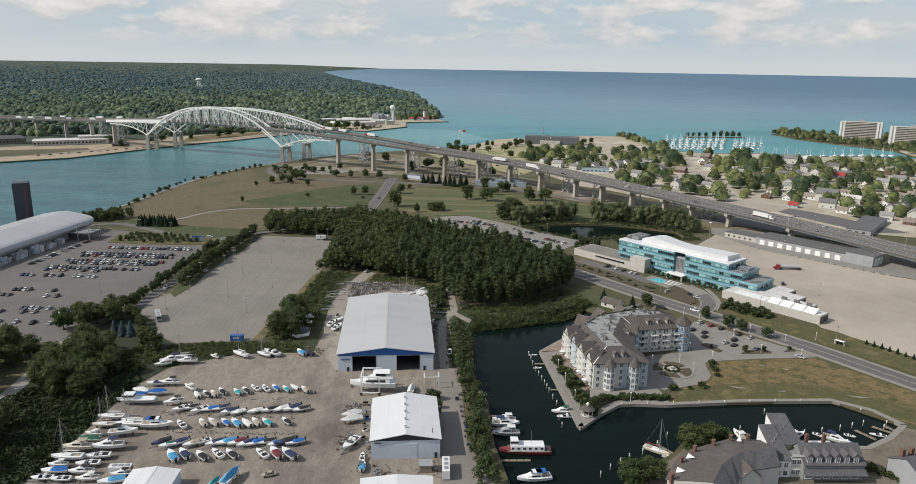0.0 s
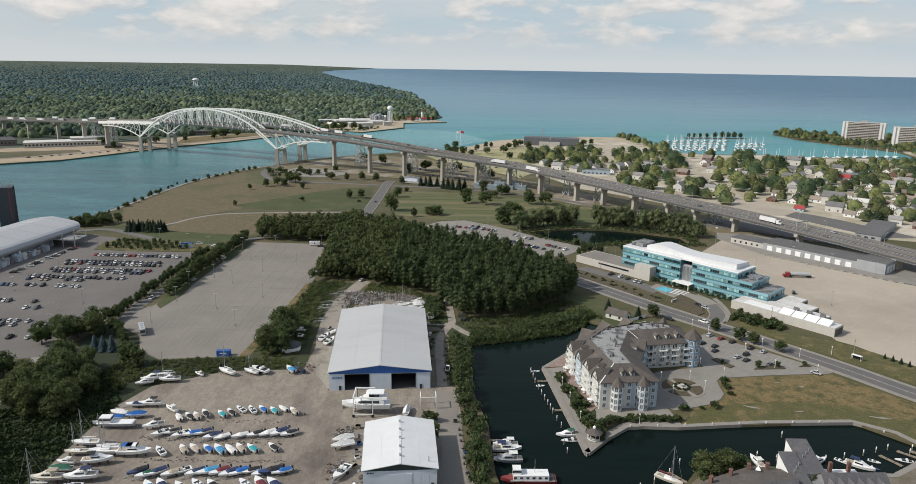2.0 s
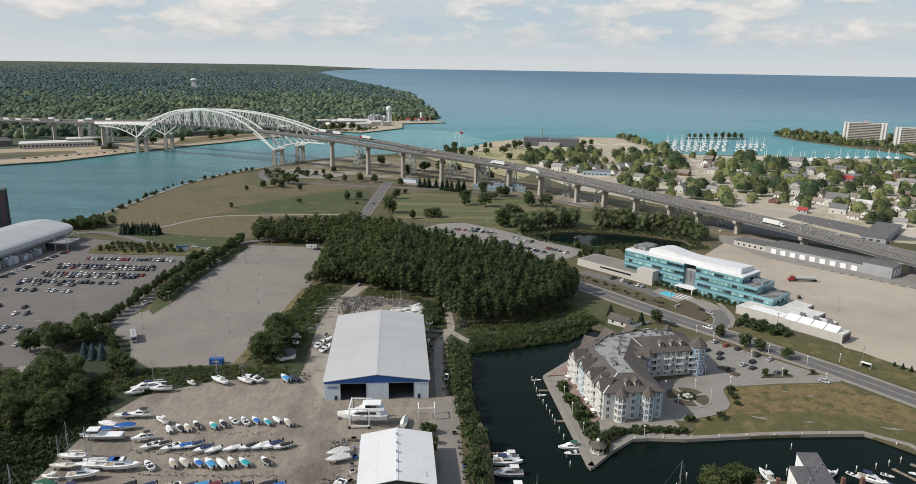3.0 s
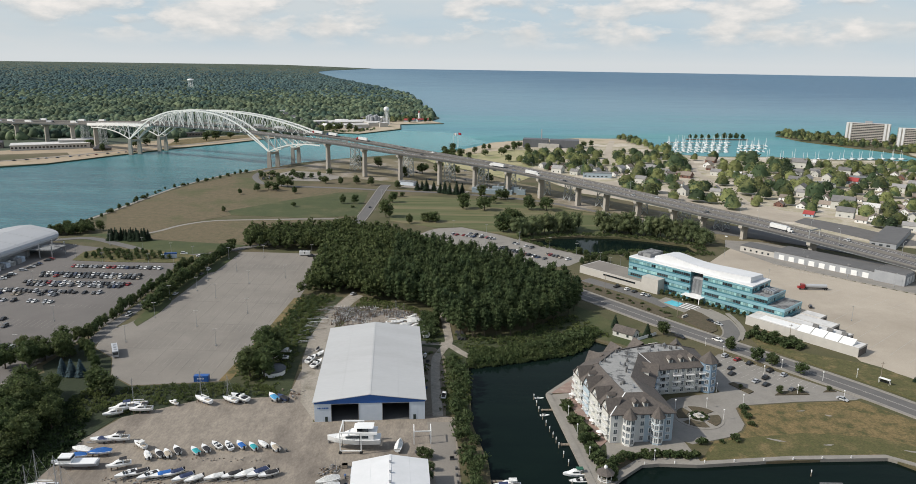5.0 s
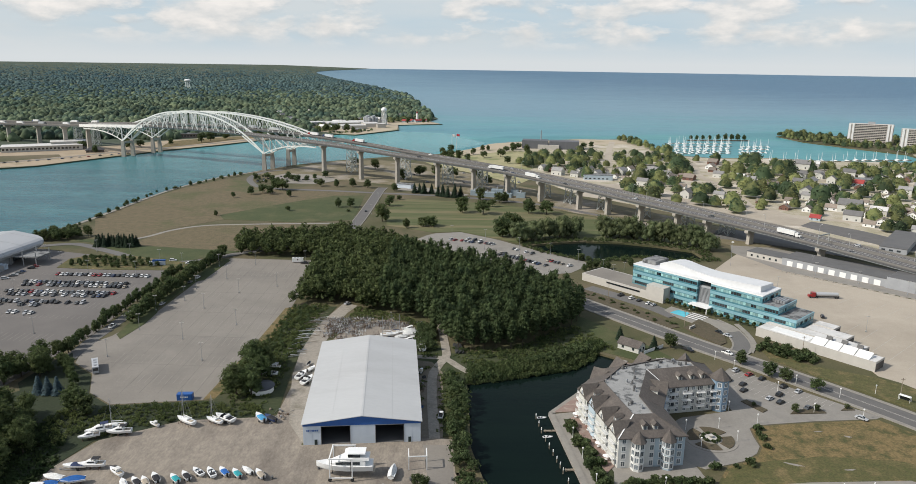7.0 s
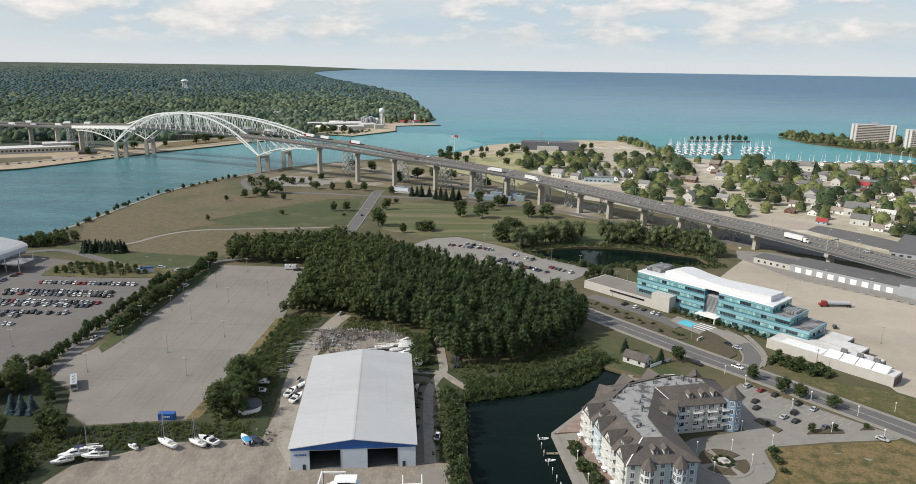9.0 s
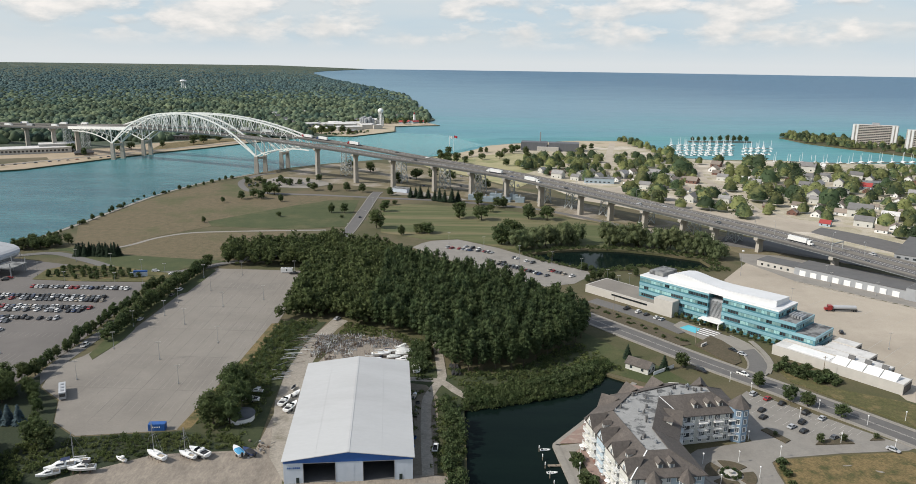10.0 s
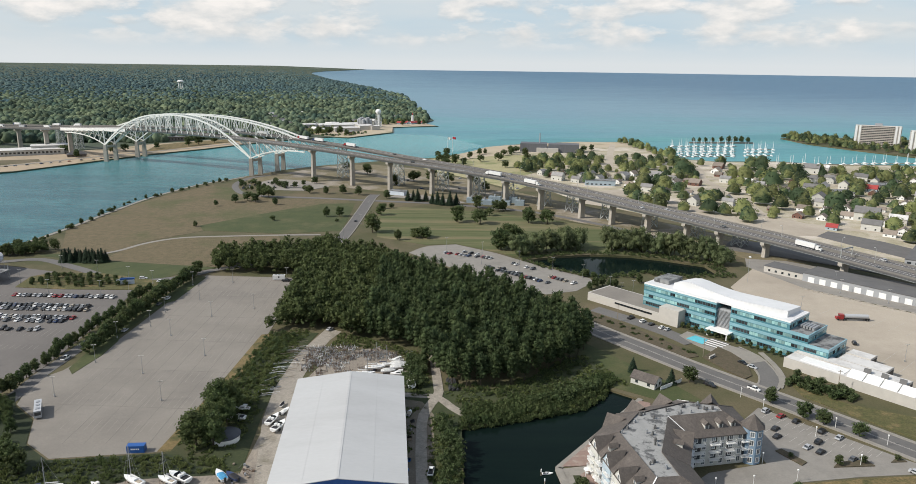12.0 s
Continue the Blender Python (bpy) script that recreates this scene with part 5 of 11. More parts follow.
# glass office block beside the road
office = thing("office_block", "teal glass office block with stepped terraces and white curved roof", "office building", at=pose(109.7, 465.9, 0, 0, 0, -48.7))
DEP = 21.0
floors = [(0, 14, 98, 4.2), (4.2, 0, 98, 8.4), (8.4, 0, 88.5, 12.6), (12.6, 0, 79.6, 16.8)]
pane = Mesh()
pane.box(0, 1.32, -0.06, 0, 0, 1.55)
pane_open = Mesh()
pane_open.box(0, 1.32, -0.03, 0, 0, 1.55)
pane.mats, pane_open.mats = [M["tealpane"]], [M["glass"]]
pane_data, dark_data = pane.data("pane"), pane_open.data("pane_dark")
rng = random.Random(11)
for fl, (z0, x0, x1, z1) in enumerate(floors):
    for blk, (a, b) in enumerate(((x0, 42.5), (50.5, x1))):
        mb = Mesh()
        mb.box(a, b, 0, DEP, z0, z1 - 0.05)
        body = part("storey", mb, M["tealglass"], office, "teal glazed storey")
        mb = Mesh()
        mb.box(a - 0.08, b + 0.08, -0.1, DEP + 0.1, z1 - 1.25, z1 - 0.35)
        part("spandrel", mb, M["tealband"], body)
        mb = Mesh()
        mb.box(a - 0.1, b + 0.1, -0.12, DEP + 0.12, z0 + 0.02, z0 + 0.75)
        part("spandrel", mb, M["tealglass"], body)
        k, dark_left = a + 0.3, 0
        while k < b - 1.4:
            if dark_left == 0 and rng.random() < 0.13:
                dark_left = rng.randint(2, 6)
            g = new("pane", dark_data if dark_left else pane_data)
            g.parent, g.matrix_basis = body, pose(k, -0.02, z0 + 1.1)
            dark_left = max(0, dark_left - 1)
            k += 1.45
        if blk:
            y = 0.4
            while y < DEP - 1.4:
                g = new("pane", dark_data if rng.random() < 0.3 else pane_data)
                g.parent, g.matrix_basis = body, pose(b + 0.02, y, z0 + 1.1, 0, 0, 90)
                y += 1.45
        mb = Mesh()
        mb.box(a - 0.12, b + 0.12, -0.14, DEP + 0.14, z1 - 0.3, z1 + 0.25)
        part("roof_edge", mb, M["white"] if fl == 3 else M["tealband"], office)
        if blk and fl < 3:
            mb = Mesh()
            mb.box(floors[fl + 1][2] + 0.2 if fl else 88, b - 0.4, 0.3, DEP - 0.3, z1 + 0.25, z1 + 0.3)
            part("terrace", mb, M["flatroof"], office, "grey roof terrace")
mb = Mesh()
mb.box(0.3, 79, 0.3, DEP - 0.3, 16.8, 17.1)
part("flat_roof", mb, M["roofwhite"], office)
mb = Mesh()
mb.box(42.5, 50.5, 2.2, DEP, 0, 13.6)
part("stair_core", mb, M["plantgrey"], office)
mb = Mesh()
for k in range(16):
    mb.box(42.6, 50.4, 1.6, 2.2, 3.2 + 0.62 * k, 3.2 + 0.62 * k + 0.32)
part("louvre", mb, M["metal"], office, "stack of metal louvres")
mb = Mesh()
mb.box(40.5, 52.5, -5.0, 2, 3.2, 3.7)
for x in (41.2, 51.4):
    mb.box(x, x + 0.5, -4.6, -4.1, 0, 3.2)
part("entrance_canopy", mb, M["white"], office, "white entrance canopy")
mb = Mesh()
prof = [(15 + 61 * k / 30, float(np.interp(k, [0, 2, 4, 6, 9, 12, 15, 18, 24, 30], [19.6, 21.2, 22.0, 21.7, 20.7, 20.0, 19.7, 19.8, 20.2, 20.3]))) for k in range(31)]
front = [(x, 4.6 - 1.8 * math.sin(math.pi * max(0, i - 12) / 18), z) for i, (x, z) in enumerate(prof)]
mb = loft([[(x, y, 17), (x, y, z), (x, DEP - 2, z - 0.8), (x, DEP - 2, 17)] for x, y, z in front])
part("curved_roof", mb, M["roofwhite"], office, "white wave-shaped rooftop volume")
mb = Mesh()
mb.box(2, 11, 6, 20, 17.1, 19.2)
part("plant_screen", mb, M["flatroof"], office)
for k in range(5):
    mb = Mesh()
    mb.box(81 + k * 1.4, 82 + k * 1.4, 8, 14, 12.9, 14.2)
    part("roof_unit", mb, M["metal"], office)
mb = Mesh()
mb.box(14.5, 26, -7.0, -0.2, 0, 8.8)
part("stone_box", mb, M["stone"], office, "pale stone stair box")
mb = Mesh()
mb.box(-33, 14.5, -6.6, 14, 0, 4.6)
wing = part("low_wing", mb, M["stone"], office, "long low stone-clad wing")
mb = Mesh()
mb.box(-14, 10, -6.75, -6.6, 2.6, 3.6)
part("strip_window", mb, M["glass"], wing)
mb = Mesh()
mb.box(-32, 13.5, -5.6, 13, 4.6, 4.7)
part("wing_roof", mb, M["worn"], wing)
for x in (2.0, 8.0):
    for y in (1.0, 19.0):
        mb = Mesh()
        mb.cyl((x, y, 4.6), (x, y, 4.4), 0.3)
        mb.cyl((x, y, 0), (x, y, 4.3), 0.3)
        part("column", mb, M["white"], office)

# low service building with saw-tooth lights
lowb = thing("service_building", "long low white service building with stepped ends and skylights", "building", at=pose(157.0, 391.4, 0, 0, 0, -50.5))
for x0, x1, y0, y1, h in ((-3, 53.2, 0, 10, 4.4), (-3, 43.7, 10, 18, 4.5), (12.5, 33, 18, 28, 4.3), (12.5, 23.2, 28, 36, 4.4)):
    mb = Mesh()
    mb.box(x0, x1, y0, y1, 0, h)
    blk = part("block", mb, M["stone"], lowb, "pale stone-clad block")
    mb = Mesh()
    mb.box(x0 + 0.5, x1 - 0.5, y0 + 0.4, y1 - 0.4, h, h + 0.06)
    part("roof", mb, M["flatlight"], blk, "pale membrane roof")
    mb = Mesh()
    mb.box(x0, x1, y0, y0 + 0.3, h, h + 0.3)
    mb.box(x1 - 0.3, x1, y0 + 0.3, y1, h, h + 0.3)
    part("parapet", mb, M["stone"], blk)
    mb = Mesh()
    mb.box(x1, x1 + 0.06, y0 + 0.6, y1 - 0.6, 0.2, h - 0.7)
    part("end_panel", mb, M["shingle"], blk, "brown panelled end wall")
mb = Mesh()
mb.box(3, 22, 2.2, 9.2, 4.44, 4.62)
part("white_roof", mb, M["white"], lowb, "bright white roof sheet")
for k in range(4):
    mb = Mesh()
    mb.add([(0, 0, 0), (6.2, 0, 0), (6.2, 5.6, 0), (0, 5.6, 0), (0, 5.4, 2.2), (6.2, 5.4, 2.2)], [(0, 1, 5, 4), (1, 2, 5), (0, 4, 3), (2, 3, 4, 5)])
    part("skylight", mb, M["white"], lowb, "white sloped skylight", at=pose(23.5 + 6.7 * k, 0.7, 4.4))
for k in range(3):
    mb = Mesh()
    mb.box(0, 2.0, 0, 1.4, 0, 1.6)
    mb.add([(-0.4, -1.0, 0.1), (2.4, -1.0, 0.1), (2.4, 0, 2.1), (-0.4, 0, 2.1)], [(0, 1, 2, 3)])
    part("roof_vent", mb, M["tarroof"], lowb, "dark hooded roof vent", at=pose(27 + 7 * k, 11.6, 4.55))

# long inspection shed under the bridge approach
insp = thing("inspection_building", "long low grey inspection building with white roller doors", "building", at=pose(229, 528, 0, 0, 0, -49.3))
mb = Mesh()
mb.box(0, 66, 0, 22, 0, 5.4)
part("wall", mb, M["plantgrey"], insp)
mb = Mesh()
mb.box(-0.3, 66, -0.3, 22.3, 5.4, 5.75)
part("roof", mb, M["tarroof"], insp, "dark flat roof")
mb = Mesh()
mb.box(66, 84, -1.5, 20, 0, 7.2)
end = part("end_block", mb, M["plantgrey"], insp, "taller grey end block")
mb = Mesh()
mb.box(66.3, 83.7, -1.2, 19.7, 7.2, 7.4)
part("roof", mb, M["tarroof"], end)
for k in range(9):
    mb = Mesh()
    mb.box(3.5 + 6.9 * k, 7.3 + 6.9 * k, -0.12, 0, 0, 3.6)
    for q in range(3):
        mb.box(4.2 + 6.9 * k + q, 4.7 + 6.9 * k + q, -0.15, -0.12, 1.5, 1.9)
    part("roller_door", mb, M["white"], insp, "white roller door")
for k in range(3):
    mb = Mesh()
    mb.box(84, 84.12, 2 + 5.2 * k, 5.6 + 5.2 * k, 0, 5.2)
    part("roller_door", mb, M["white"], end, "tall white roller door")
mb = Mesh()
mb.box(-26, 0, 1, 16, 0, 4.2)
annex = part("annex", mb, M["stone"], insp, "low tan annex")
mb = Mesh()
mb.box(-26.3, 0.3, 0.7, 16.3, 4.2, 4.45)
part("roof", mb, M["tarroof"], annex)
for k in range(5):
    mb = Mesh()
    mb.box(-23 + 4.4 * k, -21.6 + 4.4 * k, 0.9, 1.02, 1.2, 2.6)
    part("window", mb, M["glass"], annex)

# arena hall
hall = thing("arena_hall", "long arena hall with a pale curved membrane roof", "hall", at=pose(-303.9, 371.1, 0, 0, 0, -8))
PROF = [(-1.2, 6.4), (-0.2, 7.6), (-0.4, 8.8), (-1.8, 10.2), (-4.2, 11.1), (-9, 11.9), (-17, 12.9), (-27, 14.2), (-36, 13.4), (-46, 11.6), (-52, 9.2), (-54, 6.4)]
END = [159, 160.5, 162, 164, 166, 168, 168.6, 169, 168, 166, 163, 161]
skin = PROF + [(x * 0.98 - 0.6, z - 0.7) for x, z in PROF[::-1]]
ends = END + END[::-1]
part("membrane_roof", loft([[(x, e * f, z) for (x, z), e in zip(skin, ends)] for f in (0.0, 0.25, 0.5, 0.75, 1.0)]), M["membrane"], hall, "pale curved membrane roof")
for k in range(9):
    mb = Mesh()
    y = 18.0 * (k + 1)
    for (xa, za), (xb, zb) in zip(PROF, PROF[1:]):
        mb.beam((xa, y, za + 0.06), (xb, y, zb + 0.06), 0.18, 0.08)
    part("roof_seam", mb, M["plantgrey"], hall)
mb = Mesh()
mb.box(-52, -5, 1, 138, 0, 6.8)
part("wall", mb, M["plantgrey"], hall)
mb = Mesh()
mb.box(-50, -9, 138, 152, 0, 6.6)
part("lobby_glazing", mb, M["glass"], hall, "dark glazed lobby under the roof")
rng = random.Random(4)
for k in range(15):
    mb = Mesh()
    h = rng.uniform(2.4, 4.6)
    x0 = rng.uniform(-4.5, -2.5)
    mb.box(x0, x0 + rng.uniform(4, 6), 58 + 4.6 * k, 61.6 + 4.6 * k, 0, h)
    mb.box(x0 + 0.6, x0 + 2.4, 58.6 + 4.6 * k, 60.6 + 4.6 * k, h, h + rng.uniform(0.5, 1.2))
    for q in range(3):
        mb.box(x0 + 4 + 0.02, x0 + 5.6, 58.2 + 4.6 * k + 1.1 * q, 58.5 + 4.6 * k + 1.1 * q, 0, h + 0.5)
    part("air_plant", mb, (M["flatlight"], M["metal"], M["clad"])[k % 3], hall, "pale air handling unit")
canopy = thing("entrance_canopy", "raised entrance canopy on tall steel masts", "canopy", at=pose(-297, 505, 0, 0, 0, -6))
mb = Mesh()
mb.box(-2, 27, 0, 15, 5.4, 6.0)
part("canopy_roof", mb, M["flatroof"], canopy)
for x in (-1, 8, 17, 26):
    for y in (0.5, 14):
        mb = Mesh()
        mb.cyl((x, y, 0), (x, y, 12.0 - 0.12 * x), 0.35)
        part("mast", mb, M["metal"], canopy)
M["towerdark"] = material("dark_tower_cladding", (0.045, 0.05, 0.058), (0.065, 0.07, 0.078), 0.4, 0.6)
tower = thing("river_tower", "tall dark narrow tower with red lettering bars and roof rail", "tower", at=pose(-355, 564, -1.6, 0, 0, 25))
mb = Mesh()
mb.box(-5.5, 5.5, -5.5, 5.5, 0, 34)
part("shaft", mb, M["towerdark"], tower)
for k in range(7):
    q = -5.2 + 1.7 * k
    for box in ((q, q + 0.3, -5.7, -5.5), (5.5, 5.7, q, q + 0.3)):
        mb = Mesh()
        mb.box(*box, 0.5, 34)
        part("rib", mb, M["towerdark"], tower)
for k in range(8):
    mb = Mesh()
    mb.box(-5.75, 5.75, -5.75, 5.75, 1 + 4.5 * k, 1.3 + 4.5 * k)
    part("floor_band", mb, M["towerdark"], tower)
mb = Mesh()
for k in range(12):
    mb.box(2.4, 3.6, -5.62, -5.5, 8 + 2 * k, 9.5 + 2 * k)
    mb.box(5.5, 5.62, -2.0, 1.0, 8 + 2 * k, 9.3 + 2 * k)
part("sign_bars", mb, M["redroof"], tower, "red vertical bars of unreadable lettering")
mb = Mesh()
for z in (35, 36.4):
    for s in (-1, 1):
        mb.box(-5, 5, s * 5 - 0.1, s * 5 + 0.1, z, z + 0.2)
        mb.box(s * 5 - 0.1, s * 5 + 0.1, -5, 5, z, z + 0.2)
for x in (-5, 0, 5):
    for y in (-5, 5):
        mb.box(x - 0.1, x + 0.1, y - 0.1, y + 0.1, 34, 36.6)
part("roof_rail", mb, M["steelgrey"], tower)


# apartment towers by the lake
def apartment_tower(at, W, D, storeys, group):
    t = thing("apartment_tower", "tall concrete apartment slab with balcony rows and white end fins", "apartment building", group, at)
    h = storeys * 3.0
    mb = Mesh()
    mb.box(0, W, 0, D, 0, h)
    part("wall", mb, M["aptwall"], t)
    mb = Mesh()
    mb.box(W * 0.42, W * 0.58, D * 0.25, D * 0.75, h, h + 4)
    part("plant_room", mb, M["plantgrey"], t)
    for x in (0, W * 0.86):
        mb = Mesh()
        mb.box(x - 0.2, x + W * 0.045, -1.9, 0, 0, h + 0.6)
        part("fin", mb, M["white"], t, "white vertical fin")
        mb = Mesh()
        mb.box(x + W * 0.08, x + W * 0.12, -1.9, 0, 0, h + 0.6)
        part("fin", mb, M["white"], t, "white vertical fin")
    slab = Mesh()
    slab.box(W * 0.13, W * 0.85, -1.6, 0, 0, 0.25)
    for k in range(16):
        x = W * 0.13 + (W * 0.72 - 0.3) * k / 15
        slab.box(x, x + 0.3, -1.6, 0, 0.25, 2.75)
    slab.box(W * 0.13, W * 0.85, -1.6, -1.5, 0.25, 1.2)
    slab.mats = [M["aptwall"]]
    sd = slab.data("balcony")
    gl = Mesh()
    gl.box(W * 0.13, W * 0.85, -0.05, 0, 1.0, 2.4)
    gl.box(-0.05, 0, 2, D - 2, 0.9, 2.3)
    gl.mats = [M["glass"]]
    gd = gl.data("window_band")
    for k in range(storeys):
        part("balcony", sd, None, t, at=pose(0, 0, 3.0 * k))
        part("window_band", gd, None, t, at=pose(0, 0, 3.0 * k))
    return t


apartment_tower(pose(733, 1376, 0, 0, 0, -27), 72, 20, 12, "lakeside towers")
apartment_tower(pose(762, 1262, 0, 0, 0, -27), 72, 20, 12, "lakeside towers")

# waterworks on the beach
M["workgrey"] = material("dark_ribbed_cladding", (0.13, 0.135, 0.145), (0.10, 0.105, 0.115), 0.3, 0.7, stretch=(2, 0.2, 0.2))
ww = thing("waterworks", "low grey waterworks with a slim stack", "industrial building", at=pose(112, 1216, 0, 0, 0, -9))
for x0, x1, h in ((0, 42, 13.5), (44, 92, 13.0), (26, 60, 7)):
    mb = Mesh()
    mb.box(x0, x1, 0 if h > 8 else -6, 26, 0, h)
    part("wall", mb, M["workgrey"] if h > 8 else M["stone"], ww)
mb = Mesh()
mb.cyl((30, 14, 0), (30, 14, 29), 1.1, 0.8, 12)
part("stack", mb, M["metal"], ww)

# mill and buildings at the far point
mill = thing("mill_works", "cluster of pale flat-roofed mill sheds", "industrial building", at=pose(-245, 1500, 0, 0, 0, 20))
rng = random.Random(3)
for x, y, w, d, h in ((0, 60, 70, 40, 9), (20, 10, 50, 30, 7), (78, 40, 30, 50, 8), (-30, 70, 26, 30, 10), (60, 105, 40, 26, 8), (100, 30, 18, 20, 8), (10, 110, 34, 22, 7)):
    mb = Mesh()
    mb.box(x, x + w, y, y + d, 0, h)
    b = part("shed", mb, M["stone"] if rng.random() < 0.6 else M["plantgrey"], mill)
    mb = Mesh()
    mb.box(x - 0.4, x + w + 0.4, y - 0.4, y + d + 0.4, h, h + 0.5)
    part("shed_roof", mb, M["flatlight"], b)
for k in range(34):
    x, y, w, d, h = rng.uniform(-60, 116), rng.uniform(-40, 190), rng.uniform(8, 24), rng.uniform(8, 20), rng.uniform(3.5, 8)
    if x > 60 + 0.25 * y or y < -10 and x > 60:
        continue
    mb = Mesh()
    mb.box(x, x + w, y, y + d, 0, h)
    b = part("shed", mb, M[("stone", "brick", "plantgrey", "white", "shingle")[k % 5]], mill)
    mb = Mesh()
    mb.add([(x - 0.4, y - 0.4, h), (x + w + 0.4, y - 0.4, h), (x + w + 0.4, y + d + 0.4, h), (x - 0.4, y + d + 0.4, h), (x, y + d / 2, h + 2.4), (x + w, y + d / 2, h + 2.4)], [(0, 1, 5, 4), (1, 2, 5), (2, 3, 4, 5), (3, 0, 4), (3, 2, 1, 0)])
    part("shed_roof", mb, M[("flatlight", "flatroof", "shingle", "flatlight")[k % 4]], b)
for k in range(9):
    mb = Mesh()
    mb.cyl((0, 0, 0), (0, 0, 17 + 3 * (k % 2)), 3.6, 3.6, 12)
    mb.cyl((0, 0, 17 + 3 * (k % 2)), (0, 0, 19 + 3 * (k % 2)), 3.6, 0.6, 12)
    part("silo", mb, M["plantgrey"], mill, "grey concrete silo", at=pose(96 + 8 * (k % 3) - 3 * (k // 3), 88 + 8 * (k // 3), 0))
wt = thing("water_tower", "white water tower on legs with a rounded tank", "water tower", at=pose(-153, 1622, 0))
mb = Mesh()
mb.lathe([(34 + 5.5 * math.sin(a), max(0.1, 6.2 * math.cos(a))) for a in [math.pi * (k / 12 - 0.5) for k in range(13)]], 16)
part("tank", mb, M["white"], wt, smooth=True)
for k in range(6):
    a = math.pi * k / 3
    mb = Mesh()
    mb.cyl((math.cos(a) * 7, math.sin(a) * 7, 0), (math.cos(a) * 4.8, math.sin(a) * 4.8, 31), 0.42, 0.36, 6)
    part("leg", mb, M["white"], wt)
mb = Mesh()
mb.cyl((0, 0, 0), (0, 0, 30), 1.2)
part("riser", mb, M["white"], wt)
lh = thing("lighthouse", "white tapered lighthouse with a dark lantern", "lighthouse", at=pose(-88, 1762, 0))
mb = Mesh()
mb.cyl((0, 0, 0), (0, 0, 18), 3.2, 2.2, 12)
part("shaft", mb, M["white"], lh)
mb = Mesh()
mb.cyl((0, 0, 18), (0, 0, 21), 1.6, 1.4, 10)
mb.cyl((0, 0, 21), (0, 0, 23), 1.9, 0.1, 10)
part("lantern", mb, M["redroof"], lh)
far_wt = thing("water_tower", "distant white water tower over the woods", "water tower", at=pose(-1153, 3185, float(rise(-1153, 3185))))
mb = Mesh()
mb.lathe([(36 + 6 * math.sin(a), max(0.1, 14 * math.cos(a))) for a in [math.pi * (k / 8 - 0.5) for k in range(9)]], 14)
part("tank", mb, M["white"], far_wt)
for k in range(6):
    a = math.pi * k / 3
    mb = Mesh()
    mb.cyl((math.cos(a) * 10, math.sin(a) * 10, 0), (math.cos(a) * 8, math.sin(a) * 8, 33), 0.9, 0.9, 6)
    part("leg", mb, M["white"], far_wt)


def gable_house(at, w, d, h, wall, roof, label, group="", chimney=False):
    t = thing("house", label, "house", group, at)
    mb = Mesh()
    mb.box(-w / 2, w / 2, -d / 2, d / 2, 0, h)
    rr = h + w * 0.32
    mb.add([(-w / 2, -d / 2, h), (w / 2, -d / 2, h), (0, -d / 2, rr), (-w / 2, d / 2, h), (w / 2, d / 2, h), (0, d / 2, rr)], [(0, 1, 2), (5, 4, 3)])
    mb.use(wall)
    mb.mi = [0] * len(mb.f)
    mb.use(M["glass"])
    for s in (-1, 1):
        for k in (-1, 1):
            mb.box(k * w * 0.25 - 0.6, k * w * 0.25 + 0.6, s * d / 2 - 0.04, s * d / 2 + 0.04, 1.0, 2.3)
            mb.box(s * w / 2 - 0.04, s * w / 2 + 0.04, k * d * 0.25 - 0.6, k * d * 0.25 + 0.6, 1.0, 2.3)
    part("wall", mb, None, t)
    mb = Mesh()
    for s in (-1, 1):
        q = [(s * (w / 2 + 0.5), -d / 2 - 0.4, h - 0.3), (0, -d / 2 - 0.4, rr), (0, d / 2 + 0.4, rr), (s * (w / 2 + 0.5), d / 2 + 0.4, h - 0.3)]
        f = [(0, 1, 2, 3), (7, 6, 5, 4), (0, 4, 5, 1), (1, 5, 6, 2), (2, 6, 7, 3), (3, 7, 4, 0)]
        mb.add([(x, y, z + 0.22) for x, y, z in q] + q, f if s > 0 else [k[::-1] for k in f])
    part("roof", mb, roof, t)
    if chimney:
        mb = Mesh()
        mb.box(w * 0.2, w * 0.2 + 0.8, -0.5, 0.5, h, rr + 0.8)
        part("chimney", mb, M["brick"], t)
    return t


# the lodge and its white fence by the basin
gable_house(pose(87, 374, 0, 0, 0, 48), 6.5, 11, 3.0, M["cream"], M["shingle"], "small cream lodge with a brown shingle roof")
fence = thing("white_fence", "white board fence beside the lodge", "fence", at=pose(91.5, 368, 0, 0, 0, 36))
for k in range(6):
    mb = Mesh()
    mb.box(2.4 * k, 2.4 * k + 2.3, -0.05, 0.05, 0, 1.7)
    part("board_panel", mb, M["white"], fence)

# ---- plants ----
M["leafdark"] = material("shaded_broadleaf_foliage", (0.05, 0.073, 0.028), (0.105, 0.13, 0.05), 0.12, 0.75, vary=0.25, island=0.45, spec=0.2)
leafy("leafdark")
RS = np.random.RandomState(7)
OCT = np.array([(1, 0, 0), (-1, 0, 0), (0, 1, 0), (0, -1, 0), (0, 0, 1), (0, 0, -1)], float)
OCT_F = np.array([(0, 2, 4), (2, 1, 4), (1, 3, 4), (3, 0, 4), (2, 0, 5), (1, 2, 5), (3, 1, 5), (0, 3, 5)])


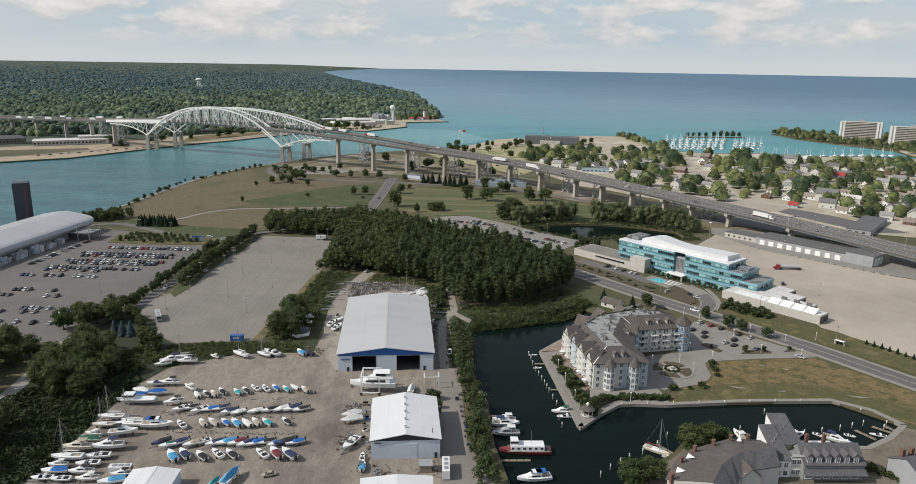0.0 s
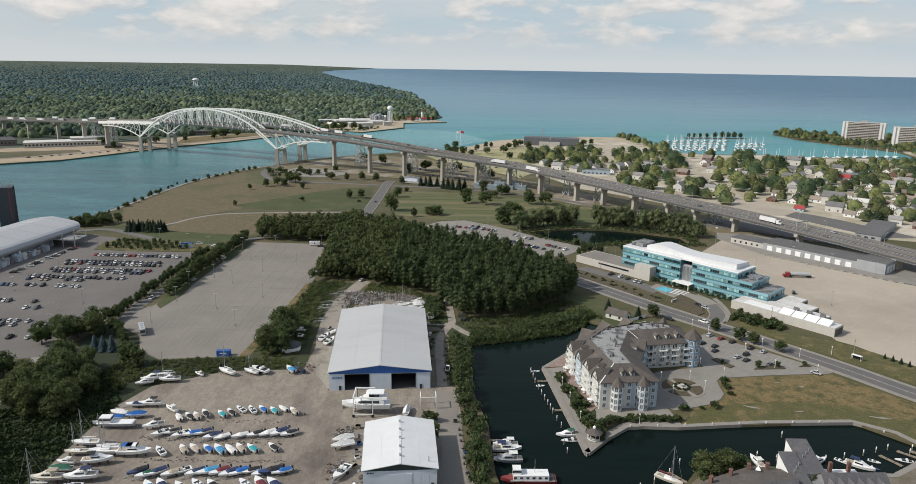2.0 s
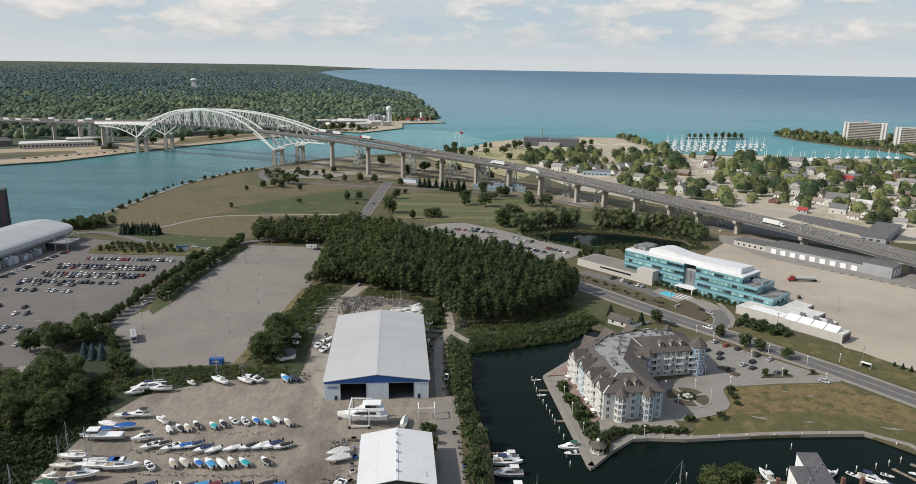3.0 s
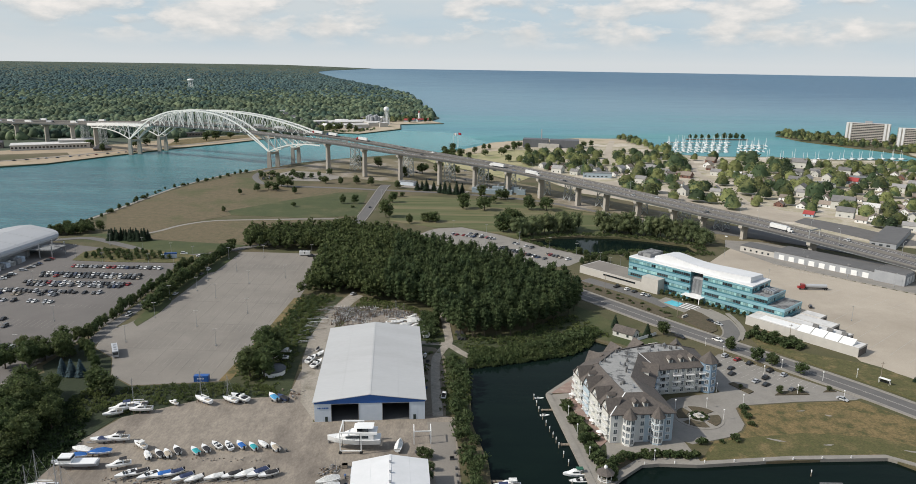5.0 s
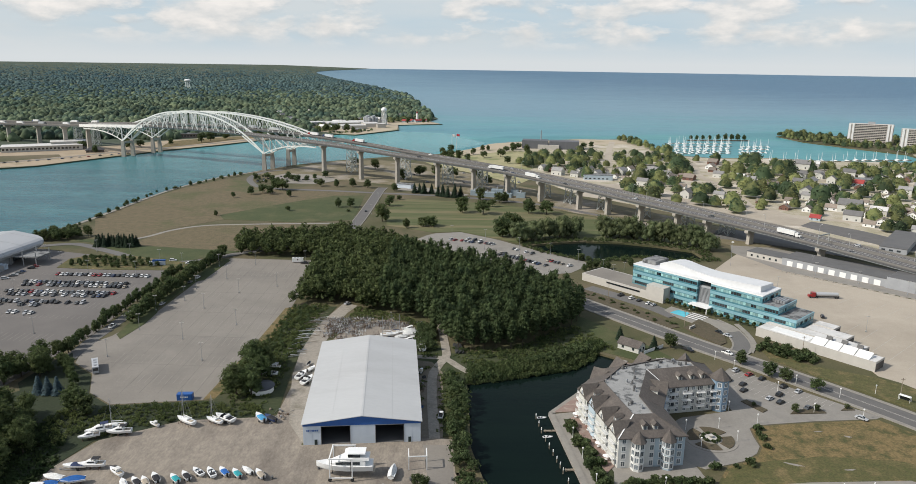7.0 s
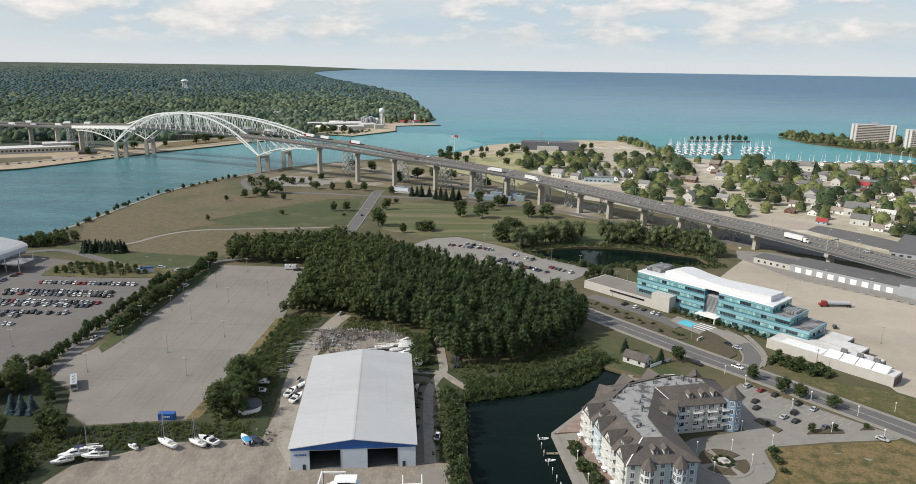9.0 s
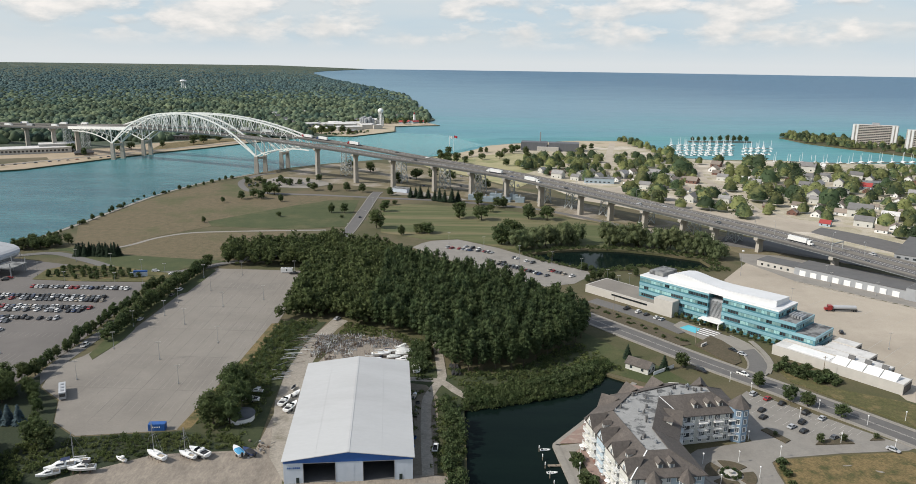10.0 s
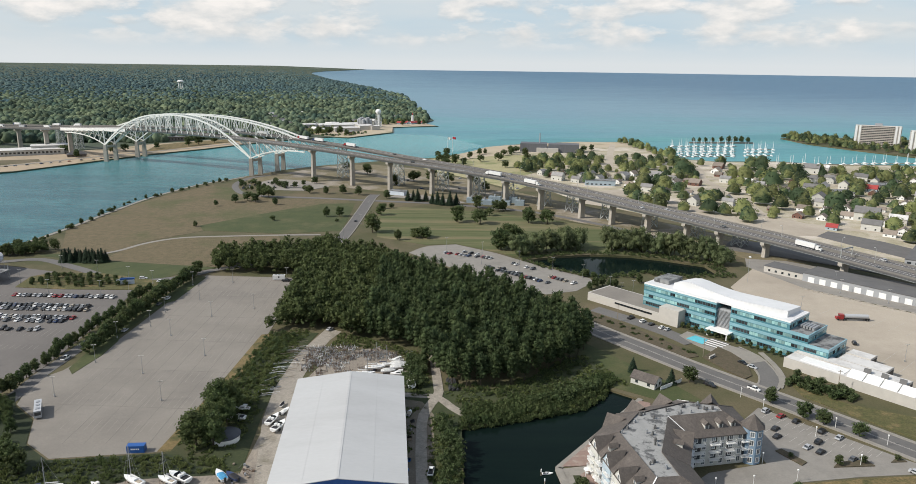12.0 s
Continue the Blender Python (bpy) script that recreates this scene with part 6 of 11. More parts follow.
def leaves(n, blobs, size, droop=0.0, core=0.74, out=(0.72, 1.06)):
    """Leaf clusters over the lumps of a crown: an (n, 4, 3) array, and the dark body inside."""
    b = np.array(blobs, float)
    area = (b[:, 3] * b[:, 4]) + b[:, 3] * b[:, 5]
    pick = RS.choice(len(b), n, p=area / area.sum())
    d = RS.normal(size=(n, 3))
    d /= np.linalg.norm(d, axis=1, keepdims=True)
    d[:, 2] = np.where(d[:, 2] < -0.35, -d[:, 2] * 0.6, d[:, 2])
    pos = b[pick, :3] + d * b[pick, 3:] * RS.uniform(*out, (n, 1))
    nrm = d * 0.45 + RS.normal(size=(n, 3)) * 0.75
    nrm /= np.linalg.norm(nrm, axis=1, keepdims=True)
    u = np.cross(nrm, RS.normal(size=(n, 3)))
    u /= np.linalg.norm(u, axis=1, keepdims=True) + 1e-9
    if droop:
        u = u * (1 - droop) + np.array([0, 0, -1.0]) * droop
    v = np.cross(nrm, u)
    s = size * RS.uniform(0.6, 1.35, (n, 1))
    a, c = u * s * (1 + droop * 1.6), v * s * 0.75
    q = np.stack([pos - a - c * 0.6, pos + a * 0.3 - c, pos + a + c * 0.5, pos - a * 0.4 + c], 1)
    cv = np.concatenate([k[:3] + OCT * k[3:] * core for k in b])
    cf = np.concatenate([OCT_F + 6 * i for i in range(len(b))])
    return q, cv, cf


def broad_blobs(r, h, lumps, seed, low=0.08):
    g = random.Random(seed)
    out = [(0, 0, h * 0.56, r * 0.8, r * 0.8, h * 0.36)]
    for k in range(lumps):
        a = 2 * math.pi * (k / lumps) + g.uniform(-0.4, 0.4)
        rr = r * g.uniform(0.45, 0.72)
        z = h * g.uniform(low + 0.14, 0.80)
        s = r * (0.2 + 0.3 * g.random() ** 1.5)
        rr *= 1.0 + 0.35 * (0.5 - s / r)
        out.append((math.cos(a) * rr, math.sin(a) * rr, z, s, s, s * g.uniform(0.75, 1.2)))
    out.append((g.uniform(-0.2, 0.2) * r, g.uniform(-0.2, 0.2) * r, h * 0.86, r * 0.42, r * 0.42, h * 0.13))
    return out


def poplar_blobs(h, r, seed):
    g = random.Random(seed)
    return [(g.uniform(-0.25, 0.25) * r, g.uniform(-0.25, 0.25) * r, h * z, r * k, r * k, h * 0.12) for z, k in ((0.3, 0.85), (0.44, 1.05), (0.58, 1.1), (0.7, 1.05), (0.82, 0.9), (0.91, 0.62))]


def conifer_leaves(h, r, n):
    z = h * (0.06 + 0.92 * RS.uniform(0, 1, n) ** 1.35)
    rad = r * (1 - z / h) * RS.uniform(0.65, 1.1, n) + 0.08
    a = RS.uniform(0, 2 * np.pi, n)
    pos = np.stack([np.cos(a) * rad, np.sin(a) * rad, z], 1)
    out = np.stack([np.cos(a), np.sin(a), -0.35 * np.ones(n)], 1)
    side = np.stack([-np.sin(a), np.cos(a), np.zeros(n)], 1)
    s = (0.35 + 0.5 * (1 - z / h))[:, None] * r * 0.3
    q = np.stack([pos - out * s - side * s * 0.7, pos + out * s * 0.6 - side * s, pos + out * s * 1.4 + side * s * 0.2, pos - out * s * 0.2 + side * s], 1)
    k = 8
    cv = np.array([(math.cos(2 * math.pi * i / k) * r * 0.72, math.sin(2 * math.pi * i / k) * r * 0.72, h * 0.06) for i in range(k)] + [(0, 0, h * 0.95)])
    cf = np.array([(i, (i + 1) % k, k) for i in range(k)])
    return q, cv, cf


def trunk_mesh(h, r, limbs, seed):
    g = random.Random(seed)
    mb = Mesh()
    mb.cyl((0, 0, -0.2), (0, 0, h * 0.5), r, r * 0.62, 7)
    mb.cyl((0, 0, h * 0.5), (g.uniform(-0.3, 0.3), g.uniform(-0.3, 0.3), h * 0.82), r * 0.62, r * 0.2, 6)
    for k in range(limbs):
        a = 2 * math.pi * k / max(1, limbs) + g.uniform(-0.5, 0.5)
        z = h * g.uniform(0.26, 0.5)
        mb.cyl((0, 0, z), (math.cos(a) * h * 0.2, math.sin(a) * h * 0.2, z + h * g.uniform(0.15, 0.26)), r * 0.42, r * 0.12, 5)
    mb.mats = [M["bark"]]
    return mb.data("trunk")


TREES = {}


def tree_kind(key, name, label, arrays, mat, trunk):
    t = thing(name, label, "tree")
    part("trunk", trunk, None, t)
    part("crown", quads("crown", arrays[0], M[mat], (arrays[1], arrays[2])), None, t)
    TREES[key] = [t, False]


for k in range(4):
    hh, rr = ((9.0, 4.2), (10.5, 4.4), (8.0, 3.0), (10.0, 5.0))[k]
    tree_kind("broad%d" % k, "broadleaf_tree", "full green broadleaf tree standing in grass", leaves(720, broad_blobs(rr, hh, 18, 20 + k), 0.34, 0.0, 0.8, (0.78, 1.2)), "leafdark" if k % 2 else "leaf", trunk_mesh(hh, 0.28, 4, k))
for k in range(3):
    tree_kind("big%d" % k, "tall_tree", "tall dense green tree with an uneven crown", leaves(1950, broad_blobs(6.2, 16.0, 28, 80 + k, 0.02) + broad_blobs(4.4, 15.5, 14, 86 + k, 0.02)[1:], 0.36, 0.0, 0.76, (0.75, 1.22)), "leafdark", trunk_mesh(15, 0.4, 5, k + 20))
tree_kind("willow0", "willow_tree", "pale green weeping willow by the pond", leaves(1500, broad_blobs(8.2, 15.5, 22, 31, 0.0), 0.42, 0.4, 0.8, (0.8, 1.15)), "willow", trunk_mesh(11, 0.4, 4, 5))
tree_kind("willow1", "willow_tree", "pale green weeping willow by the pond", leaves(1500, broad_blobs(9.0, 14.0, 24, 33, 0.0), 0.42, 0.4, 0.8, (0.8, 1.15)), "willow", trunk_mesh(10, 0.4, 4, 6))
tree_kind("conifer", "conifer_tree", "dark conical conifer tree", conifer_leaves(9.0, 2.6, 380), "conifer", trunk_mesh(8, 0.2, 0, 7))
tree_kind("spruce", "spruce_tree", "blue-grey spruce tree beside the drive", conifer_leaves(8.0, 2.3, 380), "blueconifer", trunk_mesh(7, 0.2, 0, 8))
tree_kind("pyramid", "young_tree", "upright egg-shaped young street tree", leaves(300, poplar_blobs(6.0, 1.9, 41), 0.42), "leaf", trunk_mesh(5, 0.16, 3, 9))
shrub_q = (leaves(150, [(0, 0, 0.8, 1.0, 1.0, 0.8), (0.7, 0.3, 0.6, 0.7, 0.7, 0.6), (-0.6, -0.3, 0.6, 0.7, 0.7, 0.6)], 0.24))
TREES["shrub"] = [tagged(new("shrub", quads("shrub", shrub_q[0], M["leaf"], shrub_q[1:])), "rounded green shrub in a garden bed", "shrub"), False]
tree_kind("poplar0", "poplar_tree", "tall dark poplar at the wood's edge", leaves(420, poplar_blobs(18, 2.9, 51), 0.55), "poplar", trunk_mesh(16, 0.26, 4, 11))


def plant(key, x, y, s=1.0, tall=1.0, group="", z=0.0):
    t, used = TREES[key]
    m = Matrix.LocRotScale((x, y, z), Euler((0, 0, RS.uniform(0, 6.283))), (s, s, s * tall))
    if used:
        t = copy_thing(t, m)
    else:
        TREES[key][1] = True
        t.matrix_basis = m
    if group:
        t["group"] = group
    return t


def scatter(name, label, category, kinds, places, mat):
    """Many plants in one mesh. places: (x, y, z, size, tall, turn)."""
    qs, cvs, cfs, base = [], [], [], 0
    for i, (x, y, z, s, tall, turn) in enumerate(places):
        q, cv, cf = kinds[i % len(kinds)]
        c, sn = math.cos(turn) * s, math.sin(turn) * s
        rot = np.array([[c, -sn, 0], [sn, c, 0], [0, 0, s * tall]])
        off = np.array([x, y, z])
        qs.append(q @ rot.T + off)
        cvs.append(cv @ rot.T + off)
        cfs.append(cf + base)
        base += len(cv)
    me = quads(name, np.concatenate(qs), mat, (np.concatenate(cvs), np.concatenate(cfs)))
    return tagged(new(name, me), label, category, "", "stuff")


def fill(poly, gap, jitter, size, tall=(0.9, 1.15), seed=1, z=0.0, skip=None):
    g = random.Random(seed)
    xs, ys = [p[0] for p in poly], [p[1] for p in poly]
    out, y, row = [], min(ys), 0
    while y < max(ys):
        x = min(xs) + (gap / 2 if row % 2 else 0)
        while x < max(xs):
            p = (x + g.uniform(-1, 1) * jitter, y + g.uniform(-1, 1) * jitter)
            if inside(p, poly) and not (skip and skip(*p)):
                out.append((p[0], p[1], z, g.uniform(*size), g.uniform(*tall), g.uniform(0, 6.28)))
            x += gap
        y += gap * 0.87
        row += 1
    return out


# the poplar wood behind the big shed
WOOD = [(-84, 434), (-62, 438), (-48, 424), (-30, 416), (-12, 402), (-6, 378), (6, 372), (28, 375), (50, 392), (66, 412), (70, 430), (47, 468), (23, 488), (-11, 517), (-50, 566), (-80, 566), (-88, 524)]
pop = [leaves(265, poplar_blobs(16.5, 2.5, 60 + k), 0.36, 0.4, out=(0.75, 1.22)) for k in range(5)]
mixed = [leaves(225, broad_blobs(4.0, 13.5, 9, 70 + k, 0.05), 0.55, out=(0.7, 1.2)) for k in range(4)]
spots = fill(WOOD, 4.7, 1.7, (0.85, 1.18), (0.82, 1.2), 3)
front_right = [p for p in spots if p[0] > -38 and p[1] < 520]
scatter("poplar_wood", "dense dark wood of close-planted poplars", "wood", pop, front_right, M["poplar"])
rest = [p for p in spots if not (p[0] > -38 and p[1] < 520)] + fill([(-160, 552), (-148, 534), (-90, 529), (-74, 590), (-84, 600), (-100, 584), (-125, 568), (-152, 560)], 5.8, 1.8, (0.8, 1.15), (0.85, 1.15), 4) \
    + fill([(-88, 428), (-80, 434), (-84, 470), (-89, 470)], 5, 1.5, (0.6, 0.8), (0.8, 1.0), 9)
scatter("mixed_wood", "mixed green wood beyond the empty lot", "wood", mixed, rest, M["leafdark"])
for x, y in ((4, 371), (10, 370), (16, 370.5), (22, 371.5), (29, 372), (35, 376), (41, 381), (47, 387), (53, 392), (58, 398), (63, 404), (67, 411), (70, 419), (71, 427)):
    plant("poplar0", x, y, RS.uniform(0.85, 1.0), 1.0, "poplars at the wood's edge")

# scrub and reeds
reeds = [leaves(56, [(0, 0, 0.9, 1.3, 1.3, 1.0), (0.8, 0.5, 0.7, 0.9, 0.9, 0.8)], 0.32, 0.35, 0.55, (0.6, 1.25)) for _ in range(4)]
bushes = [leaves(125, broad_blobs(1.9, 3.4, 7, 90 + k, 0.0), 0.24, 0.0, 0.6, (0.65, 1.25)) for k in range(4)]
scatter("bank_reeds", "tall green reeds along the basin bank", "reeds", reeds,
        fill([(8, 336), (26, 342), (55, 353), (70, 370), (76, 376), (70, 384), (50, 366), (26, 356), (8, 350)], 2.0, 0.9, (0.8, 1.5), seed=5)
        + fill([(7, 334.5), (27, 340), (56, 350.6), (71.5, 368), (69.5, 370.5), (54.5, 353), (25.5, 342), (7, 337)], 1.5, 0.6, (0.7, 1.2), seed=35, z=-1.2)
        + fill([(-12, 366), (0, 368), (26, 358), (50, 368), (64, 396), (58, 398), (28, 370), (0, 371)], 3.4, 1.5, (0.6, 1.1), seed=6), M["reed"])
scatter("yard_scrub", "rough scrub along the boatyard edge", "scrub", reeds,
        fill([(-152, 296), (-141, 284), (-137, 276), (-133, 290), (-136, 304), (-148, 308)], 2.4, 1.1, (0.5, 1.0), seed=57)
        + fill([(-134, 309), (-98, 315), (-72, 311), (-70, 304), (-98, 302), (-124, 287), (-136, 292)], 2.0, 1.0, (0.4, 0.85), seed=7)
        + fill([(-86, 370), (-84, 426), (-68, 428), (-72, 395), (-71, 345), (-80, 345), (-88, 350)], 3.0, 1.5, (0.5, 1.05), seed=8), M["weed"])
scatter("pond_reeds", "green reeds and sedge round the pond", "reeds", reeds,
        fill([(50, 573), (62, 554), (78, 541), (97, 524), (130, 537), (148, 531), (190, 532), (188, 568), (157, 586), (133, 594), (104, 597), (72, 590)], 3.4, 1.3, (0.6, 1.2), seed=55, skip=lambda x, y: inside((x, y), POND)), M["reed"])
weeds = [leaves(22, [(0, 0, 0.25, 1.5, 1.5, 0.45), (1.0, 0.6, 0.2, 1.0, 1.0, 0.4)], 0.42, 0.0, 0.3, (0.5, 1.2)) for _ in range(4)]
patchy = lambda x, y: noise.noise((x * 0.09, y * 0.09, 4.0)) > 0.3
scatter("shed_weeds", "low green weeds over the scrub beside the shed", "weeds", weeds,
        fill([(-93, 322), (-74, 306), (-71, 340), (-72, 395), (-67, 434), (-83, 432), (-87, 425), (-90, 370)], 2.3, 1.2, (0.5, 1.2), seed=51, skip=patchy)
        + fill([(-16, 300), (-7, 292), (7, 290), (7, 334), (27, 341), (56, 352), (72, 370), (80, 374), (64, 408), (28, 371), (0, 371), (-13, 394), (-18, 398), (-14, 360)], 2.5, 1.3, (0.5, 1.2), seed=52,
               skip=lambda x, y: patchy(x, y) or (-11 < x < -4 and y < 348) or (-6 < x < 2 and y > 345) or 350 < y < 361 and x < 4)
        + fill([(-54, 412), (-40, 412), (-24, 408), (-14, 398), (-10, 404), (-30, 418), (-52, 430)], 2.4, 1.2, (0.6, 1.3), seed=53), M["weed"])
# weeds as dark as their ground, with the same painted shadow
M["meadowleaf"] = material("shaded_meadow_foliage", (0.024, 0.042, 0.014), (0.042, 0.06, 0.022), 0.1, 0.85, island=0.4, spec=0.15)
scatter("meadow_scrub", "dark rough scrub and weeds beside the boatyard", "scrub", weeds,
        fill([(-136, 285), (-131, 262), (-134, 240), (-135, 200), (-138, 185), (-185, 185), (-180, 250), (-150, 300)], 2.1, 1.1, (0.7, 1.3), (0.7, 1.6), seed=9), M["meadowleaf"])
scatter("bank_bushes", "leafy bushes and saplings along the basin", "bushes", bushes,
        fill([(8, 196), (13, 200), (11.5, 226), (10.5, 256), (7, 283), (6.8, 334), (-1, 340), (0.5, 290), (3.5, 250), (5.5, 226)], 2.5, 1.2, (0.45, 1.4), (0.8, 1.7), 11, skip=lambda x, y: noise.noise((x * 0.22, y * 0.13, 8.0)) > 0.28)
        + fill([(30, 352), (60, 372), (68, 372), (52, 356)], 3.0, 1.0, (0.9, 1.6), seed=12)
        + fill([(-90, 352), (-88, 426), (-66, 429), (-74, 396), (-73, 345)], 3.6, 1.8, (0.3, 0.85), seed=15, skip=lambda x, y: noise.noise((x * 0.12, y * 0.09, 2.0)) > 0.15)
        + fill([(-16, 366), (-8, 368), (-8, 398), (-16, 396)], 2.6, 1.0, (0.9, 1.5), seed=14), M["leaf"])
for poly, kind, gap, sz, gname in (
        ([(-91, 318), (-81, 314), (-78, 326), (-79, 352), (-86, 350)], "big", 7.4, (0.75, 1.12), "trees by the tank"),
        ([(-200, 326), (-184, 352), (-173, 352), (-171, 334), (-184, 320)], "big", 8.8, (0.6, 0.85), "trees between the lots"),
        ([(-178, 276), (-172, 300), (-156, 300), (-146, 287), (-140, 264), (-148, 252), (-162, 249)], "big", 8.0, (0.72, 1.1), "tall trees beside the boatyard"),
        ([(-226, 300), (-192, 304), (-186, 264), (-190, 236), (-222, 230)], "big", 10.5, (0.75, 1.1), "trees beside the drive"),
        # added mostly out of view, so that their shade falls on the meadow
        ([(-176, 240), (-160, 232), (-152, 196), (-176, 192), (-188, 225)], "big", 11.0, (0.8, 1.05), "tall trees west of the yard"),
        ([(-312, 562), (-280, 570), (-276, 590), (-308, 592)], "broad", 6.6, (0.8, 1.0), "trees by the arena"),
        ([(-252, 504), (-238, 501), (-200, 500), (-190, 508), (-214, 524), (-250, 525)], "broad", 5.2, (0.3, 0.5), "shrubby trees on the traffic island")):
    for x, y, z, s, tall, turn in fill(poly, gap, gap * 0.25, sz, seed=len(gname)):
        plant("%s%d" % (kind, RS.randint(3 if kind == "big" else 4)), x, y, s, tall, gname)
for y in np.arange(362, 500, 6.6):
    plant("broad2", -176.5 + RS.uniform(-1, 1) + (2 if y > 440 else 0), y, RS.uniform(0.62, 0.95), 1.0, "row between the lots")
for y in np.arange(402, 532, 4.8):
    plant("broad%d" % RS.randint(4), -163.5 + RS.uniform(-1, 1) + max(0, (y - 450) * 0.06), y, RS.uniform(0.75, 1.15), 1.05, "row between the lots")
for x, y, s in ((-173, 340, 0.6), (-178, 346, 0.7), (-178, 358, 0.6)):
    plant("big%d" % RS.randint(3), x, y, s, 1.0, "trees between the lots")
for x, y, s in ((-143, 305, 1.2), (-138, 303, 0.9)):
    plant("broad1", x, y, s, 1.0, "trees beside the boatyard")
for k in range(15):
    plant("conifer", -257 + 2.0 * k, 555 + RS.uniform(-1.5, 1.5), RS.uniform(0.95, 1.2), 1.0, "conifer windbreak")
for x, y, s in ((-160, 334, 0.42), (-164, 340, 0.5), (-156, 329, 0.4), (-169, 345, 0.5), (-150, 317, 0.45)):
    plant("big%d" % RS.randint(3), x, y, s, 1.15, "trees in the corner of the lot")
for x, y in ((-166, 321), (-162, 320.5), (-158, 320.5)):
    plant("spruce", x, y, 1.0, 1.0, "blue spruces")
for x, y, k, s in ((-107, 709, "broad2", 0.85), (-95.6, 710, "broad0", 0.85), (9, 692, "broad1", 1.35), (28, 685, "broad3", 1.4), (-60, 718, "broad1", 0.95), (40, 600, "broad1", 1.2),
                   (46, 604, "broad1", 1.7), (40, 600, "broad0", 1.5), (53, 608, "broad3", 1.5), (70, 691, "broad0", 1.3), (86, 688, "broad3", 1.35), (-92.7, 817, "broad0", 0.9), (-110, 824, "broad0", 0.9), (-145, 825, "broad3", 0.9), (-127, 822, "broad2", 0.8),
                   (-180, 796, "broad3", 1.3), (-188, 800, "broad1", 1.1), (-196, 778, "broad3", 1.0), (-206, 770, "broad0", 0.8), (-187, 772, "broad0", 0.85), (-207, 664, "broad2", 0.5), (-150, 690, "broad3", 0.5), (-218, 750, "pyramid", 0.8),
                   (-38, 626, "broad2", 0.8), (-60, 650, "broad1", 1.4), (46, 741, "broad0", 1.0), (52, 744, "broad2", 1.0), (-62, 800, "broad0", 0.8), (-40, 790, "conifer", 1.0), (-30, 786, "conifer", 1.2), (-22, 788, "conifer", 1.0), (-35, 796, "conifer", 0.9), (-10, 772, "conifer", 1.2), (-5, 768, "conifer", 1.1), (2, 766, "conifer", 1.3), (-15, 775, "conifer", 1.0), (8, 770, "conifer", 1.1), (28, 756, "broad1", 1.1), (38, 720, "broad3", 0.8),
                   (-95, 690, "shrub", 1.2), (-165, 760, "broad2", 0.7), (-215, 870, "broad3", 0.8), (-60, 880, "broad1", 1.1), (-40, 905, "broad3", 1.4), (-20, 915, "broad1", 1.4), (0, 900, "broad3", 1.3), (-100, 960, "broad1", 1.2), (-130, 990, "broad3", 1.2), (30, 885, "broad1", 1.2), (-5, 1040, "broad3", 1.2), (8, 1060, "broad1", 1.3), (40, 850, "broad0", 1.0), (70, 1100, "broad3", 1.3), (30, 1125, "broad1", 0.9), (82, 1162, "broad3", 1.0), (95, 1171, "broad1", 1.1), (114, 1157, "broad0", 1.2), (-4, 1150, "broad1", 1.1), (-17, 1140, "broad3", 0.9), (46, 1172, "broad0", 0.9)):
    plant(k, x, y, s * 1.25, 1.0, "park trees")
for x, y, s in ((-24, 634, 1.25), (-17, 633, 1.35), (-20, 637, 1.2), (-60, 748, 0.8), (-53, 750, 0.75), (90, 533, 0.8), (95, 529, 0.65), (120, 531, 0.55), (72, 561, 0.7)):
    plant("broad1", x, y, s, 0.72, "low dense park trees")
for k in range(26):
    a = k / 25
    plant(("broad2", "shrub", "pyramid")[k % 3], -303 + 50 * max(0, a - 0.55) / 0.45 + RS.uniform(-1, 1), 600 + 300 * a + RS.uniform(-4, 4), RS.uniform(0.5, 0.9) * (2.0 if k % 3 == 1 else 0.8), 1.0, "riverside trees")
for k in range(26):
    plant(("pyramid", "broad0", "shrub")[k % 3], -240 + RS.uniform(0, 90), 858 + RS.uniform(-22, 30), RS.uniform(0.7, 1.0), 1.0, "trees in the car park below the bridge")
for x, y, k, s in ((52, 582, 0, 0.9), (62, 590, 1, 0.95), (73, 596, 0, 0.9), (85, 599, 1, 0.95), (97, 602, 0, 0.85), (122, 601, 0, 0.95), (132, 599, 1, 0.9), (143, 596, 0, 1.0), (154, 592, 1, 0.9), (164, 586, 0, 1.0), (174, 579, 1, 0.9), (184, 572, 0, 0.95), (191, 564, 1, 0.75), (92, 612, 1, 0.85), (139, 606, 1, 0.8)):
    plant("willow%d" % k, x, y, s * 1.1, 1.08, "willows round the pond")
for x, y, s in ((92, 510, 0.8), (97, 513, 0.75), (101, 509, 0.7), (88, 506, 0.6), (105, 512, 0.6), (122, 520, 0.7)):
    plant("broad2", x, y, s, 1.0, "trees beside the wing")
for x, y, k, s in ((133, 357, "broad2", 0.85), (140.9, 345, "broad0", 0.8), (145.8, 339.7, "broad0", 0.75), (154.5, 330.5, "broad3", 0.75), (106.5, 376, "broad1", 0.85), (98, 374.5, "conifer", 0.8), (84.4, 386.5, "conifer", 0.8),
                   (155, 380, "broad0", 0.55), (161, 372, "broad3", 0.6), (167, 366, "broad0", 0.55), (163, 366, "broad2", 0.5), (157, 375, "broad2", 0.5)):
    plant(k, x, y, s, 1.0, "street trees")
for k in range(14):
    plant("conifer", 201 + 2.0 * k, 324 - 3.0 * k, 0.3 + 0.08 * RS.uniform(0, 1), 1.0, "young conifer row")
